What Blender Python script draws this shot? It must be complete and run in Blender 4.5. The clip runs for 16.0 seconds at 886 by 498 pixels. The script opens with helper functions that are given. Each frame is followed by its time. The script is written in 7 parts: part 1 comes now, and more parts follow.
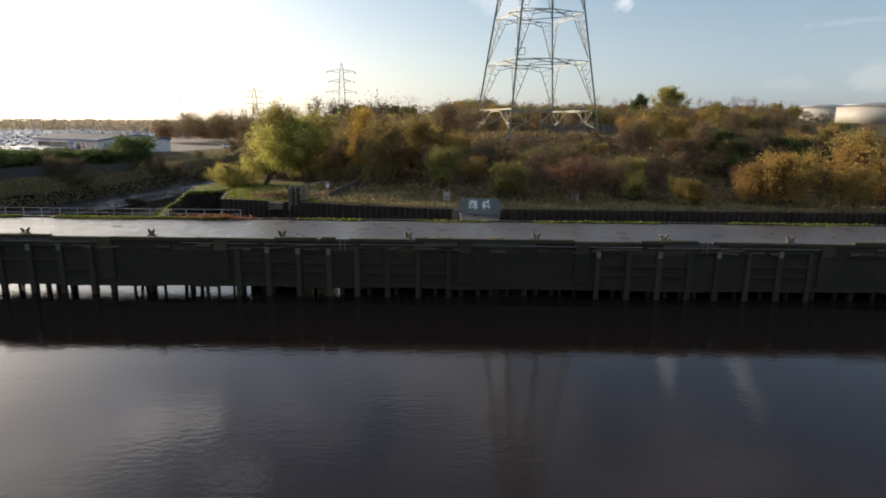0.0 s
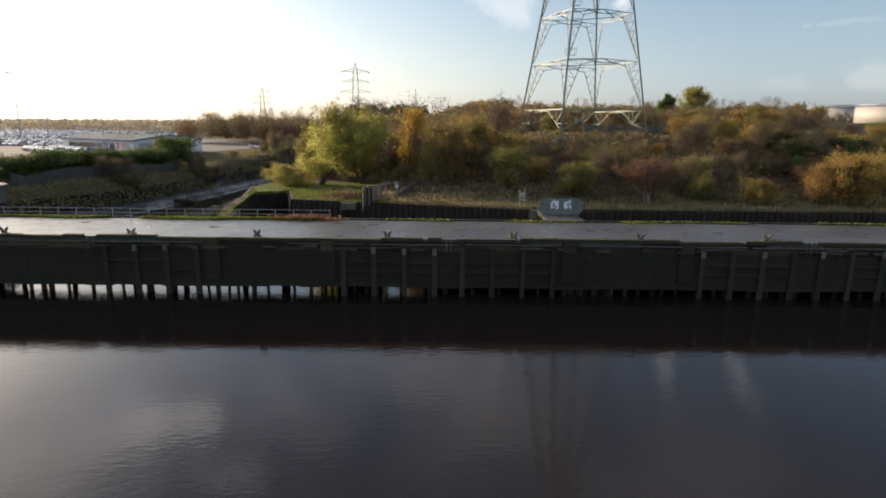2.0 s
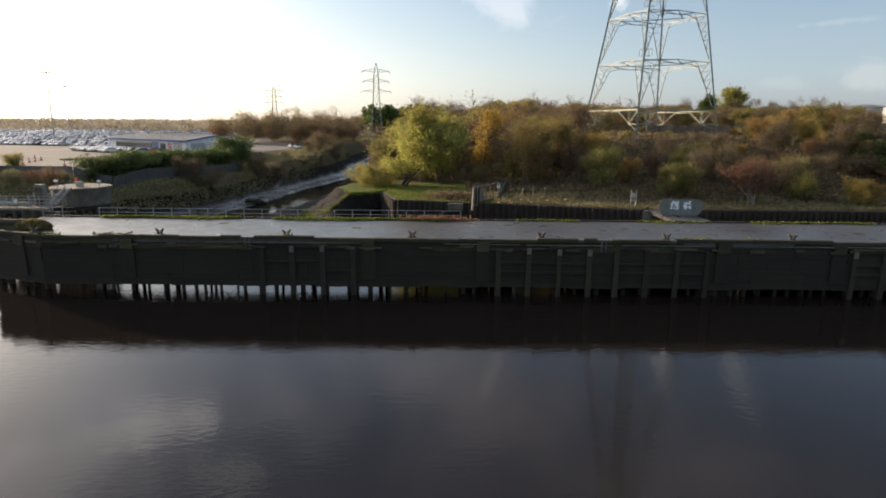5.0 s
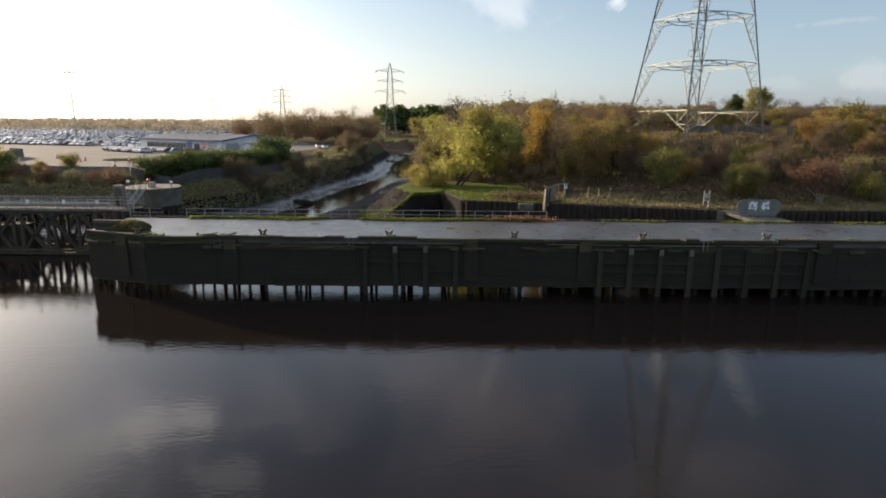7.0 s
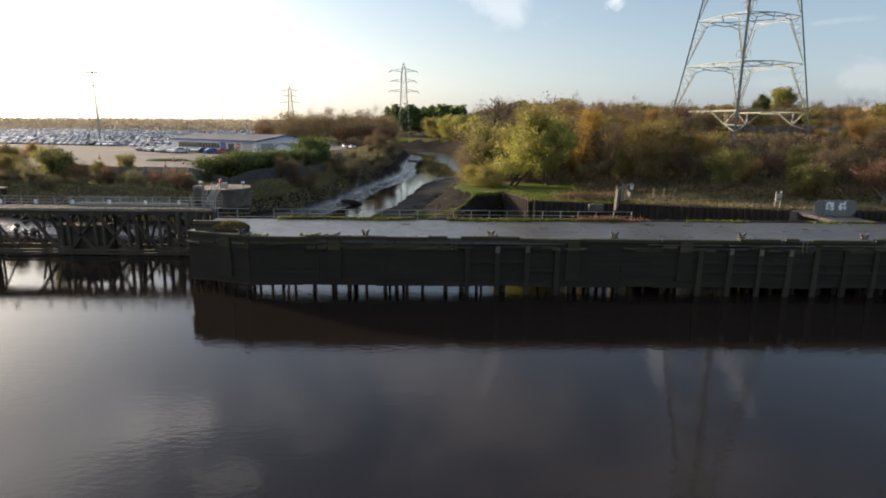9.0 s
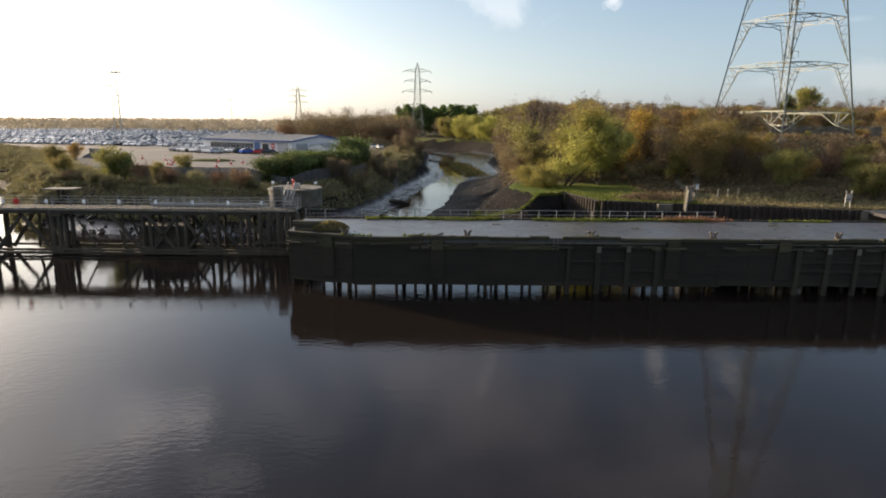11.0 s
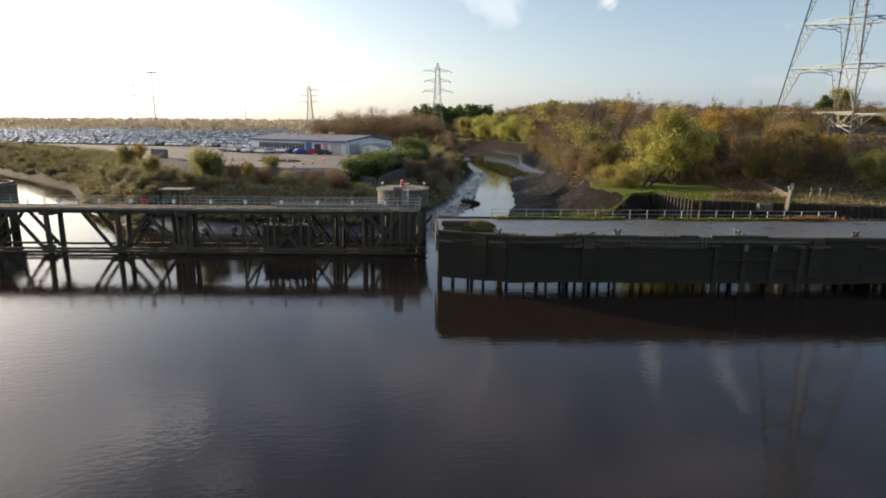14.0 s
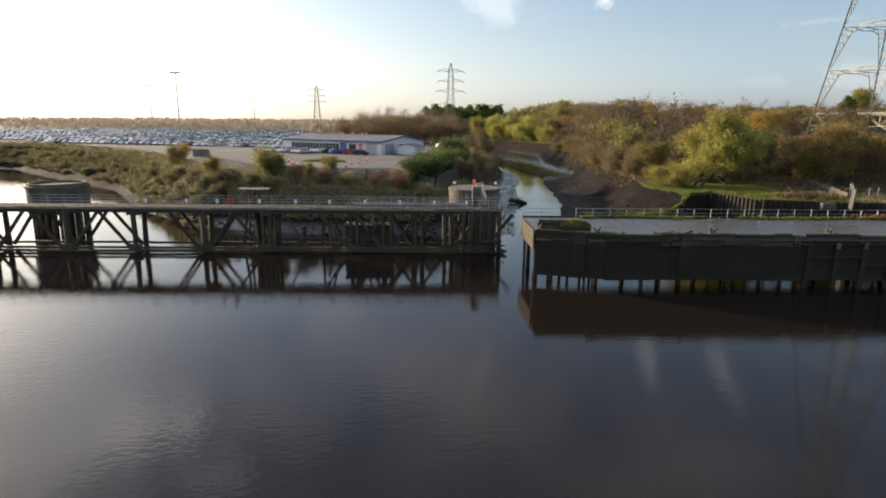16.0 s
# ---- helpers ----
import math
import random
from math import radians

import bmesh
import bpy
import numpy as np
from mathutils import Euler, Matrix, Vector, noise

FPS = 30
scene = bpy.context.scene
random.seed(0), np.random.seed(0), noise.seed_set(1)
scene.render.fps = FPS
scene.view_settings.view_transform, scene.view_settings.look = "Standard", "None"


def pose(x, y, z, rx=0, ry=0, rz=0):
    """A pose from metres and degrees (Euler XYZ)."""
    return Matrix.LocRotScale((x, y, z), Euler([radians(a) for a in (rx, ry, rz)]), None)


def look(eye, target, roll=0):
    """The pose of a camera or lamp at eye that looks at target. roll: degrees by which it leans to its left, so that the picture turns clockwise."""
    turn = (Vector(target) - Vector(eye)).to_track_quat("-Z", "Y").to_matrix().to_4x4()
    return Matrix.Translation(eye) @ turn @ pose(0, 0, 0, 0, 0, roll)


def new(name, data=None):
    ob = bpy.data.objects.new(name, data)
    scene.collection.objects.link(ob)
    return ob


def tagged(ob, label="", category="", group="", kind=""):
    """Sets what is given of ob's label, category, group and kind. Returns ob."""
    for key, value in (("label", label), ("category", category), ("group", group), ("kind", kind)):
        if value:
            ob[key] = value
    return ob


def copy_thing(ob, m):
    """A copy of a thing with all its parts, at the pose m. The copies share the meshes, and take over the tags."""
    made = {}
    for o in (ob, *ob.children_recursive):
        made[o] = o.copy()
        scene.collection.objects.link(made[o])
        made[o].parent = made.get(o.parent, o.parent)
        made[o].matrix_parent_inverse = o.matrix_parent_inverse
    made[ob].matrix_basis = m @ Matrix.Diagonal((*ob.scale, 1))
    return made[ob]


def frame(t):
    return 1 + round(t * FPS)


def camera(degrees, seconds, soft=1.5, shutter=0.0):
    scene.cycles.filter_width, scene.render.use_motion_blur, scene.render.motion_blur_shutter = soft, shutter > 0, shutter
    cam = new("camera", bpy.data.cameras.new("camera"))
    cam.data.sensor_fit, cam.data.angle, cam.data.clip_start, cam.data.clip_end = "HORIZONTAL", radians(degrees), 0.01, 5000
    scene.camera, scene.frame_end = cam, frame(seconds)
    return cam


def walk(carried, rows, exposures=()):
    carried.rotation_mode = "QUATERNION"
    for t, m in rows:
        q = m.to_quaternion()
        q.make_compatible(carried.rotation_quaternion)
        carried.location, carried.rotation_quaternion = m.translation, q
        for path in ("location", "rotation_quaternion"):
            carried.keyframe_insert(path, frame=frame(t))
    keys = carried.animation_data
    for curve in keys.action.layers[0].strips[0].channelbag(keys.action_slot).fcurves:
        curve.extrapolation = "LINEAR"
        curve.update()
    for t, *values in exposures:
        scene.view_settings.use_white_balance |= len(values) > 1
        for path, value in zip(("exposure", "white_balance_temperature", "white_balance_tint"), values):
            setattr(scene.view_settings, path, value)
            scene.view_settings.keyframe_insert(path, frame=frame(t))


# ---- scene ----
# ---- camera: a drone gliding sideways along the quay ----
cam = camera(75.3, 16.0, soft=1.9)
PATH = [
    (0.0, 2.703, 6.308, 15.997, 0.239, -12.181, 0.581),
    (0.5, 0.163, 6.227, 16.000, 0.183, -12.188, 0.581),
    (1.0, -2.366, 6.153, 16.004, 0.129, -12.195, 0.581),
    (1.5, -4.884, 6.087, 16.009, 0.077, -12.203, 0.581),
    (2.0, -7.393, 6.028, 16.014, 0.027, -12.210, 0.581),
    (2.5, -9.893, 5.973, 16.019, -0.020, -12.217, 0.581),
    (3.0, -12.385, 5.923, 16.024, -0.067, -12.225, 0.581),
    (3.5, -14.871, 5.876, 16.031, -0.112, -12.232, 0.581),
    (4.0, -17.352, 5.831, 16.037, -0.156, -12.239, 0.581),
    (6.5, -29.708, 5.599, 16.076, -0.366, -12.276, 0.581),
    (7.0, -32.177, 5.544, 16.085, -0.408, -12.283, 0.581),
    (7.5, -34.648, 5.483, 16.094, -0.451, -12.291, 0.581),
    (8.0, -37.122, 5.416, 16.104, -0.494, -12.298, 0.581),
    (8.5, -39.600, 5.341, 16.114, -0.539, -12.305, 0.581),
    (9.0, -42.082, 5.258, 16.125, -0.584, -12.313, 0.581),
    (11.5, -54.604, 4.675, 16.184, -0.839, -12.350, 0.581),
    (12.0, -57.137, 4.518, 16.197, -0.897, -12.357, 0.581),
    (12.5, -59.682, 4.345, 16.211, -0.958, -12.364, 0.581),
    (13.0, -62.241, 4.154, 16.225, -1.022, -12.372, 0.581),
    (13.5, -64.814, 3.946, 16.239, -1.089, -12.379, 0.581),
    (14.0, -67.401, 3.718, 16.254, -1.160, -12.386, 0.581),
    (14.5, -70.006, 3.469, 16.269, -1.235, -12.394, 0.581),
    (15.0, -72.627, 3.200, 16.285, -1.314, -12.401, 0.581),
    (15.5, -75.267, 2.908, 16.301, -1.397, -12.408, 0.581),
    (16.0, -77.926, 2.592, 16.318, -1.484, -12.416, 0.581),
]
walk(cam, [(t, pose(x, y, z, 0, 0, yaw) @ pose(0, 0, 0, 90 + pitch) @ pose(0, 0, 0, 0, 0, roll)) for t, x, y, z, yaw, pitch, roll in PATH],
     exposures=[(0.0, 0.66), (0.5, 0.71), (4.0, 0.74), (9.0, 0.78), (16.0, 0.82)])

# ---- light: low autumn sun, hazy towards it, broken cloud overhead ----
SUN_AZ, SUN_EL = 57.0, 14.0        # degrees to the left of straight ahead (+y), and above the horizon
world = bpy.data.worlds.new("sky")
scene.world = world
world.use_nodes = True
wn, wl = world.node_tree.nodes, world.node_tree.links
wn.clear()


def wnode(kind, **values):
    n = wn.new(kind)
    for key, value in values.items():
        n.inputs[key.replace("_", " ")].default_value = value
    return n


def wmath(op, a, b=None):
    n = wn.new("ShaderNodeMath")
    n.operation = op
    n.use_clamp = False
    for i, s in enumerate((a, b)):
        if s is None:
            continue
        if isinstance(s, (int, float)):
            n.inputs[i].default_value = s
        else:
            wl.new(s, n.inputs[i])
    return n.outputs[0]


sky = wn.new("ShaderNodeTexSky")
sky.sky_type = "NISHITA"
sky.sun_disc = False
sky.sun_elevation, sky.sun_rotation = radians(SUN_EL), radians(-SUN_AZ)
sky.altitude, sky.air_density, sky.dust_density, sky.ozone_density = 10, 1.0, 1.2, 1.8
tc = wn.new("ShaderNodeTexCoord")
sep = wn.new("ShaderNodeSeparateXYZ")
wl.new(tc.outputs["Generated"], sep.inputs[0])
# a cloud sheet far above, thin towards the horizon
up = wmath("ADD", wmath("MAXIMUM", sep.outputs["Z"], 0.0), 0.10)
comb = wn.new("ShaderNodeCombineXYZ")
wl.new(wmath("DIVIDE", sep.outputs["X"], up), comb.inputs[0])
wl.new(wmath("DIVIDE", sep.outputs["Y"], up), comb.inputs[1])
cloud = wnode("ShaderNodeTexNoise", Scale=0.8, Detail=7.0, Roughness=0.56, Distortion=0.35)
wl.new(comb.outputs[0], cloud.inputs["Vector"])
ramp = wn.new("ShaderNodeMapRange")
ramp.inputs["From Min"].default_value, ramp.inputs["From Max"].default_value = 0.46, 0.60
wl.new(cloud.outputs["Fac"], ramp.inputs["Value"])
low = wn.new("ShaderNodeMapRange")
low.inputs["From Min"].default_value, low.inputs["From Max"].default_value = 0.25, 0.42
low.inputs["To Min"].default_value, low.inputs["To Max"].default_value = 0.03, 0.95
wl.new(sep.outputs["Z"], low.inputs["Value"])
amount = wmath("MULTIPLY", ramp.outputs[0], low.outputs[0])
mix = wn.new("ShaderNodeMix")
mix.data_type = "RGBA"
wl.new(amount, mix.inputs["Factor"])
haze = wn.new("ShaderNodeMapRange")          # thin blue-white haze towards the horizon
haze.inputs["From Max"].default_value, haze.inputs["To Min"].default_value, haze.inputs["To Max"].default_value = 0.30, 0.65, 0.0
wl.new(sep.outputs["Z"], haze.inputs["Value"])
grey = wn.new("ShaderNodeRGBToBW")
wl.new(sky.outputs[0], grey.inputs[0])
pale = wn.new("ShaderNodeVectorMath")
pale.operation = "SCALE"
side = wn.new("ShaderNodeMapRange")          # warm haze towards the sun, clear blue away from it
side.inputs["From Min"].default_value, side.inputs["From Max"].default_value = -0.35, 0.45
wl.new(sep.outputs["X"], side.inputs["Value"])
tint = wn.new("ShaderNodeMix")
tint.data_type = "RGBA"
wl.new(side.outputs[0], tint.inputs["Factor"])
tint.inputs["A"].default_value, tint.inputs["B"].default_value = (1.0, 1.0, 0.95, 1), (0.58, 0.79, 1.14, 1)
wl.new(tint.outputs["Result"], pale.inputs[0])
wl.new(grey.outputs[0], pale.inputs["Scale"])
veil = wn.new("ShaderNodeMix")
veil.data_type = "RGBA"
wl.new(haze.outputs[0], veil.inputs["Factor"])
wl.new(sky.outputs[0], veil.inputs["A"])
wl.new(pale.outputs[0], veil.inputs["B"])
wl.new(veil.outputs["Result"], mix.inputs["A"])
lit = wn.new("ShaderNodeMapRange")          # cloud is brighter towards the sun
lit.inputs["From Min"].default_value, lit.inputs["From Max"].default_value = 0.10, -0.65
lit.inputs["To Min"].default_value, lit.inputs["To Max"].default_value = 3.6, 11.0
wl.new(sep.outputs["X"], lit.inputs["Value"])
cool = wn.new("ShaderNodeVectorMath")
cool.operation = "SCALE"
cool.inputs[0].default_value = (0.90, 0.95, 1.10)
wl.new(lit.outputs[0], cool.inputs["Scale"])
wl.new(cool.outputs[0], mix.inputs["B"])
bg = wnode("ShaderNodeBackground", Strength=0.120)


def cloud_bank(source, along, across, centre, turn, size, amount, value):
    """One cloud in the sky: an uneven oval round a direction, of the given half sizes."""
    mp = wn.new("ShaderNodeMapping")
    mp.vector_type = "TEXTURE"
    c = Vector(centre).normalized()
    mp.inputs["Location"].default_value = c
    yaw, lift = math.atan2(-c.x, c.y), math.asin(c.z)
    mp.inputs["Rotation"].default_value = (Matrix.Rotation(yaw, 3, "Z") @ Matrix.Rotation(lift, 3, "X") @ Matrix.Rotation(radians(turn), 3, "Y")).to_euler()
    mp.inputs["Scale"].default_value = (along, 1.0, across)
    wl.new(tc.outputs["Generated"], mp.inputs["Vector"])
    ln = wn.new("ShaderNodeVectorMath")
    ln.operation = "LENGTH"
    wl.new(mp.outputs[0], ln.inputs[0])
    ns = wnode("ShaderNodeTexNoise", Scale=size, Detail=6.0, Roughness=0.6, Distortion=0.4)
    wl.new(tc.outputs["Generated"], ns.inputs["Vector"])
    edge = wn.new("ShaderNodeMapRange")
    edge.inputs["From Min"].default_value, edge.inputs["From Max"].default_value = 1.0, 0.25
    edge.inputs["To Max"].default_value = amount
    edge.interpolation_type = "SMOOTHSTEP"
    wl.new(wmath("ADD", ln.outputs["Value"], wmath("MULTIPLY", wmath("SUBTRACT", 0.5, ns.outputs["Fac"]), 2.4)), edge.inputs["Value"])
    mx = wn.new("ShaderNodeMix")
    mx.data_type = "RGBA"
    wl.new(edge.outputs[0], mx.inputs["Factor"])
    wl.new(source, mx.inputs["A"])
    mx.inputs["B"].default_value = (*value, 1)
    return mx.outputs["Result"]


sky_colour = mix.outputs["Result"]
WHITE, GREY = (6.2, 6.4, 6.6), (9.5, 9.6, 9.4)
for along, across, centre, turn, size, amount, value in (
        (0.078, 0.040, (0.10, 0.976, 0.197), 12, 16, 0.30, WHITE), (0.020, 0.016, (0.270, 0.944, 0.188), -40, 40, 0.50, WHITE),
        (0.060, 0.024, (0.590, 0.805, 0.068), 0, 18, 0.13, (6.3, 6.1, 5.9)), (0.040, 0.012, (0.496, 0.866, 0.064), 0, 22, 0.05, WHITE),
        (0.060, 0.006, (0.538, 0.831, 0.142), -2, 22, 0.08, WHITE),
        (0.105, 0.036, (-0.430, 0.785, 0.446), -6, 14, 0.45, (15, 15, 15)), (0.075, 0.028, (-0.318, 0.785, 0.530), -10, 16, 0.24, (13, 13, 13)),
        (0.150, 0.060, (-0.545, 0.700, 0.470), 0, 12, 0.30, (12, 12, 12)),
        (0.058, 0.017, (0.354, 0.856, 0.374), -72, 24, 0.26, GREY), (0.078, 0.014, (0.452, 0.809, 0.370), -56, 24, 0.24, GREY),
        (0.060, 0.014, (0.085, 0.903, 0.420), 68, 20, 0.25, GREY)):
    sky_colour = cloud_bank(sky_colour, along, across, centre, turn, size, amount, value)
# bright aureole of thin haze round the low sun
dotp = wn.new("ShaderNodeVectorMath")
dotp.operation = "DOT_PRODUCT"
wl.new(tc.outputs["Generated"], dotp.inputs[0])
dotp.inputs[1].default_value = (-math.sin(radians(SUN_AZ)) * math.cos(radians(SUN_EL)), math.cos(radians(SUN_AZ)) * math.cos(radians(SUN_EL)), math.sin(radians(SUN_EL)))
aur = wn.new("ShaderNodeVectorMath")
aur.operation = "SCALE"
aur.inputs[0].default_value = (9.0, 8.5, 7.6)
wl.new(wmath("POWER", wmath("MAXIMUM", dotp.outputs["Value"], 0.0), 14.0), aur.inputs["Scale"])
total = wn.new("ShaderNodeVectorMath")
wl.new(sky_colour, total.inputs[0])
wl.new(aur.outputs[0], total.inputs[1])
wl.new(total.outputs[0], bg.inputs["Color"])
wl.new(bg.outputs[0], wn.new("ShaderNodeOutputWorld").inputs["Surface"])

sun = new("sun", bpy.data.lights.new("sun", "SUN"))
sun.data.energy, sun.data.angle, sun.data.color = 5.0, radians(0.6), (1.0, 0.82, 0.60)
sun_dir = Vector((-math.sin(radians(SUN_AZ)) * math.cos(radians(SUN_EL)), math.cos(radians(SUN_AZ)) * math.cos(radians(SUN_EL)), math.sin(radians(SUN_EL))))
sun.matrix_world = look(sun_dir * 400, (0, 0, 0))
scene.view_settings.use_white_balance = True
scene.view_settings.white_balance_temperature, scene.view_settings.white_balance_tint = 6900, 13.5

# ---- materials ----
def material(name):
    m = bpy.data.materials.new(name)
    m.use_nodes = True
    return m, m.node_tree.nodes, m.node_tree.links, m.node_tree.nodes["Principled BSDF"]


def surface(name, dark, light, scale=2.0, rough=0.8, bump=0.3, fine=18.0, stain=None, stain_scale=0.25, stain_amount=0.5, metal=0.0, vary=0.12, rough_vary=0.1, stretch=(1, 1, 1), stain_low=0.48, depth=0.03, coords="Object"):
    """Two tones mixed by grain at two scales, large stains, grain-driven gloss and fine relief."""
    m, n, l, p = material(name)
    co = n.new("ShaderNodeTexCoord")
    mp = n.new("ShaderNodeMapping")
    mp.inputs["Scale"].default_value = stretch
    l.new(co.outputs[coords], mp.inputs["Vector"])
    geo = n.new("ShaderNodeNewGeometry")

    def grain(s, detail=6.0, world_space=False):
        t = n.new("ShaderNodeTexNoise")
        t.inputs["Scale"].default_value, t.inputs["Detail"].default_value, t.inputs["Roughness"].default_value = s, detail, 0.62
        l.new(geo.outputs["Position"] if world_space else mp.outputs[0], t.inputs["Vector"])
        return t.outputs["Fac"]
    a, b, c = grain(scale), grain(fine, 4.0), grain(stain_scale, 5.0, True)
    mix = n.new("ShaderNodeMix")
    mix.data_type = "RGBA"
    mix.inputs["A"].default_value, mix.inputs["B"].default_value = (*dark, 1), (*light, 1)
    mr = n.new("ShaderNodeMapRange")
    mr.inputs["From Min"].default_value, mr.inputs["From Max"].default_value = 0.33, 0.67
    ad = n.new("ShaderNodeMath")
    ad.operation = "MULTIPLY_ADD"
    ad.inputs[1].default_value, ad.inputs[2].default_value = 0.4, 0.0
    l.new(b, ad.inputs[0])
    ad2 = n.new("ShaderNodeMath")
    ad2.operation = "MULTIPLY_ADD"
    ad2.inputs[1].default_value = 0.6
    l.new(a, ad2.inputs[0])
    l.new(ad.outputs[0], ad2.inputs[2])
    l.new(ad2.outputs[0], mr.inputs["Value"])
    l.new(mr.outputs[0], mix.inputs["Factor"])
    colour = mix.outputs["Result"]
    if stain:
        sm = n.new("ShaderNodeMix")
        sm.data_type = "RGBA"
        sr = n.new("ShaderNodeMapRange")
        sr.inputs["From Min"].default_value, sr.inputs["From Max"].default_value = stain_low, stain_low + 0.16
        sr.inputs["To Max"].default_value = stain_amount
        l.new(c, sr.inputs["Value"])
        l.new(sr.outputs[0], sm.inputs["Factor"])
        l.new(colour, sm.inputs["A"])
        sm.inputs["B"].default_value = (*stain, 1)
        colour = sm.outputs["Result"]
    oi = n.new("ShaderNodeObjectInfo")
    hs = n.new("ShaderNodeHueSaturation")
    vr = n.new("ShaderNodeMapRange")
    vr.inputs["To Min"].default_value, vr.inputs["To Max"].default_value = 1 - vary, 1 + vary
    l.new(oi.outputs["Random"], vr.inputs["Value"])
    l.new(vr.outputs[0], hs.inputs["Value"])
    l.new(colour, hs.inputs["Color"])
    l.new(hs.outputs[0], p.inputs["Base Color"])
    rr = n.new("ShaderNodeMapRange")
    rr.inputs["To Min"].default_value, rr.inputs["To Max"].default_value = max(0.02, rough - rough_vary), min(1, rough + rough_vary)
    l.new(a, rr.inputs["Value"])
    l.new(rr.outputs[0], p.inputs["Roughness"])
    p.inputs["Metallic"].default_value = metal
    if bump:
        bp = n.new("ShaderNodeBump")
        bp.inputs["Strength"].default_value, bp.inputs["Distance"].default_value = bump, depth
        l.new(ad2.outputs[0], bp.inputs["Height"])
        l.new(bp.outputs[0], p.inputs["Normal"])
    return m


def foliage(name, tones, glow=0.45, vary=0.16):
    """Leaves: each leaf its own tone of the ramp, with light passing through."""
    m, n, l, p = material(name)
    geo = n.new("ShaderNodeNewGeometry")
    oi = n.new("ShaderNodeObjectInfo")
    rp = n.new("ShaderNodeValToRGB")
    rp.color_ramp.elements[0].color, rp.color_ramp.elements[0].position = (*tones[0], 1), 0.0
    rp.color_ramp.elements[1].color, rp.color_ramp.elements[1].position = (*tones[-1], 1), 1.0
    for i, tone in enumerate(tones[1:-1], 1):
        rp.color_ramp.elements.new(i / (len(tones) - 1)).color = (*tone, 1)
    ns = n.new("ShaderNodeTexNoise")
    ns.inputs["Scale"].default_value = 0.35
    l.new(geo.outputs["Position"], ns.inputs["Vector"])
    mixf = n.new("ShaderNodeMath")
    mixf.operation = "MULTIPLY_ADD"
    mixf.inputs[1].default_value = 0.42
    l.new(geo.outputs["Random Per Island"], mixf.inputs[0])
    off = n.new("ShaderNodeMath")
    off.operation = "MULTIPLY_ADD"
    off.inputs[1].default_value, off.inputs[2].default_value = 1.3, -0.36
    l.new(ns.outputs["Fac"], off.inputs[0])
    l.new(off.outputs[0], mixf.inputs[2])
    l.new(mixf.outputs[0], rp.inputs[0])
    hs = n.new("ShaderNodeHueSaturation")
    vr = n.new("ShaderNodeMapRange")
    vr.inputs["To Min"].default_value, vr.inputs["To Max"].default_value = 1 - vary, 1 + vary
    hr = n.new("ShaderNodeMapRange")
    hr.inputs["To Min"].default_value, hr.inputs["To Max"].default_value = 0.485, 0.515
    l.new(oi.outputs["Random"], vr.inputs["Value"])
    l.new(oi.outputs["Random"], hr.inputs["Value"])
    l.new(vr.outputs[0], hs.inputs["Value"])
    l.new(hr.outputs[0], hs.inputs["Hue"])
    l.new(rp.outputs[0], hs.inputs["Color"])
    p.inputs["Roughness"].default_value = 0.65
    p.inputs["Specular IOR Level"].default_value = 0.25
    l.new(hs.outputs[0], p.inputs["Base Color"])
    tr = n.new("ShaderNodeBsdfTranslucent")
    l.new(hs.outputs[0], tr.inputs["Color"])
    mx = n.new("ShaderNodeMixShader")
    mx.inputs[0].default_value = glow
    l.new(p.outputs[0], mx.inputs[1])
    l.new(tr.outputs[0], mx.inputs[2])
    l.new(mx.outputs[0], n["Material Output"].inputs["Surface"])
    return m


def island_paint(name, tones, rough=0.3, metal=0.2):
    """Vehicle paint: each body of the joined rows has a tone of its own."""
    m, n, l, p = material(name)
    geo = n.new("ShaderNodeNewGeometry")
    rp = n.new("ShaderNodeValToRGB")
    rp.color_ramp.interpolation = "CONSTANT"
    rp.color_ramp.elements[0].color = (*tones[0], 1)
    rp.color_ramp.elements[1].color, rp.color_ramp.elements[1].position = (*tones[-1], 1), (len(tones) - 1) / len(tones)
    for i, tone in enumerate(tones[1:-1], 1):
        rp.color_ramp.elements.new(i / len(tones)).color = (*tone, 1)
    l.new(geo.outputs["Random Per Island"], rp.inputs[0])
    l.new(rp.outputs[0], p.inputs["Base Color"])
    p.inputs["Roughness"].default_value, p.inputs["Metallic"].default_value = rough, metal
    return m


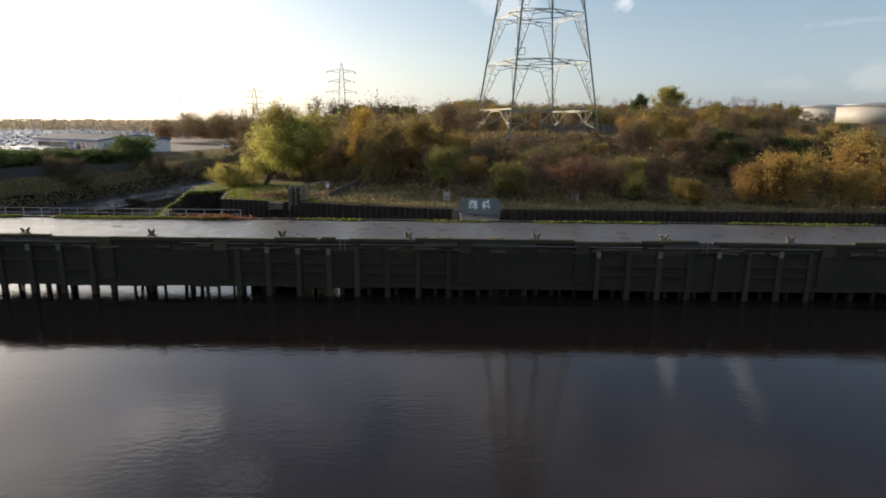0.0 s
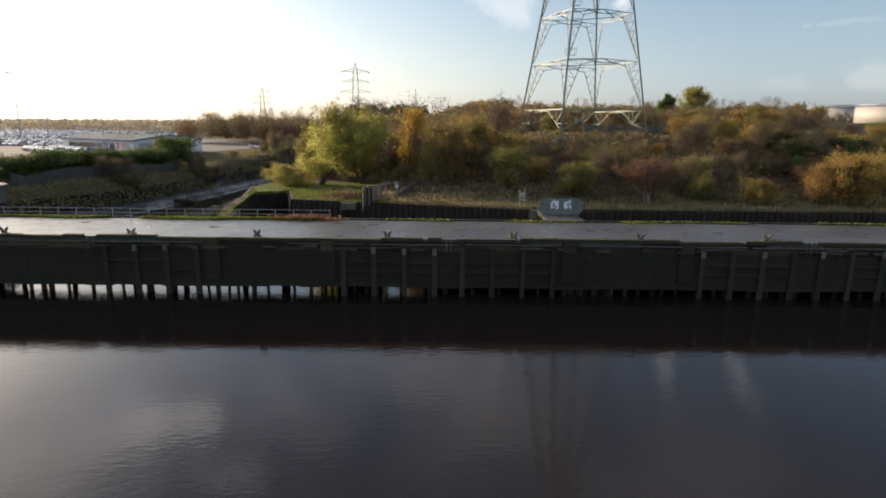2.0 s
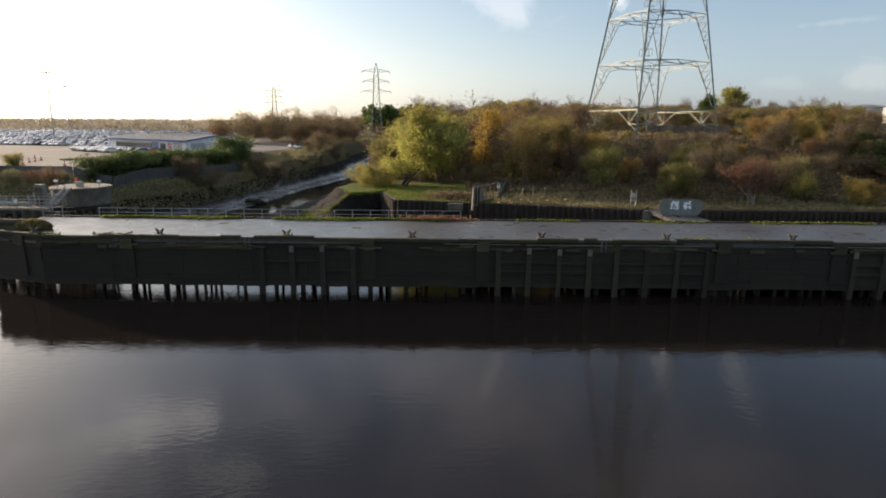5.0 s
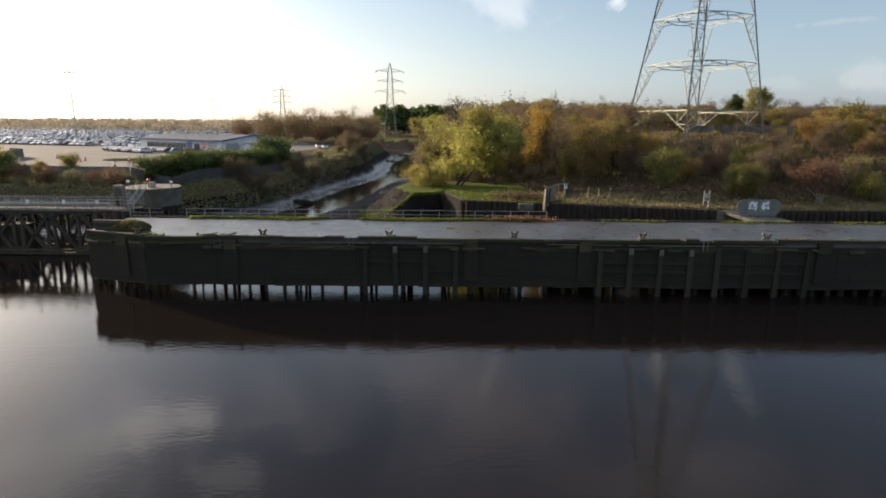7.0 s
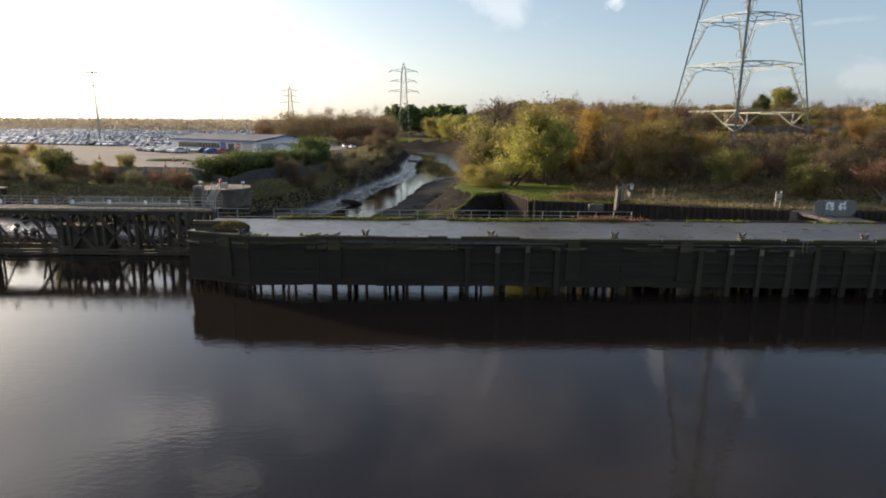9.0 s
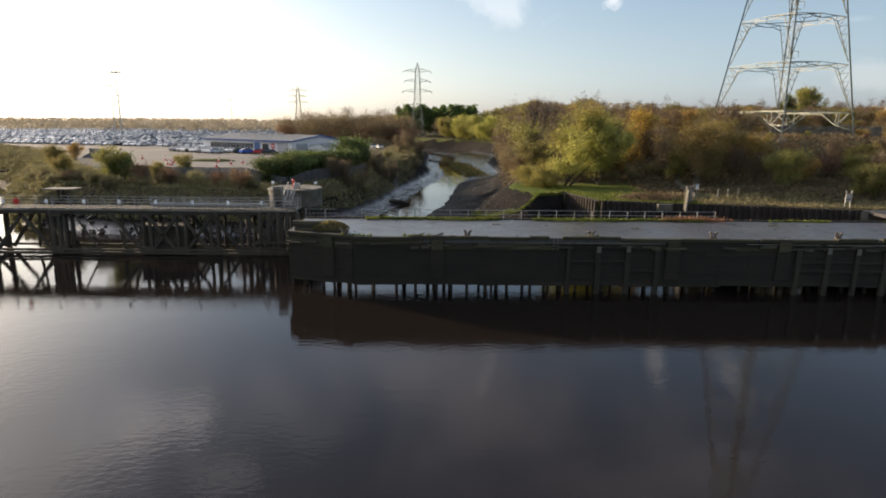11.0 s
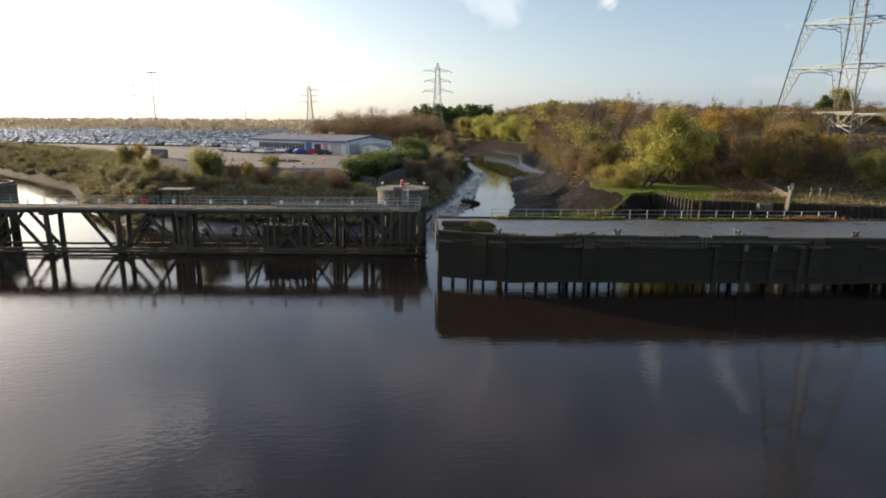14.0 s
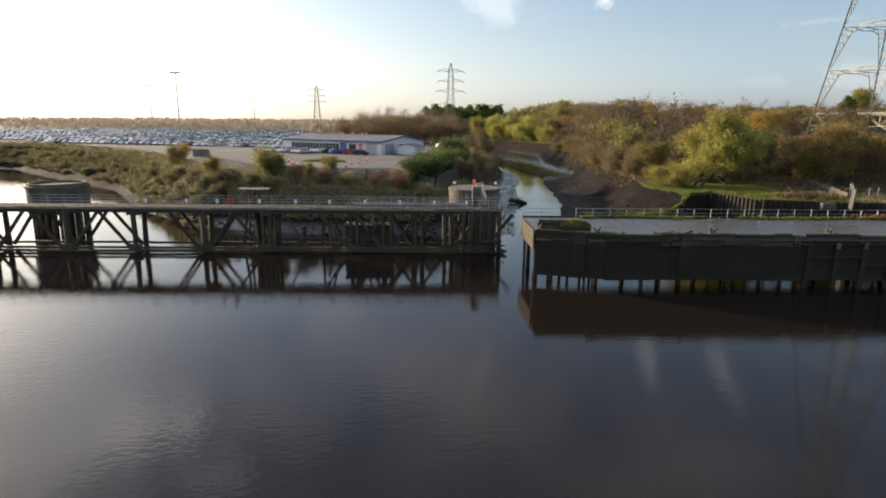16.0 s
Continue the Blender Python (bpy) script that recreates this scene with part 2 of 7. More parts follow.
def river(name, base, rough, s1, s2, b1, b2):
    """Water: dark body, two sizes of ripple, patches of calm."""
    m, n, l, p = material(name)
    p.inputs["Base Color"].default_value = (*base, 1)
    p.inputs["Roughness"].default_value, p.inputs["IOR"].default_value = rough, 1.333
    geo = n.new("ShaderNodeNewGeometry")
    mp = n.new("ShaderNodeMapping")
    mp.inputs["Scale"].default_value = (0.55, 1.0, 1.0)
    l.new(geo.outputs["Position"], mp.inputs["Vector"])

    def ripple(s, d):
        t = n.new("ShaderNodeTexNoise")
        t.inputs["Scale"].default_value, t.inputs["Detail"].default_value = s, d
        l.new(mp.outputs[0], t.inputs["Vector"])
        return t.outputs["Fac"]
    calm = n.new("ShaderNodeMapRange")
    calm.inputs["From Min"].default_value, calm.inputs["From Max"].default_value, calm.inputs["To Min"].default_value = 0.35, 0.65, 0.25
    l.new(ripple(0.045, 3.0), calm.inputs["Value"])
    k1, k2 = n.new("ShaderNodeBump"), n.new("ShaderNodeBump")
    st = n.new("ShaderNodeMath")
    st.operation = "MULTIPLY"
    st.inputs[1].default_value = b1
    l.new(calm.outputs[0], st.inputs[0])
    l.new(st.outputs[0], k1.inputs["Strength"])
    k1.inputs["Distance"].default_value = 0.05
    l.new(ripple(s1, 3.0), k1.inputs["Height"])
    k2.inputs["Strength"].default_value, k2.inputs["Distance"].default_value = b2, 0.10
    l.new(ripple(s2, 2.0), k2.inputs["Height"])
    l.new(k1.outputs[0], k2.inputs["Normal"])
    l.new(k2.outputs[0], p.inputs["Normal"])
    return m


M = dict(
    water=river("river_water", (0.0125, 0.0094, 0.0076), 0.025, 3.0, 0.42, 0.30, 0.09),
    ground=None,
    mud=surface("wet_mud", (0.030, 0.024, 0.019), (0.085, 0.070, 0.055), 0.7, 0.42, 0.9, 5.0, (0.14, 0.12, 0.10), 0.12, 0.6, rough_vary=0.28, depth=0.25),
    grass=surface("rough_grass", (0.030, 0.050, 0.010), (0.105, 0.135, 0.025), 0.9, 0.95, 0.8, 7.0, (0.16, 0.13, 0.05), 0.10, 0.6, depth=0.12),
    scrub=surface("leaf_litter", (0.030, 0.022, 0.013), (0.095, 0.070, 0.038), 0.6, 0.95, 0.8, 6.0, (0.07, 0.075, 0.02), 0.08, 0.6, depth=0.12),
    field=surface("far_fields", (0.050, 0.055, 0.030), (0.12, 0.11, 0.06), 0.02, 0.95, 0.0, 0.2, (0.08, 0.06, 0.04), 0.006, 0.6),
    tarmac=surface("car_park_tarmac", (0.046, 0.045, 0.044), (0.080, 0.078, 0.075), 0.3, 0.92, 0.2, 9.0, (0.13, 0.124, 0.115), 0.06, 0.6, rough_vary=0.05, depth=0.01),
    deck=surface("wet_quay_concrete", (0.042, 0.040, 0.040), (0.082, 0.078, 0.076), 0.6, 0.33, 0.25, 8.0, (0.038, 0.035, 0.034), 0.16, 0.7, rough_vary=0.22, depth=0.02),
    concrete=surface("weathered_concrete", (0.12, 0.11, 0.09), (0.26, 0.24, 0.205), 1.2, 0.85, 0.4, 14.0, (0.10, 0.09, 0.06), 0.5, 0.6),
    drum=surface("streaked_drum_concrete", (0.045, 0.040, 0.030), (0.16, 0.145, 0.115), 0.9, 0.85, 0.4, 9.0, (0.05, 0.042, 0.030), 0.5, 0.6, stretch=(1, 1, 0.12)),
    timber=surface("near_black_timber", (0.0082, 0.0062, 0.0036), (0.0205, 0.0155, 0.0088), 1.1, 0.9, 0.8, 14.0, (0.020, 0.018, 0.0075), 0.30, 0.6, stretch=(0.3, 1, 1), vary=0.2),
    worn=surface("worn_baulk", (0.024, 0.020, 0.013), (0.080, 0.066, 0.045), 1.4, 0.9, 0.9, 10.0, (0.050, 0.052, 0.022), 0.7, 0.6, stretch=(0.3, 1, 1), vary=0.4),
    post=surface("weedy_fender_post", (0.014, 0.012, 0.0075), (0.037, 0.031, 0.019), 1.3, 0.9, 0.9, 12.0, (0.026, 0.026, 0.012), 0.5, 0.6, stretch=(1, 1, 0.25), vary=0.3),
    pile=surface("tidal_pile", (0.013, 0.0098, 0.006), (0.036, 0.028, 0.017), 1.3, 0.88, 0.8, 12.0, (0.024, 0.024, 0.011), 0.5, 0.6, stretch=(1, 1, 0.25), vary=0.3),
    # weathered timber, its tones raised further to imitate the veil of sunward glare
    trestle=surface("glare_paled_weathered_timber", (0.024, 0.019, 0.013), (0.066, 0.052, 0.035), 1.3, 0.88, 0.8, 12.0, (0.05, 0.048, 0.026), 0.5, 0.5, stretch=(1, 1, 0.25), vary=0.3),
    greywood=surface("grey_weathered_wood", (0.07, 0.065, 0.055), (0.20, 0.18, 0.15), 2.0, 0.85, 0.6, 16.0, (0.05, 0.05, 0.03), 0.6, 0.5, stretch=(0.3, 1, 1), vary=0.25),
    rust=surface("rusted_steel", (0.016, 0.0115, 0.0085), (0.044, 0.030, 0.021), 2.5, 0.85, 0.5, 20.0, (0.05, 0.045, 0.04), 0.7, 0.5, metal=0.2, vary=0.2),
    horn=surface("worn_bollard_iron", (0.055, 0.047, 0.040), (0.15, 0.125, 0.105), 3.0, 0.7, 0.5, 18.0, (0.045, 0.03, 0.02), 0.9, 0.5, metal=0.2, vary=0.3),
    galv=surface("galvanised_steel", (0.24, 0.25, 0.25), (0.42, 0.43, 0.42), 3.0, 0.5, 0.1, 20.0, (0.20, 0.17, 0.13), 0.6, 0.4, metal=0.55, vary=0.1),
    lattice=surface("pylon_steel", (0.13, 0.14, 0.122), (0.225, 0.235, 0.205), 0.6, 0.6, 0.1, 5.0, (0.17, 0.20, 0.13), 0.12, 0.6, metal=0.3, vary=0.1),
    white=surface("white_cladding", (0.60, 0.60, 0.60), (0.80, 0.80, 0.79), 0.8, 0.6, 0.05, 6.0, (0.55, 0.53, 0.48), 0.15, 0.5, vary=0.03),
    cream=surface("cream_tank_paint", (0.27, 0.26, 0.24), (0.36, 0.345, 0.315), 0.1, 0.6, 0.05, 2.0, (0.36, 0.31, 0.25), 0.08, 0.5, vary=0.05),
    mossy=surface("mossy_timber", (0.014, 0.012, 0.007), (0.060, 0.050, 0.026), 1.1, 0.9, 0.9, 12.0, (0.042, 0.044, 0.015), 0.6, 0.7, stretch=(0.4, 1, 1), vary=0.35),
    roof=surface("grey_sheet_roof", (0.12, 0.128, 0.135), (0.18, 0.19, 0.197), 0.3, 0.75, 0.2, 3.0, (0.16, 0.155, 0.14), 0.1, 0.5, vary=0.03),
    blue=surface("blue_trim", (0.02, 0.07, 0.22), (0.03, 0.11, 0.32), 1.0, 0.5, 0.0, 6.0),
    glass=surface("dark_window_glass", (0.02, 0.025, 0.03), (0.05, 0.06, 0.07), 0.6, 0.08, 0.0, 4.0, rough_vary=0.04),
    shutter=surface("grey_shutter", (0.30, 0.31, 0.32), (0.42, 0.43, 0.44), 1.0, 0.5, 0.2, 8.0),
    red=surface("red_paint", (0.45, 0.025, 0.02), (0.60, 0.05, 0.03), 1.0, 0.5, 0.0, 6.0),
    signwhite=surface("white_paint", (0.72, 0.72, 0.72), (0.82, 0.82, 0.80), 1.0, 0.5, 0.0, 6.0),
    fence=surface("dull_palisade_steel", (0.085, 0.088, 0.092), (0.15, 0.155, 0.16), 1.5, 0.6, 0.1, 12.0, (0.10, 0.085, 0.07), 0.5, 0.5, metal=0.3, vary=0.1),
    gate=surface("grey_green_gate_paint", (0.10, 0.115, 0.108), (0.17, 0.19, 0.182), 0.8, 0.6, 0.2, 10.0, (0.12, 0.10, 0.08), 0.5, 0.4),
    spray=surface("pale_spray_paint", (0.55, 0.60, 0.62), (0.78, 0.82, 0.84), 3.0, 0.7, 0.0, 14.0),
    bark=surface("grey_brown_bark", (0.030, 0.024, 0.018), (0.10, 0.082, 0.062), 2.5, 0.9, 0.6, 14.0, (0.05, 0.055, 0.03), 0.6, 0.4, vary=0.25),
    birch=surface("pale_birch_bark", (0.16, 0.15, 0.13), (0.34, 0.32, 0.28), 3.0, 0.8, 0.4, 16.0, (0.06, 0.05, 0.04), 1.2, 0.6),
    rubber=surface("tyre_rubber", (0.012, 0.012, 0.012), (0.03, 0.03, 0.03), 4.0, 0.8, 0.2, 20.0),
    rock=surface("seaweed_rock", (0.012, 0.010, 0.007), (0.034, 0.028, 0.021), 1.5, 0.6, 0.8, 9.0, (0.04, 0.045, 0.02), 0.5, 0.6, rough_vary=0.3, vary=0.35, depth=0.1),
    cars=island_paint("mixed_car_paint", [(0.75, 0.75, 0.75), (0.40, 0.41, 0.43), (0.05, 0.05, 0.055), (0.62, 0.63, 0.65), (0.20, 0.21, 0.23), (0.78, 0.78, 0.77), (0.50, 0.51, 0.53), (0.72, 0.72, 0.73), (0.28, 0.29, 0.31), (0.70, 0.71, 0.72)]),
    willow=foliage("willow_leaves", [(0.205, 0.200, 0.055), (0.315, 0.298, 0.080), (0.425, 0.388, 0.115)], 0.58),
    dull_yellow=foliage("dull_yellow_leaves", [(0.1920, 0.1920, 0.0600), (0.2820, 0.2640, 0.0816), (0.3720, 0.3300, 0.1020)], 0.5),
    gold=foliage("golden_leaves", [(0.2009, 0.1356, 0.0452), (0.3215, 0.2160, 0.0653), (0.4219, 0.3014, 0.0904)], 0.52),
    amber=foliage("amber_leaves", [(0.135, 0.085, 0.030), (0.33, 0.215, 0.042), (0.46, 0.335, 0.062)], 0.52),
    olive=foliage("olive_leaves", [(0.1272, 0.1194, 0.0391), (0.2007, 0.1810, 0.0567), (0.2789, 0.2398, 0.0764)], 0.52),
    tawny=foliage("tawny_olive_leaves", [(0.1380, 0.1127, 0.0391), (0.2185, 0.1725, 0.0575), (0.3105, 0.2357, 0.0782)], 0.5),
    brown=foliage("withered_leaves", [(0.1009, 0.0768, 0.0461), (0.1490, 0.1105, 0.0635), (0.2066, 0.1538, 0.0846)], 0.45),
    russet=foliage("russet_leaves", [(0.1291, 0.0754, 0.0447), (0.1888, 0.1074, 0.0615), (0.2484, 0.1490, 0.0795)], 0.45),
    scrub_leaf=foliage("dull_scrub_leaves", [(0.1274, 0.1142, 0.0593), (0.2020, 0.1757, 0.0856), (0.2855, 0.2416, 0.1142)], 0.28),
    green=foliage("dark_green_leaves", [(0.0459, 0.0648, 0.0189), (0.0918, 0.1242, 0.0351), (0.1553, 0.1890, 0.0513)], 0.35),
    # skyline leaves: tones paled to put the distance haze into the colour
    haze_leaf=foliage("haze_paled_leaves", [(0.27, 0.235, 0.18), (0.31, 0.27, 0.20), (0.345, 0.30, 0.22)], 0.4),
    netting_leaf=foliage("rust_orange_netting", [(0.22, 0.10, 0.055), (0.32, 0.155, 0.085), (0.42, 0.23, 0.13)], 0.4),
    twig=foliage("bare_twigs", [(0.060, 0.047, 0.036), (0.12, 0.093, 0.070), (0.18, 0.14, 0.105)], 0.15),
    blade=foliage("grass_blades", [(0.060, 0.080, 0.014), (0.13, 0.155, 0.028), (0.22, 0.205, 0.06)], 0.45),
)


def ground_material():
    """Mud, grass, leaf litter and far fields, blended by the masks on the ground sheet and broken up by noise."""
    m, n, l, p = material("open_ground")
    geo = n.new("ShaderNodeNewGeometry")

    def grain(s, detail=6.0):
        t = n.new("ShaderNodeTexNoise")
        t.inputs["Scale"].default_value, t.inputs["Detail"].default_value, t.inputs["Roughness"].default_value = s, detail, 0.62
        l.new(geo.outputs["Position"], t.inputs["Vector"])
        return t.outputs["Fac"]

    def blend(a, b, f):
        k = n.new("ShaderNodeMix")
        k.data_type = "RGBA"
        for key, v in (("A", a), ("B", b)):
            if isinstance(v, tuple):
                k.inputs[key].default_value = (*v, 1)
            else:
                l.new(v, k.inputs[key])
        l.new(f, k.inputs["Factor"])
        return k.outputs["Result"]

    def span(f, a, b, c=0.0, d=1.0):
        k = n.new("ShaderNodeMapRange")
        for key, v in (("From Min", a), ("From Max", b), ("To Min", c), ("To Max", d)):
            k.inputs[key].default_value = v
        l.new(f, k.inputs["Value"])
        return k.outputs[0]

    def add(a, b, w):
        k = n.new("ShaderNodeMath")
        k.operation = "MULTIPLY_ADD"
        l.new(b, k.inputs[0])
        k.inputs[1].default_value = w
        l.new(a, k.inputs[2])
        return k.outputs[0]

    def mask(key, soft, g):
        at = n.new("ShaderNodeAttribute")
        at.attribute_name = key
        return span(add(at.outputs["Fac"], g, soft), 0.5 + soft * 0.5 - 0.06, 0.5 + soft * 0.5 + 0.06)
    big, mid, fine = grain(0.13, 5.0), grain(1.1), grain(6.5, 7.0)
    tex = add(span(mid, 0, 1, 0, 0.55), fine, 0.45)
    tone = span(tex, 0.36, 0.64)
    mud = blend(blend((0.0065, 0.0056, 0.0047), (0.0175, 0.0150, 0.0128), tone), (0.024, 0.0205, 0.0175), span(big, 0.55, 0.7, 0, 0.5))
    grass = blend(blend((0.040, 0.056, 0.012), (0.115, 0.140, 0.030), tone), (0.17, 0.15, 0.06), span(big, 0.52, 0.68, 0, 0.55))
    litter = blend(blend((0.052, 0.042, 0.024), (0.112, 0.089, 0.049), tone), (0.095, 0.090, 0.037), span(big, 0.48, 0.62, 0, 0.6))
    field = blend((0.085, 0.085, 0.045), (0.17, 0.15, 0.085), span(grain(0.01, 4.0), 0.4, 0.6))
    wet, lawn, far = mask("wet", 0.35, mid), mask("lawn", 0.5, mid), mask("far", 0.1, mid)
    colour = blend(blend(blend(litter, grass, lawn), field, far), mud, wet)
    l.new(colour, p.inputs["Base Color"])
    rough = n.new("ShaderNodeMix")
    l.new(wet, rough.inputs["Factor"])
    rough.inputs["A"].default_value = 0.95
    soak = n.new("ShaderNodeAttribute")
    soak.attribute_name = "soak"
    gloss = n.new("ShaderNodeMix")
    l.new(soak.outputs["Fac"], gloss.inputs["Factor"])
    l.new(span(mid, 0.3, 0.7, 0.75, 0.98), gloss.inputs["A"])
    l.new(span(tex, 0.40, 0.60, 0.07, 0.34), gloss.inputs["B"])
    smoothing = span(soak.outputs["Fac"], 0.2, 1.0, 0.62, 0.34)
    l.new(span(soak.outputs["Fac"], 0.0, 1.0, 0.07, 0.6), p.inputs["Specular IOR Level"])
    l.new(gloss.outputs["Result"], rough.inputs["B"])
    l.new(rough.outputs["Result"], p.inputs["Roughness"])
    bp = n.new("ShaderNodeBump")
    bp.inputs["Distance"].default_value = 0.30
    l.new(smoothing, bp.inputs["Strength"])
    l.new(tex, bp.inputs["Height"])
    l.new(bp.outputs[0], p.inputs["Normal"])
    return m


M["ground"] = ground_material()

# ---- mesh helpers ----
class Geo:
    """Collects vertices and faces of one mesh."""

    def __init__(self):
        self.v, self.f, self.slot = [], [], []

    def add(self, verts, faces, slot=0):
        k = len(self.v)
        self.v += [tuple(p) for p in verts]
        self.f += [tuple(k + i for i in q) for q in faces]
        self.slot += [slot] * len(faces)
        return self

    def box(self, c, s, rz=0.0, slot=0, taper=1.0, m=None, chamfer=0.0):
        x, y, z = s[0] / 2, s[1] / 2, s[2] / 2
        if chamfer:
            q = min(chamfer, x * 0.9, y * 0.9, z * 0.9)
            pts = []
            for zz, k in ((-z, q), (-z + q, 0), (z - q, 0), (z, q)):
                pts += [(-x + k, -y + k, zz), (x - k, -y + k, zz), (x - k, y - k, zz), (-x + k, y - k, zz)]
            faces = [(3, 2, 1, 0), (12, 13, 14, 15)]
            for r in range(3):
                for i in range(4):
                    j = (i + 1) % 4
                    faces.append((r * 4 + i, r * 4 + j, r * 4 + 4 + j, r * 4 + 4 + i))
        else:
            pts = [(-x, -y, -z), (x, -y, -z), (x, y, -z), (-x, y, -z)] + [(a * taper, b * taper, z) for a, b in ((-x, -y), (x, -y), (x, y), (-x, y))]
            faces = [(3, 2, 1, 0), (4, 5, 6, 7), (0, 1, 5, 4), (1, 2, 6, 5), (2, 3, 7, 6), (3, 0, 4, 7)]
        mm = Matrix.Translation(c) @ Matrix.Rotation(rz, 4, "Z") if m is None else m
        return self.add([mm @ Vector(p) for p in pts], faces, slot)

    def beam(self, p, q, w, h=None, slot=0):
        p, q = Vector(p), Vector(q)
        d = (q - p).normalized()
        side = d.cross(Vector((0, 0, 1)))
        side = side.normalized() if side.length > 1e-4 else Vector((1, 0, 0))
        upv = side.cross(d) * ((h or w) / 2)
        side = side * (w / 2)
        pts = [e + a * side + b * upv for e in (p, q) for a, b in ((-1, -1), (1, -1), (1, 1), (-1, 1))]
        return self.add(pts, [(0, 1, 2, 3), (7, 6, 5, 4), (0, 4, 5, 1), (1, 5, 6, 2), (2, 6, 7, 3), (3, 7, 4, 0)], slot)

    def rod(self, p, q, r0, r1=None, n=8, slot=0, caps=True):
        p, q = Vector(p), Vector(q)
        r1 = r0 if r1 is None else r1
        d = (q - p).normalized()
        a = d.orthogonal().normalized()
        b = d.cross(a)
        ring = [(math.cos(2 * math.pi * i / n), math.sin(2 * math.pi * i / n)) for i in range(n)]
        pts = [e + (a * x + b * y) * r for e, r in ((p, r0), (q, r1)) for x, y in ring]
        faces = [(i, (i + 1) % n, n + (i + 1) % n, n + i) for i in range(n)]
        if caps:
            faces += [tuple(range(n - 1, -1, -1)), tuple(range(n, 2 * n))]
        return self.add(pts, faces, slot)

    def rings(self, levels, n=16, c=(0, 0), slot=0, caps=True):
        """A turned shape from (radius, z) levels."""
        pts = [(c[0] + r * math.cos(2 * math.pi * i / n), c[1] + r * math.sin(2 * math.pi * i / n), z) for r, z in levels for i in range(n)]
        faces = [(k * n + i, k * n + (i + 1) % n, (k + 1) * n + (i + 1) % n, (k + 1) * n + i) for k in range(len(levels) - 1) for i in range(n)]
        if caps:
            faces += [tuple(range(n - 1, -1, -1)), tuple(range((len(levels) - 1) * n, len(levels) * n))]
        return self.add(pts, faces, slot)

    def mesh(self, name, *mats, smooth=False):
        me = bpy.data.meshes.new(name)
        me.from_pydata(self.v, [], self.f)
        for m in mats:
            me.materials.append(m)
        if any(self.slot):
            me.polygons.foreach_set("material_index", self.slot)
        if smooth:
            me.polygons.foreach_set("use_smooth", [True] * len(self.f))
        me.update()
        return me


def part(name, geo, mat, parent=None, label="", smooth=False, at=None):
    """One mesh object, under a thing or a part."""
    me = geo if isinstance(geo, bpy.types.Mesh) else geo.mesh(name, *(mat if isinstance(mat, (list, tuple)) else (mat,)), smooth=smooth)
    ob = new(name, me)
    if parent is not None:
        ob.parent = parent
    if at is not None:
        ob.matrix_basis = at
    return tagged(ob, label)


def thing(name, label, category, group="", kind="", at=None):
    ob = new(name)
    ob.empty_display_size = 0.2
    if at is not None:
        ob.matrix_basis = at
    return tagged(ob, label, category, group, kind)


def quads(name, pts, mat, slot_mats=None):
    """A mesh of loose leaves or twigs from an (n, corners, 3) array."""
    n, c = len(pts), len(pts[0])
    me = bpy.data.meshes.new(name)
    me.vertices.add(n * c)
    me.vertices.foreach_set("co", np.asarray(pts, np.float32).ravel())
    me.loops.add(n * c)
    me.loops.foreach_set("vertex_index", np.arange(n * c, dtype=np.int32))
    me.polygons.add(n)
    me.polygons.foreach_set("loop_start", np.arange(0, n * c, c, dtype=np.int32))
    me.materials.append(mat)
    me.update(calc_edges=True)
    return me


def leaf_quads(rng, centres, size, long=1.5, flat=0.0):
    """Small pointed leaves in random attitudes round the given centres."""
    n = len(centres)
    a = rng.normal(size=(n, 3))
    a[:, 2] *= 1 - flat
    a /= np.linalg.norm(a, axis=1)[:, None]
    b = np.cross(a, rng.normal(size=(n, 3)))
    b /= np.linalg.norm(b, axis=1)[:, None]
    s = (size * rng.uniform(0.6, 1.35, n))[:, None]
    a, b = a * s * long * 0.5, b * s * 0.5
    c = np.asarray(centres)
    return np.stack([c + a, c - a * 0.6 + b, c - a * 0.6 - b], 1)


def smooth(a, b, v):
    k = np.clip((np.asarray(v, float) - a) / (b - a), 0, 1)
    return k * k * (3 - 2 * k)

# ---- ground: one sheet with river bed, creek, mud banks, car park terrace and hill ----
CREEK = np.array([  # x, y, half width of water left and right, distance to bank top left and right
    (-60.0, 60, 9, 12, 60, 60), (-59.5, 88, 5.5, 6.0, 23, 26), (-58.2, 105, 4.2, 4.2, 14, 18), (-54.5, 121, 4.2, 4.2, 14, 18),
    (-52.0, 145, 4.3, 4.3, 14, 17), (-49.2, 163, 3.6, 3.4, 13.5, 17), (-45.5, 188, 3.4, 5.0, 14, 17), (-48.5, 235, 2.8, 2.6, 12, 22),
    (-46.0, 290, 3.0, 3.2, 16, 29), (-62, 345, 3.2, 3.4, 18, 32), (-110, 388, 5, 5, 16, 24), (-200, 410, 7, 7, 16, 16), (-420, 430, 9, 9, 16, 16)])
LAND_Z, PARK_Z, WALL_Y = 5.5, 7.5, 78.6
rng = np.random.default_rng(7)


def shore_left(x):
    return np.interp(x, [-3000, -400, -215, -152, -128, -116, -100, -66], [420, 275, 208, 152, 116, 101, 95, 93])


def shore_right(x):
    return np.interp(x, [-60, -46, -39, -33, -31.5, -28.4, 3.0, 95.0, 3000], [106, 101, 91.5, 94.5, 96.5, 86.4, WALL_Y, WALL_Y, WALL_Y])


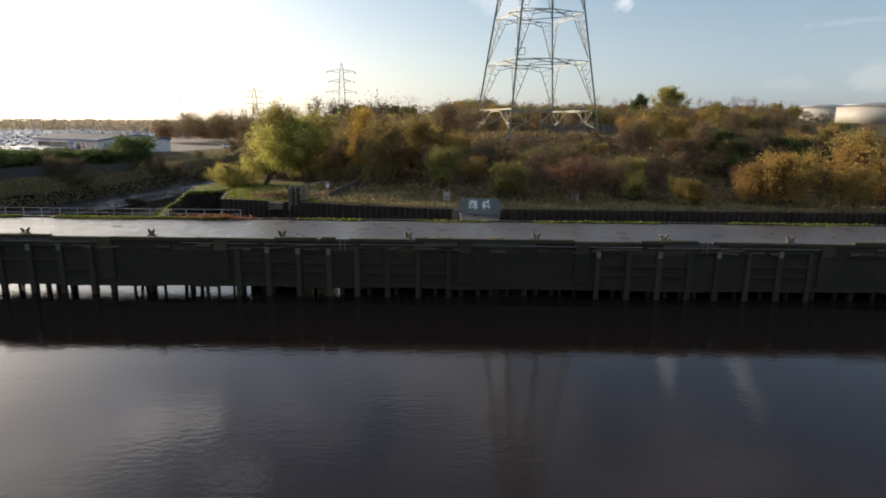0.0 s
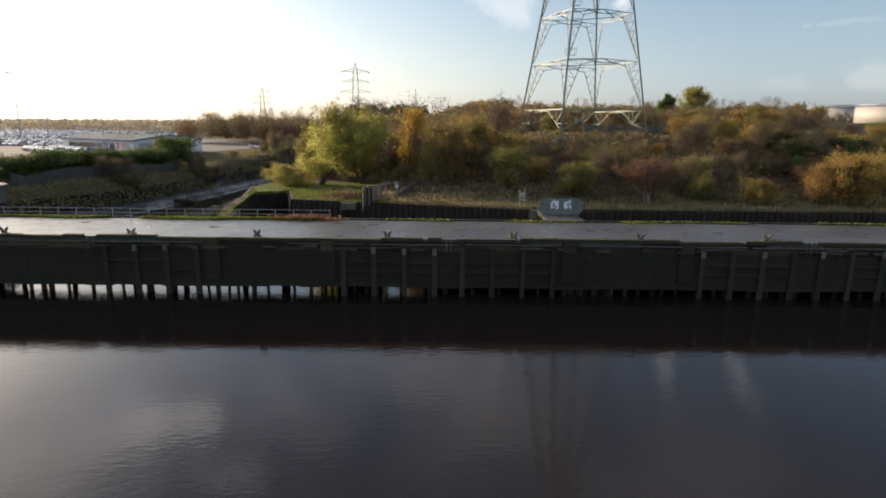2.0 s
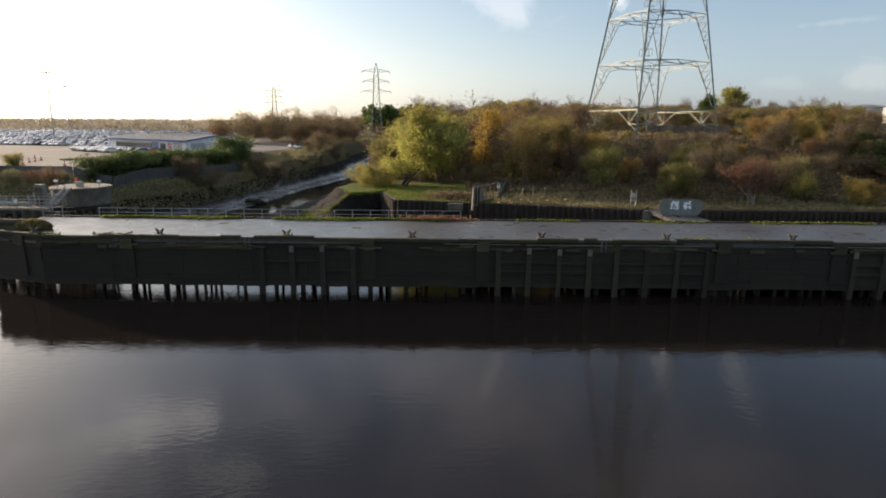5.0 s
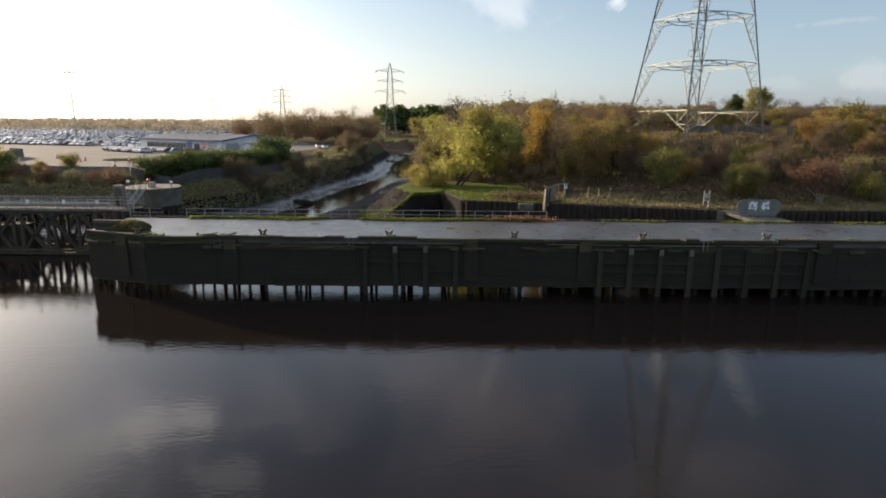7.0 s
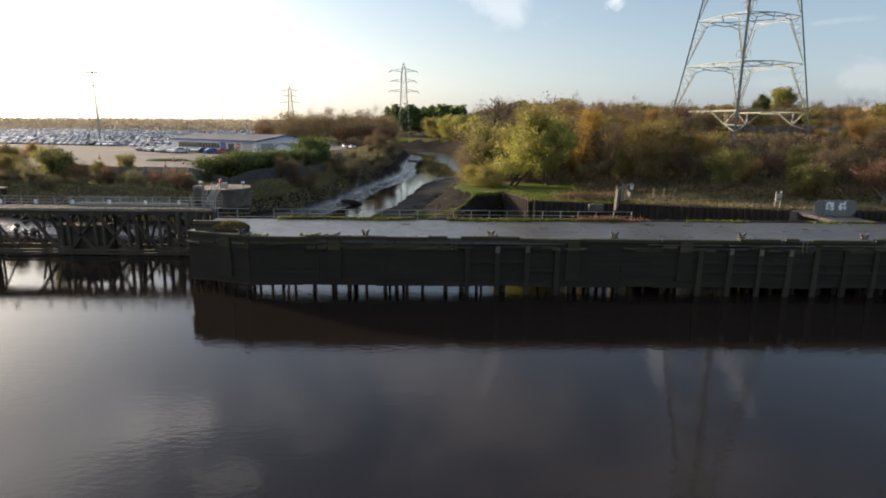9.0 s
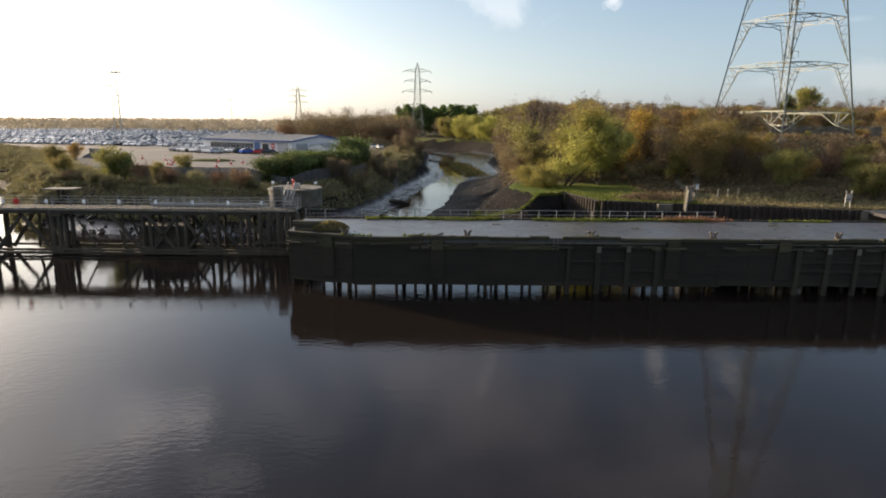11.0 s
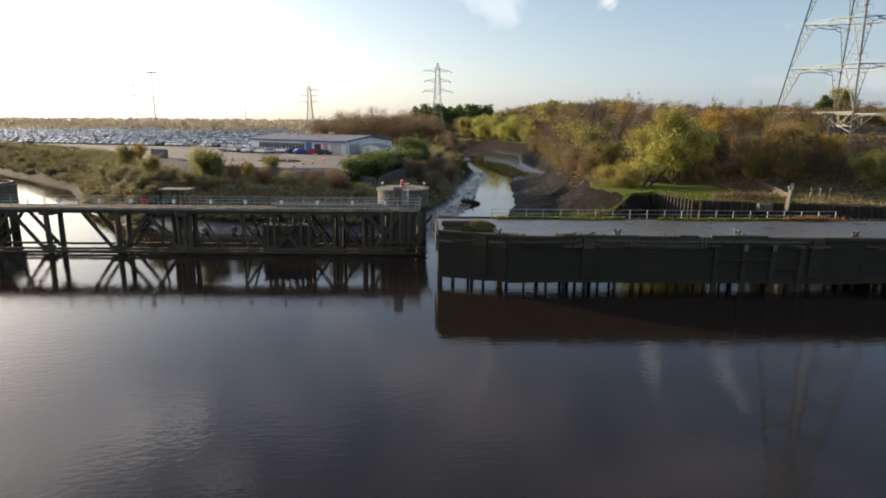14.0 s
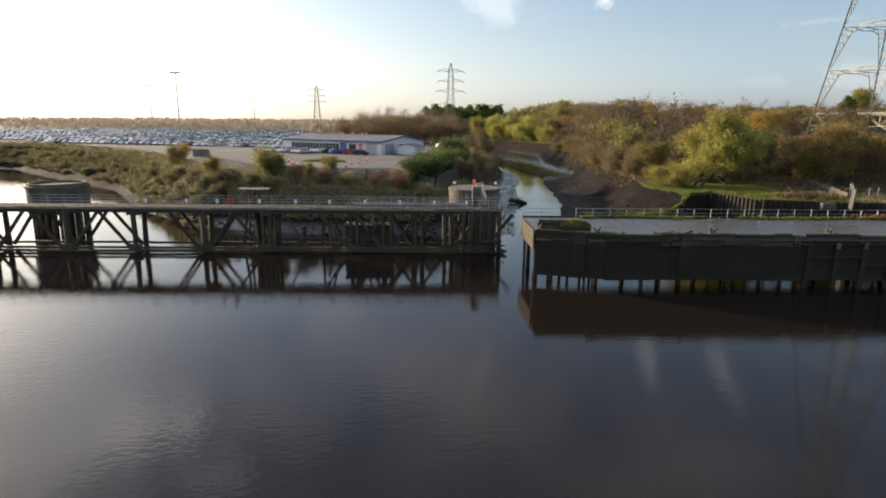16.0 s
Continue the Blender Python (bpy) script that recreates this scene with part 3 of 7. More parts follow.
def channel(x, y):
    """Signed distance from the creek's middle (right is plus) and its widths there."""
    best, out = np.full(x.shape, 1e9), [np.zeros(x.shape) for _ in range(5)]
    for a, b in zip(CREEK[:-1], CREEK[1:]):
        dx, dy = b[0] - a[0], b[1] - a[1]
        k = np.clip(((x - a[0]) * dx + (y - a[1]) * dy) / (dx * dx + dy * dy), 0, 1)
        px, py = a[0] + k * dx, a[1] + k * dy
        d = np.hypot(x - px, y - py)
        side = np.sign((x - a[0]) * dy - (y - a[1]) * dx)
        near = d < best
        best = np.where(near, d, best)
        for o, v in zip(out, (side * d, *(a[i] + k * (b[i] - a[i]) for i in (2, 3, 4, 5)))):
            o[near] = v[near]
    return out


def lumps(x, y, s, seed=0.0):
    return (np.sin(x * s + 1.3 * np.sin(y * s * 0.7 + seed)) + np.sin(y * s * 1.13 + 1.7 * np.sin(x * s * 0.6 + seed * 2))) * 0.5


def ground_height(x, y):
    x, y = np.asarray(x, float), np.asarray(y, float)
    hill = smooth(-22, 14, x)
    right = LAND_Z + hill * (1.2 * smooth(84, 92, y) + 6.6 * smooth(90, 120, y)) + (0.6 + 2.6 * hill) * smooth(120, 235, y) + 1.5 * smooth(-10, 120, x) * smooth(150, 240, y)
    right = right + 0.9 * hill * lumps(x, y, 0.11, 2.0) * smooth(86, 100, y) + 2.0 * np.exp(-((x - 52) / 11) ** 2 - ((y - 108) / 7) ** 2)
    right = right + smooth(260, 900, y) * 2
    left = PARK_Z - 1.7 * (1 - smooth(2, 17, y - shore_left(x))) - 1.4 * smooth(-78, -66, x) * (1 - smooth(160, 200, y)) + smooth(260, 1500, y) * 8 + smooth(160, 320, -x - 60) * 0.4
    left = left - 1.2 * smooth(-85, -77, x) * (1 - smooth(138, 165, y))
    dist, wl, wr, bl, br = channel(x, y)
    d = np.abs(dist)
    w, b = np.where(dist > 0, wr, wl), np.where(dist > 0, br, bl)
    far_bank = (y > 300) & (dist > 0)
    land = np.where(dist > 0, right, left)
    # river shore
    ul, ur = y - shore_left(x), y - shore_right(x)
    reach_l = 13.0 + 7.0 * smooth(116, 140, -x)
    kl = np.clip((ul + reach_l) / reach_l, 0, 1)
    shore_l = -1.2 + (left + 1.2) * kl ** 1.9
    beach = np.clip((ur + 2.6) / 2.6, 0, 1)          # steep eroded edge above a dark mud flat
    flat = np.interp(ur, [-26, -15, -2.6], [-1.0, 0.25, 1.0])
    shore_r = np.where(x > -31.5, np.where(ur > -0.02, right, -1.2), flat + (right - flat) * beach ** 1.3)
    shore = np.where(dist > 0, shore_r, shore_l)
    # creek
    p = np.clip((d - w) / np.maximum(b - w, 0.5), 0, 1)
    rough = 0.14 * lumps(x, y, 0.45, 1.0) + 0.10 * lumps(x, y, 1.05, 3.0)
    steep = np.clip((p - 0.62) / 0.38, 0, 1) ** 1.5
    gentle = np.clip((p - 0.36) / 0.64, 0, 1) ** 1.25
    flats = smooth(165, 200, y) * (1 - smooth(380, 420, y))          # braided mud flats further up
    rise = np.where(dist > 0, 0.05 + 1.9 * p + (land - 1.95) * steep, 0.05 + 0.9 * p + (land - 0.95) * gentle)
    rise = rise * (1 - flats) + flats * (0.10 + 0.16 * lumps(x, y, 0.33, 0.5) + 0.25 * p + (land - 0.35) * np.where(dist > 0, np.clip((p - 0.66) / 0.34, 0, 1) ** 1.3, np.clip((p - 0.42) / 0.58, 0, 1) ** 1.2))
    bed = np.where(d < w, -0.55 + 0.6 * (d / w) ** 3, rise)
    bed = bed + rough * np.clip((d - w + 1.5) / 3, 0, 1) * (p < 0.95)
    z = np.minimum(shore, np.where(d < b, bed, land))
    z = z + np.where((z < 3.5) & (z > -0.6) & (d >= b), rough, 0)
    face = smooth(0.5, 1.4, z) * (1 - smooth(4.7, 5.4, z)) * (x > -50) * (x < -31.6) * (y < 130)          # slumped bank below the grass
    z = z + face * (0.45 * lumps(x, y, 0.85, 4.0) + 0.35 * lumps(x, y, 1.7, 1.5))
    isle = np.exp(-((x + 41.5 + (y - 210) * 0.10) / 2.4) ** 2 - ((y - 212) / 20) ** 2)          # reed island
    z = np.where(d < b, z + 0.8 * isle, z)
    return z


def spread(parts):
    return np.unique(np.round(np.concatenate([np.arange(a, b, s) for a, b, s in parts]), 4))


gx = spread([(-4000, -1000, 250), (-1000, -400, 50), (-400, -250, 10), (-250, -100, 2.5), (-100, -20, 1.25), (-20, 70, 1.8), (70, 130, 4), (130, 400, 15), (400, 1000, 60), (1000, 4001, 300)])
gv = spread([(-4000, -200, 380), (-200, 60, 40), (60, 78, 1.5), (78.56, 78.6, 1), (78.6, 115, 1.25), (115, 215, 2.0), (215, 330, 4), (330, 470, 8), (470, 1000, 40), (1000, 4800, 250)])
X, V = np.meshgrid(gx, gv)
shear = np.clip(np.where(X < -62, shore_left(X), shore_right(X)) - WALL_Y, 0, 190)
Y = V + shear * smooth(40, 70, V) * np.where(X < -62, 1 - smooth(100, 520, V), 1 - smooth(92, 150, V))
Z = ground_height(X, Y)
ny, nx = X.shape
idx = np.arange(nx * ny).reshape(ny, nx)
faces = np.stack([idx[:-1, :-1], idx[:-1, 1:], idx[1:, 1:], idx[1:, :-1]], -1).reshape(-1, 4)
me = bpy.data.meshes.new("ground")
me.from_pydata(np.stack([X, Y, Z], -1).reshape(-1, 3).tolist(), [], faces.tolist())
me.materials.append(M["ground"])
cx, cy, cz = X.ravel(), Y.ravel(), Z.ravel()
cd, cwl, cwr, cbl, cbr = channel(cx, cy)
edge = np.where(cd > 0, cbr, cbl)
wet = np.maximum(1 - smooth(np.where(cx < -112, 4.6, 2.2), np.where(cx < -112, 6.4, 4.6), cz), (1 - smooth(0.97, 1.08, np.abs(cd) / edge)) * (cd > 0)) * (cy < 420)
wet = np.maximum(wet, (cx > -60) * (cx < -27) * (cy < shore_right(cx) - 0.02))
lawn = np.maximum.reduce([(1 - smooth(6, 11, cy - shore_right(cx))) * (cx > -33), smooth(-43, -38, cx) * (1 - smooth(-20, -15, cx)) * (1 - smooth(109, 114, cy)), (1 - smooth(3, 10, cd - cbr)) * (cd > 0) * (cy > 215)])
lawn = lawn * np.where(cx > -14, 0.34, 1.0) * ((cx < -50) | (cx > -27) | (cy >= shore_right(cx) - 0.02))
soak = (1 - smooth(0.55, 1.5, cz)) * (cz > -0.5) * np.where(cd > 0, np.maximum(0.12, smooth(160, 185, cy)), np.where(cx < -128, 0.0, 1.0)) * (cy < 330)
for key, v in (("soak", soak), ("wet", wet), ("lawn", lawn), ("far", smooth(400, 440, cy))):
    me.attributes.new(key, "FLOAT", "POINT").data.foreach_set("value", v.astype(np.float32))
me.polygons.foreach_set("use_smooth", np.ones(len(faces), bool))
ground = tagged(new("ground", me), "muddy creek banks, rough grass and scrub-covered hillside", "ground", kind="structure")

g = Geo()
g.add([(-4000, -4000, 0), (4000, -4000, 0), (4000, 600, 0), (-4000, 600, 0)], [(0, 1, 2, 3)])
tagged(part("water", g, M["water"]), "calm dark tidal river water reflecting the sky", "water", kind="structure")

# car park terrace: tarmac laid on the ground
g = Geo()
pk = [(-79, 108), (-79, 150), (-72, 215), (-110, 300), (-210, 620), (-700, 700), (-420, 330), (-235, 232), (-170, 186), (-140, 146), (-122, 122), (-108, 110), (-98, 106)]
g.add([(x, y, float(ground_height(x, y)) * 0 + PARK_Z + 0.35 * (y > 250) + 0.03) for x, y in pk], [tuple(range(len(pk)))[::-1]])
car_park = tagged(part("pavement_car_park", g, M["tarmac"]), "pale worn tarmac of a vehicle storage yard", "pavement", kind="structure")

# ---- quay: timber-fronted jetty with a concrete deck on piles ----
QX0, QX1, QY0, QY1, QZ = -67.0, 98.0, 58.6, 69.7, 5.5
SX, SY = -60.0, 2.3          # the front is splayed back by SY from here to the left end
splay_turn = math.degrees(math.atan2(-SY, SX - QX0 - 0.3))
splay_y = lambda x: SY * min(1.0, max(0.0, (SX - x) / (SX - QX0 - 0.3)))
splay_at = lambda f, back, z: pose(QX0 + 0.3 + f * (SX - QX0 - 0.3), QY0 + SY * (1 - f) + back, z, 0, 0, splay_turn)
quay = thing("quay", "long dark timber jetty with a wet concrete deck on piles", "jetty", kind="structure")
g = Geo()
plan = [(QX0 + 0.2, QY1 - 0.25), (QX0 + 0.35, QY0 + SY + 0.25), (SX, QY0 + 0.25), (QX1 - 0.2, QY0 + 0.25), (QX1 - 0.2, QY1 - 0.25)]
g.add([(a, b, QZ - 0.56) for a, b in plan] + [(a, b, QZ) for a, b in plan], [(4, 3, 2, 1, 0), (5, 6, 7, 8, 9)] + [(i, (i + 1) % 5, 5 + (i + 1) % 5, 5 + i) for i in range(5)])
part("deck", g, M["deck"], quay, "wet grey concrete deck")
r = random.Random(3)
# kerb timbers along the front edge, some missing lengths and steps
x = SX
kerb = [Geo().box((0, 0, 0), (s, 0.42, 0.34), chamfer=0.04).mesh("kerb_timber", M["mossy"]) for s in (3.9, 5.6, 7.4)]
NOTCH = [-74.0, -40.5, -6.9, 26.9, 60.4, 93.9]          # ladder notches, one to each length of quay
while x < QX1 - 4:
    near = [n for n in NOTCH if x - 0.3 < n < x + 4.6]
    if near:
        s = max(0.3, near[0] - 0.65 - x)
        part("kerb_timber", Geo().box((0, 0, 0), (s, 0.42, 0.34), chamfer=0.04), M["mossy"], quay, at=pose(x + s / 2, QY0 + 0.22, QZ + 0.02))
        x = near[0] + 0.65
        continue
    k = r.choice((0, 1, 1, 2, 2)) if not [n for n in NOTCH if x < n < x + 8] else 0
    s = (3.9, 5.6, 7.4)[k]
    dz = r.choice((0.0, 0.03, 0.08, -0.06, -0.12))
    part("kerb_timber", kerb[k], None, quay, at=pose(x + s / 2, QY0 + 0.22 + r.uniform(-0.03, 0.03), QZ - 0.02 + dz, 0, r.uniform(-0.35, 0.35), r.uniform(-0.3, 0.3)))
    x += s + r.choice((0.03, 0.03, 0.05, 0.5))
# front planking: courses of boards down to just above low water
mossy = [Geo().box((0, 0, 0), (s, 0.11, 0.482), chamfer=0.012).mesh("plank", M["mossy"]) for s in (5.2, 6.6)]
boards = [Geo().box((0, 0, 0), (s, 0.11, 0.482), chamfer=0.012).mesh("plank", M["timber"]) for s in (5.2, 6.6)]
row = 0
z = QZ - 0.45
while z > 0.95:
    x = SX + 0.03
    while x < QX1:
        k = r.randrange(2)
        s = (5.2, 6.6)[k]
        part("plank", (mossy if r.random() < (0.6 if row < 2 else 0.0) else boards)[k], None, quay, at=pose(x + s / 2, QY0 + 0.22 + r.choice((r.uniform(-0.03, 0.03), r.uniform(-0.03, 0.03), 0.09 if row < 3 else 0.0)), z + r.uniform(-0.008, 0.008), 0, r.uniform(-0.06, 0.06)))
        x += s + 0.03
    z -= 0.485
    row += 1
g = Geo()
x = SX
while x < QX1:          # ragged foot boards above the gap
    w = r.uniform(1.2, 3.2)
    g.box((x + w / 2, QY0 + 0.24, 1.02 + r.uniform(-0.10, 0.06)), (w - 0.02, 0.12, 0.40))
    x += w
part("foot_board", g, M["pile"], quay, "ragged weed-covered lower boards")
# unseen boarding added behind the planks to stop light leaking through the joints
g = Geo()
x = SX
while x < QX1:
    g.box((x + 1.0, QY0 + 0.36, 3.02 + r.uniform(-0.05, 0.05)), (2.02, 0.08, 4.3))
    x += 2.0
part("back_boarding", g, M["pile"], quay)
# the splayed left end of the front
SL = math.hypot(SX - QX0 - 0.3, SY)
part("kerb_timber", Geo().box((0, 0, 0), (SL, 0.42, 0.34), chamfer=0.04), M["mossy"], quay, at=splay_at(0.5, 0.22, QZ - 0.04))
for row in range(9):
    part("plank", Geo().box((0, 0, 0), (SL + r.uniform(-0.2, 0.05), 0.11, 0.482), chamfer=0.012), M["mossy"] if row < 2 else M["timber"], quay, at=splay_at(0.5, 0.22 + r.uniform(-0.03, 0.05), QZ - 0.45 - 0.485 * row))
for k in range(4):
    part("foot_board", Geo().box((0, 0, 0), (SL / 4 - 0.03, 0.12, 0.40)), M["pile"], quay, at=splay_at((k + 0.5) / 4, 0.26, 1.02 + r.uniform(-0.1, 0.06)))
    # the same unseen light stop, behind the splayed planks
    part("back_boarding", Geo().box((0, 0, 0), (SL / 4, 0.08, 4.3)), M["pile"], quay, at=splay_at((k + 0.5) / 4, 0.38, 3.02))
    part("worn_block", Geo().box((0, 0, 0), (1.5, 0.2, 0.22), chamfer=0.04), M["worn"], quay, at=splay_at((k + 0.4) / 4, 0.04, r.uniform(4.5, 4.9)))
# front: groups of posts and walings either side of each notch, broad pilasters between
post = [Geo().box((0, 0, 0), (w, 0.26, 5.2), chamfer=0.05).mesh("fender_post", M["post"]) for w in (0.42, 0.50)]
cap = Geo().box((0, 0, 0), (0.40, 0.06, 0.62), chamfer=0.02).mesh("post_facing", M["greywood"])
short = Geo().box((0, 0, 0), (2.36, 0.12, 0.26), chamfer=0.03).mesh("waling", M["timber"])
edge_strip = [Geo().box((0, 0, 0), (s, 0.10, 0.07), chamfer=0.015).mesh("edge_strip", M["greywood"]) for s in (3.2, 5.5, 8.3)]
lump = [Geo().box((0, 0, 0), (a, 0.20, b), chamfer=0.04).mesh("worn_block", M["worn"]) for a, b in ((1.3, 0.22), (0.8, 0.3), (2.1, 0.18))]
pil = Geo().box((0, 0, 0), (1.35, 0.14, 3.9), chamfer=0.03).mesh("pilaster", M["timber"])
pil_head = Geo().box((0, 0, 0), (1.15, 0.10, 0.95), chamfer=0.03).mesh("pilaster_head", M["mossy"])
for n in NOTCH:
    for side in (-1, 1):
        for k in range(4):
            px_ = n + side * (1.3 + 2.87 * k)
            if not -40 < px_ < QX1:
                continue
            lean = r.uniform(-0.3, 0.3)
            part("fender_post", post[r.randrange(2)], None, quay, at=pose(px_, QY0 + 0.06 + r.uniform(-0.03, 0.03), 2.12 + r.uniform(-0.15, 0.05), 0, lean))
            if r.random() < 0.42:
                part("post_facing", cap, None, quay, at=pose(px_, QY0 - 0.10, 4.42 + r.uniform(-0.15, 0.1), 0, lean))
            if k < 3 and QX0 < px_ + side * 1.43 < QX1:
                for zz in (3.25, 2.35, 4.62):
                    if r.random() < 0.8:
                        part("waling", short, None, quay, at=pose(px_ + side * 1.435, QY0 + 0.05, zz + r.uniform(-0.05, 0.05), 0, r.uniform(-0.8, 0.8)))
        if QX0 < n + side * 11.4 < QX1:
            part("pilaster", pil, None, quay, at=pose(n + side * 11.4, QY0 + 0.08 + splay_y(n + side * 11.4), 3.38, 0, 0, splay_turn if n + side * 11.4 < SX else 0))
            part("pilaster_head", pil_head, None, quay, at=pose(n + side * 11.4, QY0 - 0.02 + splay_y(n + side * 11.4), 4.78, 0, 0, splay_turn if n + side * 11.4 < SX else 0))
        if QX0 < n < QX1:
            part("ladder_stile", Geo().box((n + side * 0.20, QY0 + 0.10, 4.95), (0.08, 0.08, 1.05)), M["greywood"], quay)
    if QX0 < n < QX1:
        for k in range(3):
            part("ladder_rung", Geo().rod((n - 0.2, QY0 + 0.08, 4.55 + 0.33 * k), (n + 0.2, QY0 + 0.08, 4.55 + 0.33 * k), 0.02, n=6), M["rust"], quay)
x = SX + 0.1
while x < QX1 - 9:          # pale worn strip under the kerb and broken blocks below it
    k = r.randrange(3)
    s = (3.2, 5.5, 8.3)[k]
    if r.random() < 0.72:
        part("edge_strip", edge_strip[k], None, quay, at=pose(x + s / 2, QY0 + 0.04, 5.02 + r.uniform(-0.03, 0.03), 0, r.uniform(-0.3, 0.3)))
    for _ in range(int(s / 1.6)):
        if r.random() < 0.8:
            part("worn_block", lump[r.randrange(3)], None, quay, at=pose(x + r.uniform(0, s), QY0 + 0.02 + r.uniform(-0.05, 0.06), r.uniform(4.5, 4.85), 0, r.uniform(-4, 4)))
    x += s + r.uniform(0.1, 0.9)
g = Geo()
for a, b, c in ((-54.6, 1.5, 12), (-53.2, 1.9, 7), (-52.4, 1.1, 20), (-51.6, 1.3, 5)):          # splintered kerb ends
    g.beam((a, QY0 + 0.3, QZ + 0.02), (a + b, QY0 + 0.35, QZ + b * math.sin(math.radians(c)) + 0.06), 0.12, 0.07)
part("splintered_timber", g, M["timber"], quay)
# piles under the deck
pile = [Geo().rod((0, 0, -2.4), (0, 0, 5.0), a, b, 8).mesh("pile", M["pile"], smooth=True) for a, b in ((0.20, 0.17), (0.26, 0.22), (0.15, 0.15))]
for y, step in ((59.3, 1.7), (63.0, 5.0), (66.4, 5.5), (69.2, 5.0)):
    x = QX0 + 0.5
    while x < QX1:
        part("pile", pile[r.randrange(3)], None, quay, at=pose(x, y + (splay_y(x) + 0.2 if y < 62 else 0.0) + r.uniform(-0.2, 0.2), 0, r.uniform(-3, 3), r.choice((0, 0, 0, r.uniform(-9, 9)))))
        x += step * r.uniform(0.45, 1.55)
g = Geo()
for y in (60.5, 63.0, 66.4, 69.2):
    a = QX0 + 0.5 if y > 62 else SX - 2.0
    g.box(((a + QX1) / 2, y, QZ - 0.75), (QX1 - a - 0.3, 0.32, 0.38))
part("bearer", g, M["pile"], quay)
# rear skirt boards above half height; lower ones added unseen to block light underneath
x = QX0 + 0.3
while x < QX1 - 6:
    for k in range(4 if x < -24 or -18 < x < -13 or 6 < x < 11 else 10):
        part("skirt_board", boards[0], None, quay, at=pose(x + 2.6, QY1 - 0.35, 4.905 - 0.485 * k, 0, r.uniform(-0.15, 0.15)))
    x += 5.25
# left end: cross planks, open-braced below
g = Geo()
for k in range(5):
    g.box((QX0 + 0.08, (QY0 + SY + QY1) / 2 + 0.1, QZ - 0.25 - k * 0.42), (0.14, QY1 - QY0 - SY - 0.4 - 0.15 * (k % 2), 0.38), chamfer=0.02)
part("end_planking", g, M["worn"], quay, "mossy worn end boards")
# rear edge timber
g = Geo()
for k in range(14):
    xx = QX0 + 0.2 + k * 11.8
    g.box((xx + 5.8, QY1 - 0.02, QZ - 0.06), (11.6, 0.30, 0.40), chamfer=0.03)
part("rear_edge_timber", g, M["timber"], quay)

# staghorn bollards
boll = thing("bollard", "rusty double-horned mooring bollard on the quay edge", "bollard", "mooring bollards", at=pose(-60.87, 59.45, QZ))
part("base", Geo().box((0, 0, 0.06), (0.70, 0.46, 0.12), chamfer=0.03), M["horn"], boll)
for sx in (-1, 1):
    g = Geo()
    g.rod((sx * 0.13, 0, 0.10), (sx * 0.20, 0, 0.42), 0.13, 0.11, 10)
    g.rod((sx * 0.20, 0, 0.40), (sx * 0.36, 0, 0.64), 0.12, 0.10, 10)
    g.rod((sx * 0.16, 0, 0.30), (sx * 0.05, 0, 0.46), 0.09, 0.06, 8)
    part("horn", g, M["horn"], boll, smooth=True)
for bx in (-48.98, -36.95, -25.03, -12.70, -0.80, 11.25, 23.2, 35.1, 47.1, 59.0):
    copy_thing(boll, pose(bx, 59.40, QZ, 0, 0, r.uniform(-25, 25)))

# hand rail along the rear edge
rail = thing("railing", "galvanised two-bar hand rail along the back of the quay", "railing")
pm = Geo().box((0, 0, 0.55), (0.07, 0.07, 1.10)).mesh("post", M["galv"])
xs = [-66.8, -64.6] + [-60.5 + 2.02 * i for i in range(21)]
for xx in xs:
    part("post", pm, None, rail, at=pose(xx, QY1 - 0.25, QZ, 0, r.uniform(-1.5, 1.5)))
for zz in (1.07, 0.58):
    part("bar", Geo().rod((-60.5, QY1 - 0.25, QZ + zz), (-20.1, QY1 - 0.25, QZ + zz), 0.028, n=6), M["galv"], rail)
    part("bar", Geo().rod((-66.8, QY1 - 0.25, QZ + zz), (-63.2, QY1 - 0.25, QZ + zz), 0.028, n=6), M["galv"], rail)

# approach bridge to the shore and its spiked-out security gate
ap = tagged(part("pavement_approach", Geo().box((6.6, 74.2, QZ - 0.22), (4.3, 9.0, 0.42), chamfer=0.03), M["deck"]), "short concrete approach bridge from quay to shore", "bridge", kind="structure")
gate = thing("security_gate", "grey-green steel gate with fan-shaped wings and pale graffiti", "gate", at=pose(6.75, 74.75, QZ))
g = Geo()
outline = [(-2.15, 0.0), (2.15, 0.0), (2.6, 0.55), (2.65, 1.55), (2.15, 1.98), (-2.15, 1.98), (-2.65, 1.55), (-2.6, 0.55)]
n8 = len(outline)
g.add([(a, 0.04, b) for a, b in outline] + [(a, 0.08, b) for a, b in outline], [tuple(range(n8)), tuple(range(2 * n8 - 1, n8 - 1, -1))] + [(i, n8 + i, n8 + (i + 1) % n8, (i + 1) % n8) for i in range(n8)])
part("wing_sheet", g, M["gate"], gate)
for s in (-1, 1):
    leaf = part("leaf", Geo().box((s * 0.68, 0.0, 0.98), (1.32, 0.06, 1.84), chamfer=0.01), M["gate"], gate)
    g = Geo()
    for k in range(17):
        a, b = r.uniform(-0.46, 0.46), r.uniform(-0.44, 0.44)
        g.box((s * 0.82 + a, -0.036, 1.25 + b), (r.uniform(0.10, 0.24), 0.008, r.uniform(0.16, 0.46)), m=Matrix.Translation((s * 0.82 + a, -0.035 - 0.0008 * k, 1.25 + b)) @ Matrix.Rotation(r.uniform(-1.4, 1.4), 4, "Y"))
    part("graffiti", g, M["spray"], leaf, "pale blue-white sprayed marks")
    part("gate_post", Geo().box((s * 1.42, 0.02, 1.0), (0.14, 0.14, 2.0)), M["gate"], gate)

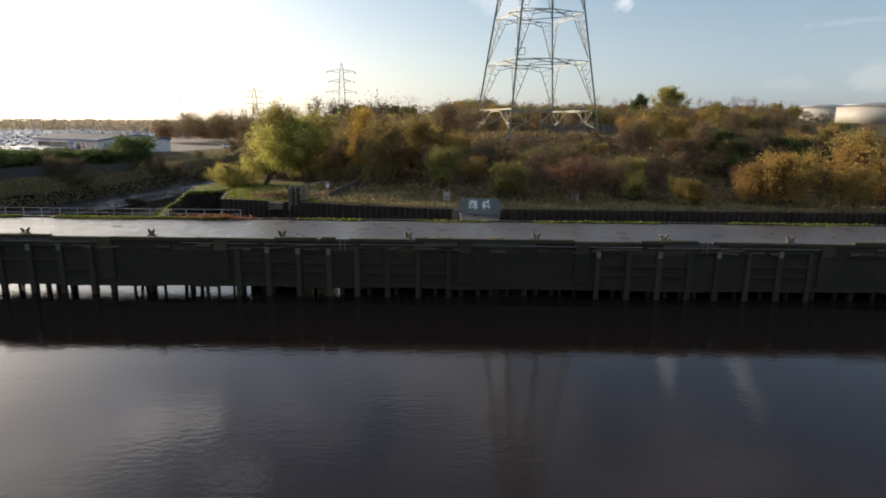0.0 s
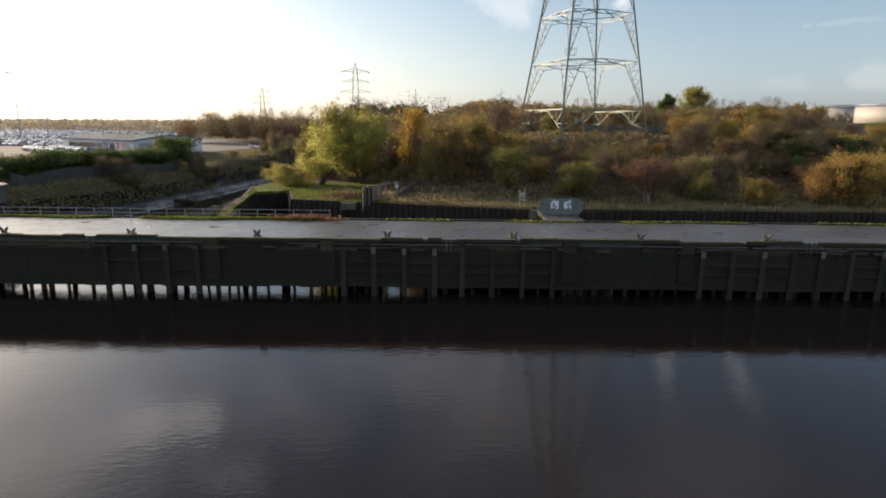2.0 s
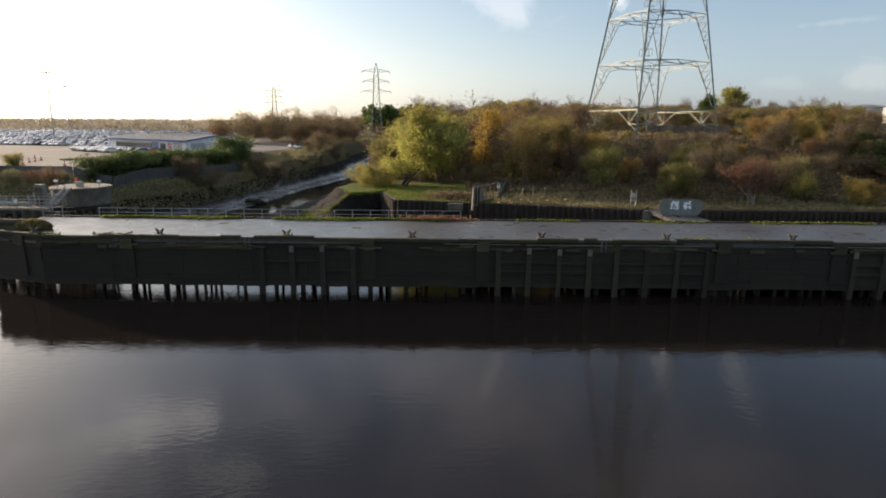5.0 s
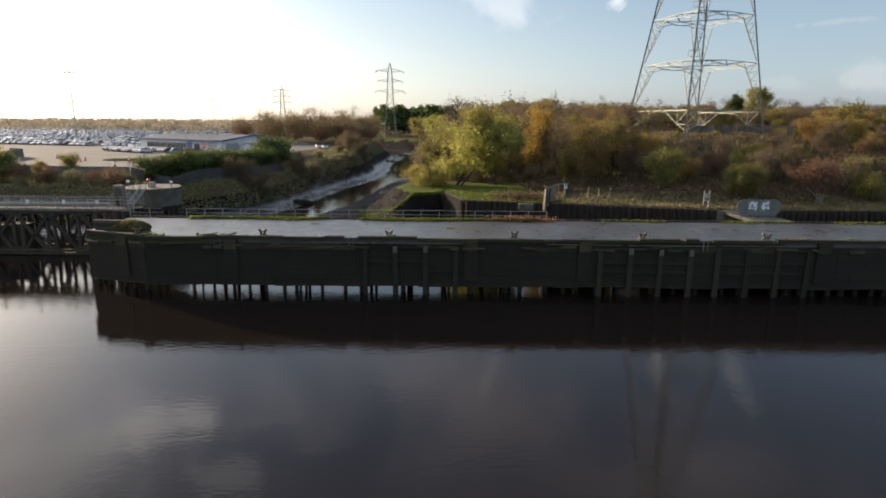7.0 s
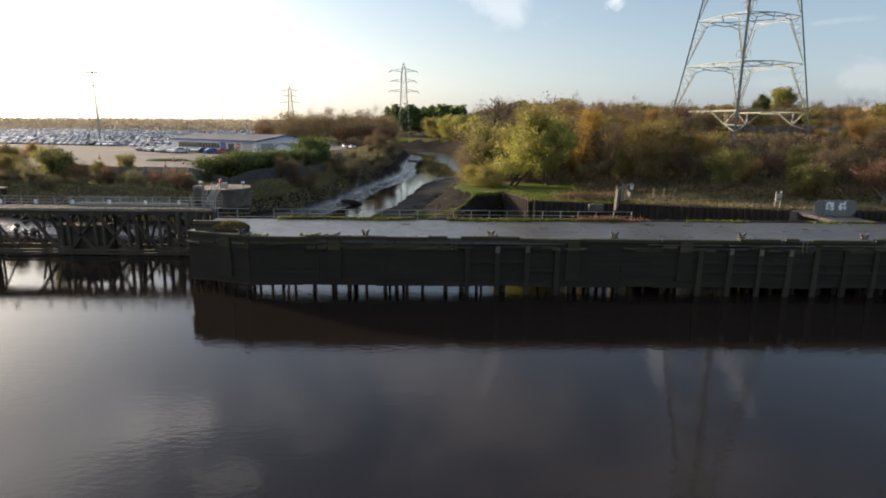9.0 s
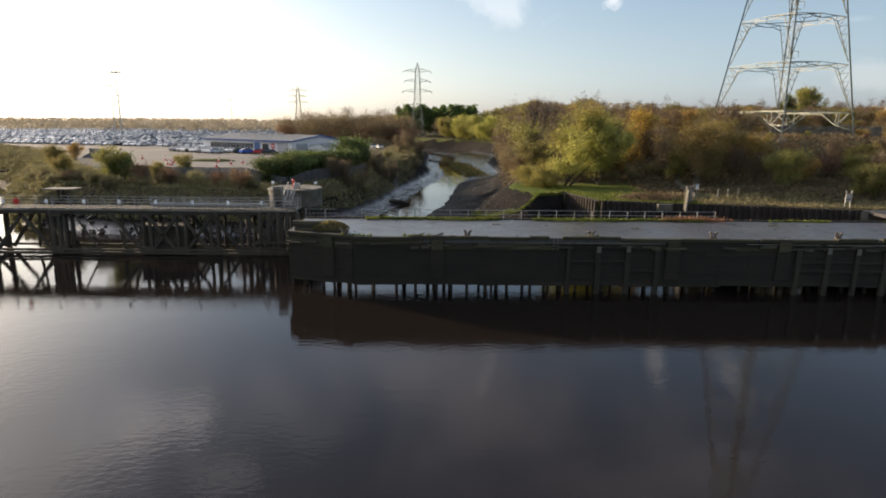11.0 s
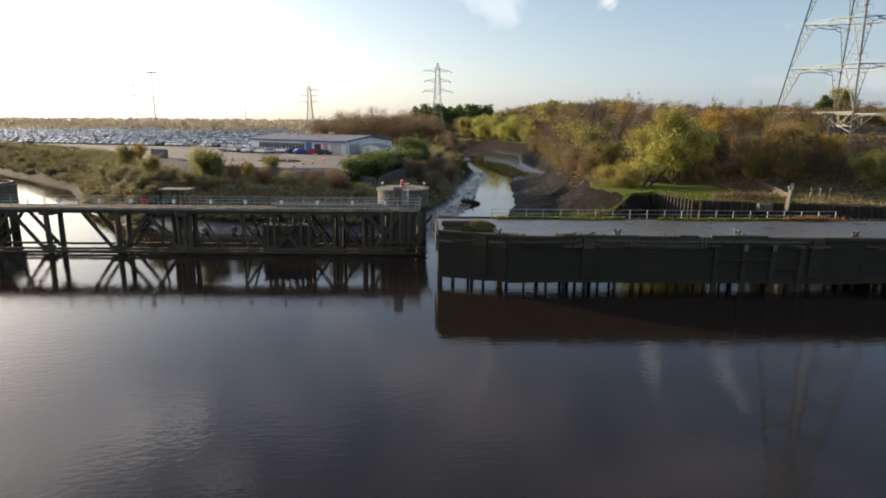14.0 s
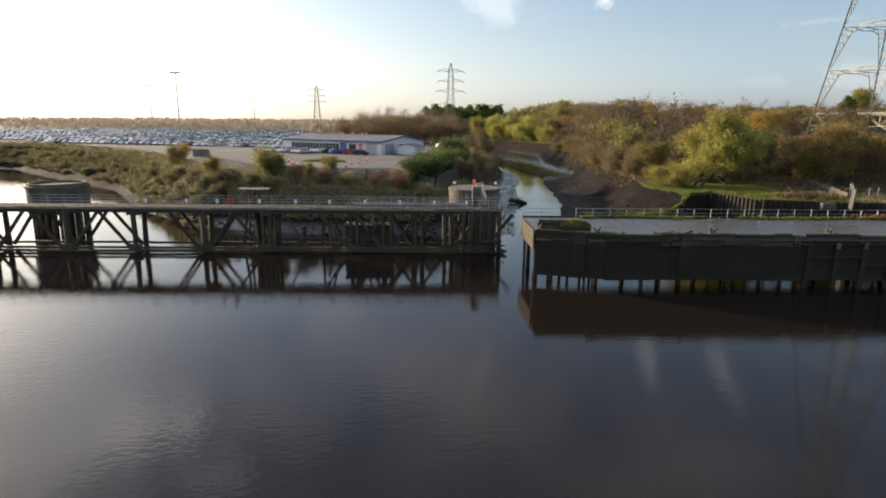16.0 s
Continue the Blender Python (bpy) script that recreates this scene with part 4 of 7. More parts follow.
# sheet-pile river wall on the shore
wall = thing("wall_sheet_pile", "rust-brown corrugated steel sheet-pile river wall", "river wall", kind="structure")
gp = Geo()
prof = [(0.0, 0.0), (0.16, 0.0), (0.26, -0.24), (0.52, -0.24), (0.62, 0.0), (0.78, 0.0)]
for (a, b), (c, d) in zip(prof[:-1], prof[1:]):
    gp.add([(a, b, -8), (c, d, -8), (c, d, 0), (a, b, 0), (a, b + 0.07, -8), (c, d + 0.07, -8), (c, d + 0.07, 0), (a, b + 0.07, 0)], [(0, 1, 2, 3), (7, 6, 5, 4), (3, 2, 6, 7)])
gp = gp.mesh("sheet_pile", M["rust"])


def sheet_wall(a, b, z):
    a, b = Vector(a), Vector(b)
    d = b - a
    ang = math.degrees(math.atan2(d.y, d.x))
    for k in range(int(d.length / 0.78)):
        p = a + d.normalized() * 0.78 * k
        part("sheet_pile", gp, None, wall, at=pose(p.x, p.y, z + r.uniform(-0.03, 0.03), 0, 0, ang))
    g = Geo()
    nn = Vector((-d.y, d.x)).normalized() * 0.16
    g.beam((a.x + nn.x, a.y + nn.y, z - 0.02), (b.x + nn.x, b.y + nn.y, z - 0.02), 0.34, 0.16)
    part("capping", g, M["rust"], wall)


sheet_wall((9.6, 78.3), (66.0, 78.3), LAND_Z + 0.10)
sheet_wall((-28.6, 86.1), (3.6, 78.25), LAND_Z + 0.08)
sheet_wall((-31.9, 97.0), (-28.8, 86.2), LAND_Z + 0.05)
part("bridge_seat", Geo().box((6.6, 79.0, LAND_Z - 0.6), (6.2, 1.2, 1.3), chamfer=0.05), M["concrete"], wall)

# dark covers and patches let into the deck
for k, (a, b, c, d) in enumerate(((-14.9, 66.6, 1.1, 0.7), (-3.0, 65.2, 0.8, 0.7), (-1.2, 64.6, 0.6, 0.5), (9.6, 65.0, 0.9, 0.7), (-31.0, 64.2, 0.9, 0.8), (-45.5, 66.3, 0.9, 0.7), (20.5, 63.5, 1.0, 0.8))):
    part("deck_cover", Geo().box((a, b, QZ + 0.006), (c, d, 0.02), chamfer=0.004), M["pile"], quay, "dark sunken deck cover")
# stacked old timbers at the quay's end, under a mossy mound
stack = thing("timber_stack", "stack of weathered old baulks at the end of the quay", "timber stack", at=pose(-64.7, 62.6, QZ))
bk = Geo().box((0, 0, 0), (3.2, 0.36, 0.32), chamfer=0.04).mesh("baulk", M["worn"])
for k in range(9):
    part("baulk", bk, None, stack, at=pose(r.uniform(-0.25, 0.25), -0.75 + 0.44 * (k % 4), 0.17 + 0.33 * (k // 4), 0, 0, r.uniform(-5, 5)))
mound = thing("mossy_mound", "rounded mound of mossy earth on old timbers", "mound", at=pose(-62.6, 61.8, QZ))
part("earth", Geo().rings([(1.0, 0.0), (1.02, 0.25), (0.9, 0.6), (0.62, 0.85), (0.2, 0.95)], 20), M["scrub"], mound, at=Matrix.Diagonal((1.75, 0.95, 0.95, 1)), smooth=True)

# ---- old pile trestle with walkway and two round dolphins ----
TZ, TY0, TY1, TX0, TX1 = 5.72, 74.1, 77.2, -152.0, -69.0
trestle = thing("trestle", "derelict timber pile trestle carrying a grey railed walkway", "jetty", kind="structure")
r = random.Random(11)
bl = [Geo().box((0, 0, 0), (3.9, 0.16, s), chamfer=0.02).mesh("deck_edge_board", M["concrete"]) for s in (0.20, 0.25)]
x = TX0
while x < TX1 - 3:
    for yy in (TY0, TY1):
        part("deck_edge_board", bl[r.randrange(2)], None, trestle, at=pose(x + 1.95, yy, TZ - 0.16 + r.uniform(-0.02, 0.02), 0, r.uniform(-0.2, 0.2)))
    x += 3.95
slab = Geo().box((0, 0, 0), (0.62, TY1 - TY0 - 0.1, 0.10), chamfer=0.015).mesh("deck_plank", M["post"])
x = TX0 + 0.3
while x < TX1:
    part("deck_plank", slab, None, trestle, at=pose(x, (TY0 + TY1) / 2, TZ - 0.05 + r.uniform(-0.012, 0.012)))
    x += 0.65
g = Geo()
for yy in (TY0 + 0.25, TY1 - 0.25):
    g.box(((TX0 + TX1) / 2, yy, TZ - 0.50), (TX1 - TX0, 0.32, 0.40))
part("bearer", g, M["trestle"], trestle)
bents = [-147.8, -139.8, -132.3, -123.2, -114.75, -106.25, -98.3, -87.4, -83.2, -79.2, -75.4, -71.4]
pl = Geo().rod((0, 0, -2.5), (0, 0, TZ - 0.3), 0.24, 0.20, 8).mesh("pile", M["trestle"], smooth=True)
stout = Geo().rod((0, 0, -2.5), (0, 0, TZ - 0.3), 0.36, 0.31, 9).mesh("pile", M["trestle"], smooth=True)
for bx in bents:
    pairs = ((0.0, TY0 + 0.3), (0.0, TY1 - 0.3)) if bx < -100 else ((-0.45, TY0 + 0.3), (0.45, TY0 + 0.3), (-0.45, TY1 - 0.3), (0.45, TY1 - 0.3))
    for dx, yy in pairs:
        part("pile", stout if bx < -100 else pl, None, trestle, at=pose(bx + dx, yy, 0, r.uniform(-1, 1), r.uniform(-1.5, 1.5)))
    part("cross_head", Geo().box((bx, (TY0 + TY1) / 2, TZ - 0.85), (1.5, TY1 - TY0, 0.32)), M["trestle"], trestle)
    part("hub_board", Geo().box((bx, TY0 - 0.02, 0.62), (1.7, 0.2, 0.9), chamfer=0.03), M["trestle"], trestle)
    for s in (-1, 1):
        for yy in (TY0 + 0.1, TY1 - 0.1):
            if r.random() < (0.95 if bx < -104 else 0.55):
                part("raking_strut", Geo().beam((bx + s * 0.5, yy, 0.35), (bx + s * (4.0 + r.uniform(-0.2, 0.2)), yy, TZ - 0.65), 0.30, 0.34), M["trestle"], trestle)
for zz, yy in ((0.62, TY0 - 0.05), (0.24, TY0 - 0.05), (0.60, TY1 + 0.1)):
    x = TX0
    while x < TX1 - 6:
        s = r.uniform(9, 16)
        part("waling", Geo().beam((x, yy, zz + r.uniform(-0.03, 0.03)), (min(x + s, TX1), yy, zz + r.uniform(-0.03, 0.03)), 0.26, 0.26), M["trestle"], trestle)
        x += s
for k in range(16):          # broken fender piles and loose braces under the right half
    xx = r.uniform(-102, -72)
    yy = r.uniform(TY0 + 0.2, TY1 + 1.5)
    part("broken_brace", Geo().beam((xx, yy, r.uniform(-0.2, 1.0)), (xx + r.uniform(-2.6, 2.6), yy + r.uniform(-0.4, 0.4), r.uniform(2.5, 5.0)), r.uniform(0.14, 0.26)), M["trestle"], trestle)
for k in range(5):          # close row of stout piles at the landing end
    part("pile", stout, None, trestle, at=pose(-73.6 + 1.15 * k, TY0 + 0.22, 0, r.uniform(-0.5, 0.5), r.uniform(-1, 1)))
for zz in (0.28, 0.95, 1.6):
    part("waling", Geo().beam((-74.4, TY0 - 0.12, zz), (-68.6, TY0 - 0.12, zz), 0.2, 0.2), M["trestle"], trestle)
g = Geo()
for a, b, c in ((-68.9, 0.55, 1.7), (-68.7, 0.3, 0.9), (-68.8, -0.05, 1.2), (-68.9, 1.0, 1.1)):
    g.rod((a, TY0 + 0.4, b), (a + c * 0.6, TY0 - 0.2, b + r.uniform(-0.3, 0.6)), 0.13, 0.08, 6)
part("broken_stub", g, M["trestle"], trestle)

pier = thing("pier_block", "dark boarded timber pier block under the trestle", "pier")
for k in range(9):          # boarded faces, standing in the water
    part("board", Geo().box((-85.7, TY0 + 0.55, -0.6 + 0.46 * k), (5.6 + r.uniform(-0.15, 0.15), 0.14, 0.45), chamfer=0.015), M["trestle"], pier)
    part("board", Geo().box((-85.7, TY1 - 0.55, -0.6 + 0.46 * k), (5.6, 0.14, 0.45), chamfer=0.015), M["trestle"], pier)
    for xx in (-88.43, -82.97):
        part("board", Geo().box((xx, (TY0 + TY1) / 2, -0.6 + 0.46 * k), (0.14, TY1 - TY0 - 1.3, 0.45), chamfer=0.015), M["trestle"], pier)
part("cap", Geo().box((-85.7, (TY0 + TY1) / 2, 3.44), (5.9, 2.5, 0.26), chamfer=0.03), M["trestle"], pier)
for k in range(14):          # crowded piles of the old platform
    part("pile", pl, None, trestle, at=pose(r.uniform(-100.2, -97.0), r.uniform(TY0 + 0.3, TY1 - 0.3), r.uniform(-0.6, 0), r.uniform(-2, 2), r.uniform(-3, 3)))
walk_rail = thing("walkway_railing", "pale grey tubular railing along the trestle walkway", "railing")
pm = Geo().rod((0, 0, 0), (0, 0, 1.12), 0.035, n=6).mesh("post", M["galv"])
x = TX0 + 0.5
while x < TX1:
    for yy in (TY0 + 0.12, TY1 - 0.12):
        part("post", pm, None, walk_rail, at=pose(x, yy, TZ))
    x += 2.05
for yy in (TY0 + 0.12, TY1 - 0.12):
    for zz in (1.10, 0.72, 0.36):
        part("bar", Geo().rod((TX0, yy, TZ + zz), (TX1 - 0.1, yy, TZ + zz), 0.026, n=6), M["galv"], walk_rail)
lamp = thing("bulkhead_lamp", "small white bulkhead lamp box on the walkway railing", "lamp", "walkway lamps", at=pose(-108.0, TY0 + 0.08, TZ + 0.62))
part("housing", Geo().box((0, 0, 0.18), (0.30, 0.16, 0.46), chamfer=0.03), M["signwhite"], lamp)
part("bracket", Geo().rod((0, 0, -0.4), (0, 0, 0.05), 0.03, n=6), M["galv"], lamp)
for xx in (-113.0, -104.2, -99.0, -94.5, -90.3, -85.9, -81.5, -77.2, -73.2):
    copy_thing(lamp, pose(xx, TY0 + 0.08, TZ + 0.62))
ring = thing("lifebuoy_box", "faded red lifebuoy housing on the walkway railing", "lifebuoy", at=pose(-102.6, TY0 + 0.05, TZ + 0.55))
part("housing", Geo().rings([(0.30, 0.0), (0.38, 0.05), (0.38, 0.14), (0.30, 0.2)], 16), M["red"], ring, at=pose(0, 0.1, 0.25, 90))
gang = thing("gangway", "grey railed gangway section on the walkway", "gangway")
part("frame_bar", Geo().beam((-88.4, TY0 + 0.6, TZ + 0.30), (-86.6, TY0 + 0.6, TZ + 1.28), 0.06), M["galv"], gang)
for zz in (1.28, 0.85, 0.45):
    part("bar", Geo().rod((-86.8, TY0 + 0.6, TZ + zz), (-74.6, TY0 + 0.6, TZ + zz), 0.03, n=6), M["galv"], gang)
for k in range(7):
    part("post", Geo().rod((-86.6 + 2 * k, TY0 + 0.6, TZ + 0.02), (-86.6 + 2 * k, TY0 + 0.6, TZ + 1.28), 0.035, n=6), M["galv"], gang)


def dolphin(cx, cy, rad, ztop, zbot):
    t = thing("dolphin", "round concrete mooring dolphin head on timber piles", "dolphin", "mooring dolphins", at=pose(cx, cy, 0))
    part("drum", Geo().rings([(rad * 0.985, zbot), (rad, zbot + 0.08), (rad, ztop - 0.35), (rad * 1.04, ztop - 0.33), (rad * 1.04, ztop - 0.06), (rad * 1.01, ztop)], 36), M["drum"], t, "stained pale concrete drum")
    part("fender_band", Geo().rings([(rad * 0.9, zbot - 0.5), (rad * 0.95, zbot)], 28), M["trestle"], t)
    for k in range(24):
        a = 2 * math.pi * k / 24
        part("pile", pl, None, t, at=pose(rad * 0.86 * math.cos(a), rad * 0.86 * math.sin(a), -0.6))
    for k in range(11):
        a = 2 * math.pi * k / 11 + 0.3
        part("pile", pl, None, t, at=pose(rad * 0.45 * math.cos(a), rad * 0.45 * math.sin(a), -0.6))
    return t


d1 = dolphin(-71.45, 84.3, 3.55, 7.35, 4.9)
d2 = dolphin(-131.8, 87.3, 3.9, 7.0, 3.5)
for k in range(16):
    a = 2 * math.pi * k / 16
    part("rim_block", Geo().box((0, 0, 0), (1.32, 0.35, 0.30), chamfer=0.04), M["drum"], d2, at=pose(3.5 * math.cos(a), 3.5 * math.sin(a), 7.17, 0, 0, math.degrees(a) + 90))
win = thing("mooring_winch", "weathered winch box with red lamp on the dolphin", "winch", at=pose(-71.2, 83.4, 7.35))
part("box", Geo().box((0.25, -0.2, 0.36), (0.7, 0.6, 0.72), chamfer=0.05), M["cream"], win)
part("lamp", Geo().rings([(0.16, 0.0), (0.17, 0.70), (0.22, 0.74), (0.22, 1.0), (0.08, 1.2)], 12), M["red"], win, "red navigation lamp", at=pose(-0.3, 0.1, 0))
lamp2 = thing("deck_lamp", "small white lamp head on a short post", "lamp", "dolphin lamps", at=pose(-74.3, 83.5, 7.35))
part("post", Geo().rod((0, 0, 0), (0, 0, 0.6), 0.07, 0.06, 8), M["galv"], lamp2)
part("head", Geo().box((0, 0, 0.72), (0.36, 0.30, 0.28), chamfer=0.04), M["signwhite"], lamp2)
copy_thing(lamp2, pose(-68.5, 83.5, 7.35))
cab = thing("control_cabinet", "tall grey louvred cabinet on the trestle end", "cabinet", at=pose(-71.72, 76.6, TZ))
part("body", Geo().box((0, 0, 1.3), (1.15, 0.7, 2.6), chamfer=0.04), M["concrete"], cab)
for k in range(9):
    part("louvre", Geo().box((0, -0.37, 1.0 + 0.15 * k), (0.9, 0.05, 0.08)), M["trestle"], cab)
part("door", Geo().box((0, -0.36, 0.45), (0.8, 0.03, 0.75)), M["rust"], cab, "rusty access door")
land = thing("landing_railing", "pale steel railing round the trestle end landing", "railing")
for yy in (TY0 + 0.12, TY1 - 0.1):
    for zz in (1.45, 1.05, 0.6, 0.25):
        part("bar", Geo().rod((-73.0, yy, TZ + zz), (-69.1, yy, TZ + zz), 0.03, n=6), M["galv"], land)
    for xx in (-73.0, -71.7, -70.4, -69.1):
        part("post", Geo().rod((xx, yy, TZ), (xx, yy, TZ + 1.45), 0.04, n=6), M["galv"], land)
part("end_pipe", Geo().rod((-69.0, TY0 + 0.1, TZ - 0.9), (-68.75, TY0 + 0.1, TZ + 1.6), 0.07, n=8), M["galv"], land)
plat = thing("pile_platform", "small flat old platform on a timber post", "platform", at=pose(-101.9, 82.0, 0))
part("top", Geo().box((0, 0, 7.15), (4.1, 2.2, 0.16), chamfer=0.03), M["greywood"], plat)
for a, b in ((-1.2, 0.5), (0, 0), (1.2, -0.5)):
    part("post", Geo().rod((a, b, -2), (a * 0.6, b * 0.5, 7.1), 0.2, 0.16, 8), M["trestle"], plat)
pipe = thing("service_duct", "pale grey service duct along the walkway", "duct")
part("duct", Geo().box(((-88 + TX1) / 2 - 2, TY1 - 0.5, TZ + 0.22), (14.5, 0.4, 0.34), chamfer=0.03), M["galv"], pipe)
for k in range(6):
    part("saddle", Geo().box((-86.5 + 2.4 * k, TY1 - 0.5, TZ + 0.03), (0.2, 0.5, 0.06)), M["rust"], pipe)
stair = thing("access_stair", "pale steel stair from walkway up to the dolphin", "stair")
for s in (-0.45, 0.45):
    part("stringer", Geo().beam((-70.9 + s, TY1 - 0.2, TZ + 0.05), (-71.1 + s, 80.9, 7.42), 0.08, 0.24), M["galv"], stair)
    part("handrail", Geo().rod((-70.9 + s, TY1 - 0.2, TZ + 1.1), (-71.1 + s, 80.9, 8.45), 0.03, n=6), M["galv"], stair)
    for k in range(4):
        q = k / 3
        part("post", Geo().rod((-70.9 + s - 0.2 * q, TY1 - 0.2 + 3.9 * q, TZ + 0.1 + 1.65 * q), (-70.9 + s - 0.2 * q, TY1 - 0.2 + 3.9 * q, TZ + 1.1 + 1.65 * q), 0.025, n=6), M["galv"], stair)
for k in range(8):
    q = (k + 0.5) / 8
    part("tread", Geo().box((-70.95 - 0.15 * q, TY1 - 0.2 + 3.9 * q, TZ + 0.15 + 1.6 * q), (0.85, 0.26, 0.05)), M["galv"], stair)

# ---- lattice towers ----
def lattice_side(g, lo, hi, a0, a1, w, panels=1):
    """Bracing of one tower face between two levels: corners lo[a0], lo[a1] to hi[a0], hi[a1]."""
    for k in range(panels):
        p0, p1 = k / panels, (k + 1) / panels
        A, B = lo[a0].lerp(hi[a0], p0), lo[a1].lerp(hi[a1], p0)
        C, D = lo[a0].lerp(hi[a0], p1), lo[a1].lerp(hi[a1], p1)
        g.beam(A, D, w)
        g.beam(B, C, w)
        g.beam(C, D, w)


class Members:
    """Steel members of one frame: the first is the part, the others are its braces."""
    def __init__(self):
        self.rows = []

    def beam(self, a, b, w):
        self.rows.append((Vector(a), Vector(b), w))

    def build(self, name, parent):
        lead = None
        for a, b, w in self.rows:
            g = Geo()
            g.beam(a, b, w)
            if lead is None:
                lead = part(name, g, M["lattice"], parent)
            else:
                part("brace", g, M["lattice"], lead)


def crossing_tower(cx, cy, z0):
    t = thing("transmission_tower", "tall grey-green lattice steel river-crossing pylon on the hill", "pylon")
    rad = lambda z: 13.3 - 0.1655 * (min(z, 65.5) - 13) - 0.064 * max(0.0, z - 65.5)
    ang = [radians(-27.5 + 90 * i) for i in range(4)]
    ring = lambda z: [Vector((cx + rad(z) * math.cos(a), cy + rad(z) * math.sin(a), z)) for a in ang]
    feet = [Vector((cx + 13.7 * math.cos(a), cy + 13.7 * math.sin(a), float(ground_height(cx + 13.7 * math.cos(a), cy + 13.7 * math.sin(a))) - 0.3)) for a in ang]
    belts = [19.15, 28.45, 37.55, 47.5, 56.5, 65.5]
    tops = ring(112)
    for i in range(4):
        g = Geo()
        g.beam(feet[i], ring(65.5)[i], 0.27)
        g.beam(ring(65.5)[i], tops[i], 0.22)
        part("leg", g, M["lattice"], t)
        part("footing", Geo().box((feet[i].x, feet[i].y, feet[i].z + 0.2), (1.5, 1.5, 1.0), chamfer=0.1), M["concrete"], t)
    for k, zb in enumerate(belts):
        R = ring(zb)
        lower = [f.lerp(q, 0.15) for f, q in zip(feet, R)] if k == 0 else ring(belts[k - 1])
        for i in range(4):
            j = (i + 1) % 4
            g = Members()
            if k == 0:        # base frame: heavy flat beam with a cranked lower chord
                drop = Vector((0, 0, -2.6))
                g.beam(R[i], R[j], 0.24)
                q = [R[i].lerp(R[j], s) for s in (0, 0.16, 0.36, 0.5, 0.64, 0.84, 1)]
                ln = [feet[i].lerp(R[i], 0.35), q[1] + drop, q[2] - Vector((0, 0, 0.3)), q[3] - Vector((0, 0, 0.25)), q[4] - Vector((0, 0, 0.3)), q[5] + drop, feet[j].lerp(R[j], 0.35)]
                for a, b in zip(ln[:-1], ln[1:]):
                    g.beam(a, b, 0.115)
                for a, b in ((q[1], ln[1]), (q[5], ln[5])):
                    g.beam(a, b, 0.14)
                g.beam(R[i], ln[1], 0.12)
                g.beam(R[j], ln[5], 0.12)
                g.beam(ln[1], feet[i].lerp(R[i], 0.55), 0.14)
                g.beam(ln[5], feet[j].lerp(R[j], 0.55), 0.14)
            else:             # arched belt: chord rising to the middle, knees running down to the legs
                rise = 0.3
                mid = R[i].lerp(R[j], 0.5)
                mu, md = mid + Vector((0, 0, rise)), mid + Vector((0, 0, rise - 0.75))
                u = [R[i], R[i].lerp(mu, 0.42), mu, R[j].lerp(mu, 0.42), R[j]]
                for a, b in zip(u[:-1], u[1:]):
                    g.beam(a, b, 0.115)
                ka, kb = lower[i].lerp(R[i], 0.06), lower[j].lerp(R[j], 0.06)
                ia, ib = R[i].lerp(R[j], 0.17) - Vector((0, 0, 0.95)), R[j].lerp(R[i], 0.17) - Vector((0, 0, 0.95))
                kn = [ka, ka.lerp(ia, 0.5), ia, R[i].lerp(R[j], 0.33) + Vector((0, 0, -0.35)), md, R[j].lerp(R[i], 0.33) + Vector((0, 0, -0.35)), ib, kb.lerp(ib, 0.5), kb]
                for a, b in zip(kn[:-1], kn[1:]):
                    g.beam(a, b, 0.115)
                for a, b in ((u[1], kn[2]), (u[1], kn[3]), (u[3], kn[6]), (u[3], kn[5]), (R[i], kn[2]), (R[j], kn[6]), (u[1], md), (u[3], md)):
                    g.beam(a, b, 0.075)
                for fr in (0.3, 0.48, 0.66, 0.84):
                    for lo, hi, k0, k2 in ((lower[i], R[i], ka, ia), (lower[j], R[j], kb, ib)):
                        on_leg, on_knee = lo.lerp(hi, fr), k0.lerp(k2, (fr - 0.06) / 0.9)
                        g.beam(on_leg, on_knee, 0.06)
                        g.beam(on_knee, lo.lerp(hi, min(1, fr + 0.16)), 0.055)
            g.build("belt_face", t)
        if k:
            g = Members()        # plan bracing and hip beams inside the belt
            mids = [R[i].lerp(R[(i + 1) % 4], 0.5) + Vector((0, 0, 0.3)) for i in range(4)]
            for i in range(4):
                g.beam(mids[i], mids[(i + 1) % 4], 0.14)
            g.build("plan_bracing", t)
    zs = [65.5, 72, 78, 84, 90, 96, 102, 107, 112]
    for a, b in zip(zs[:-1], zs[1:]):
        A, B = ring(a), ring(b)
        for i in range(4):
            g = Members()
            lattice_side(g, A, B, i, (i + 1) % 4, 0.14)
            g.build("upper_face", t)
    for zb in (28.9, 38.0):        # small railed landings by the front leg
        q = ring(zb)[3].lerp(Vector((cx, cy, zb)), 0.12)
        g = Members()
        g.beam((q.x, q.y - 0.9, zb + 0.3), (q.x, q.y + 0.9, zb + 0.3), 0.10)
        g.beam((q.x - 0.9, q.y, zb + 0.3), (q.x + 0.9, q.y, zb + 0.3), 0.10)
        for a, b in ((-0.9, -0.9), (0.9, -0.9), (0.9, 0.9), (-0.9, 0.9)):
            g.beam((q.x + a, q.y + b, zb + 0.3), (q.x + a, q.y + b, zb + 1.5), 0.06)
        for s in (-0.9, 0.9):
            g.beam((q.x - 0.9, q.y + s, zb + 1.5), (q.x + 0.9, q.y + s, zb + 1.5), 0.06)
            g.beam((q.x + s, q.y - 0.9, zb + 1.5), (q.x + s, q.y + 0.9, zb + 1.5), 0.06)
        g.build("platform", t)
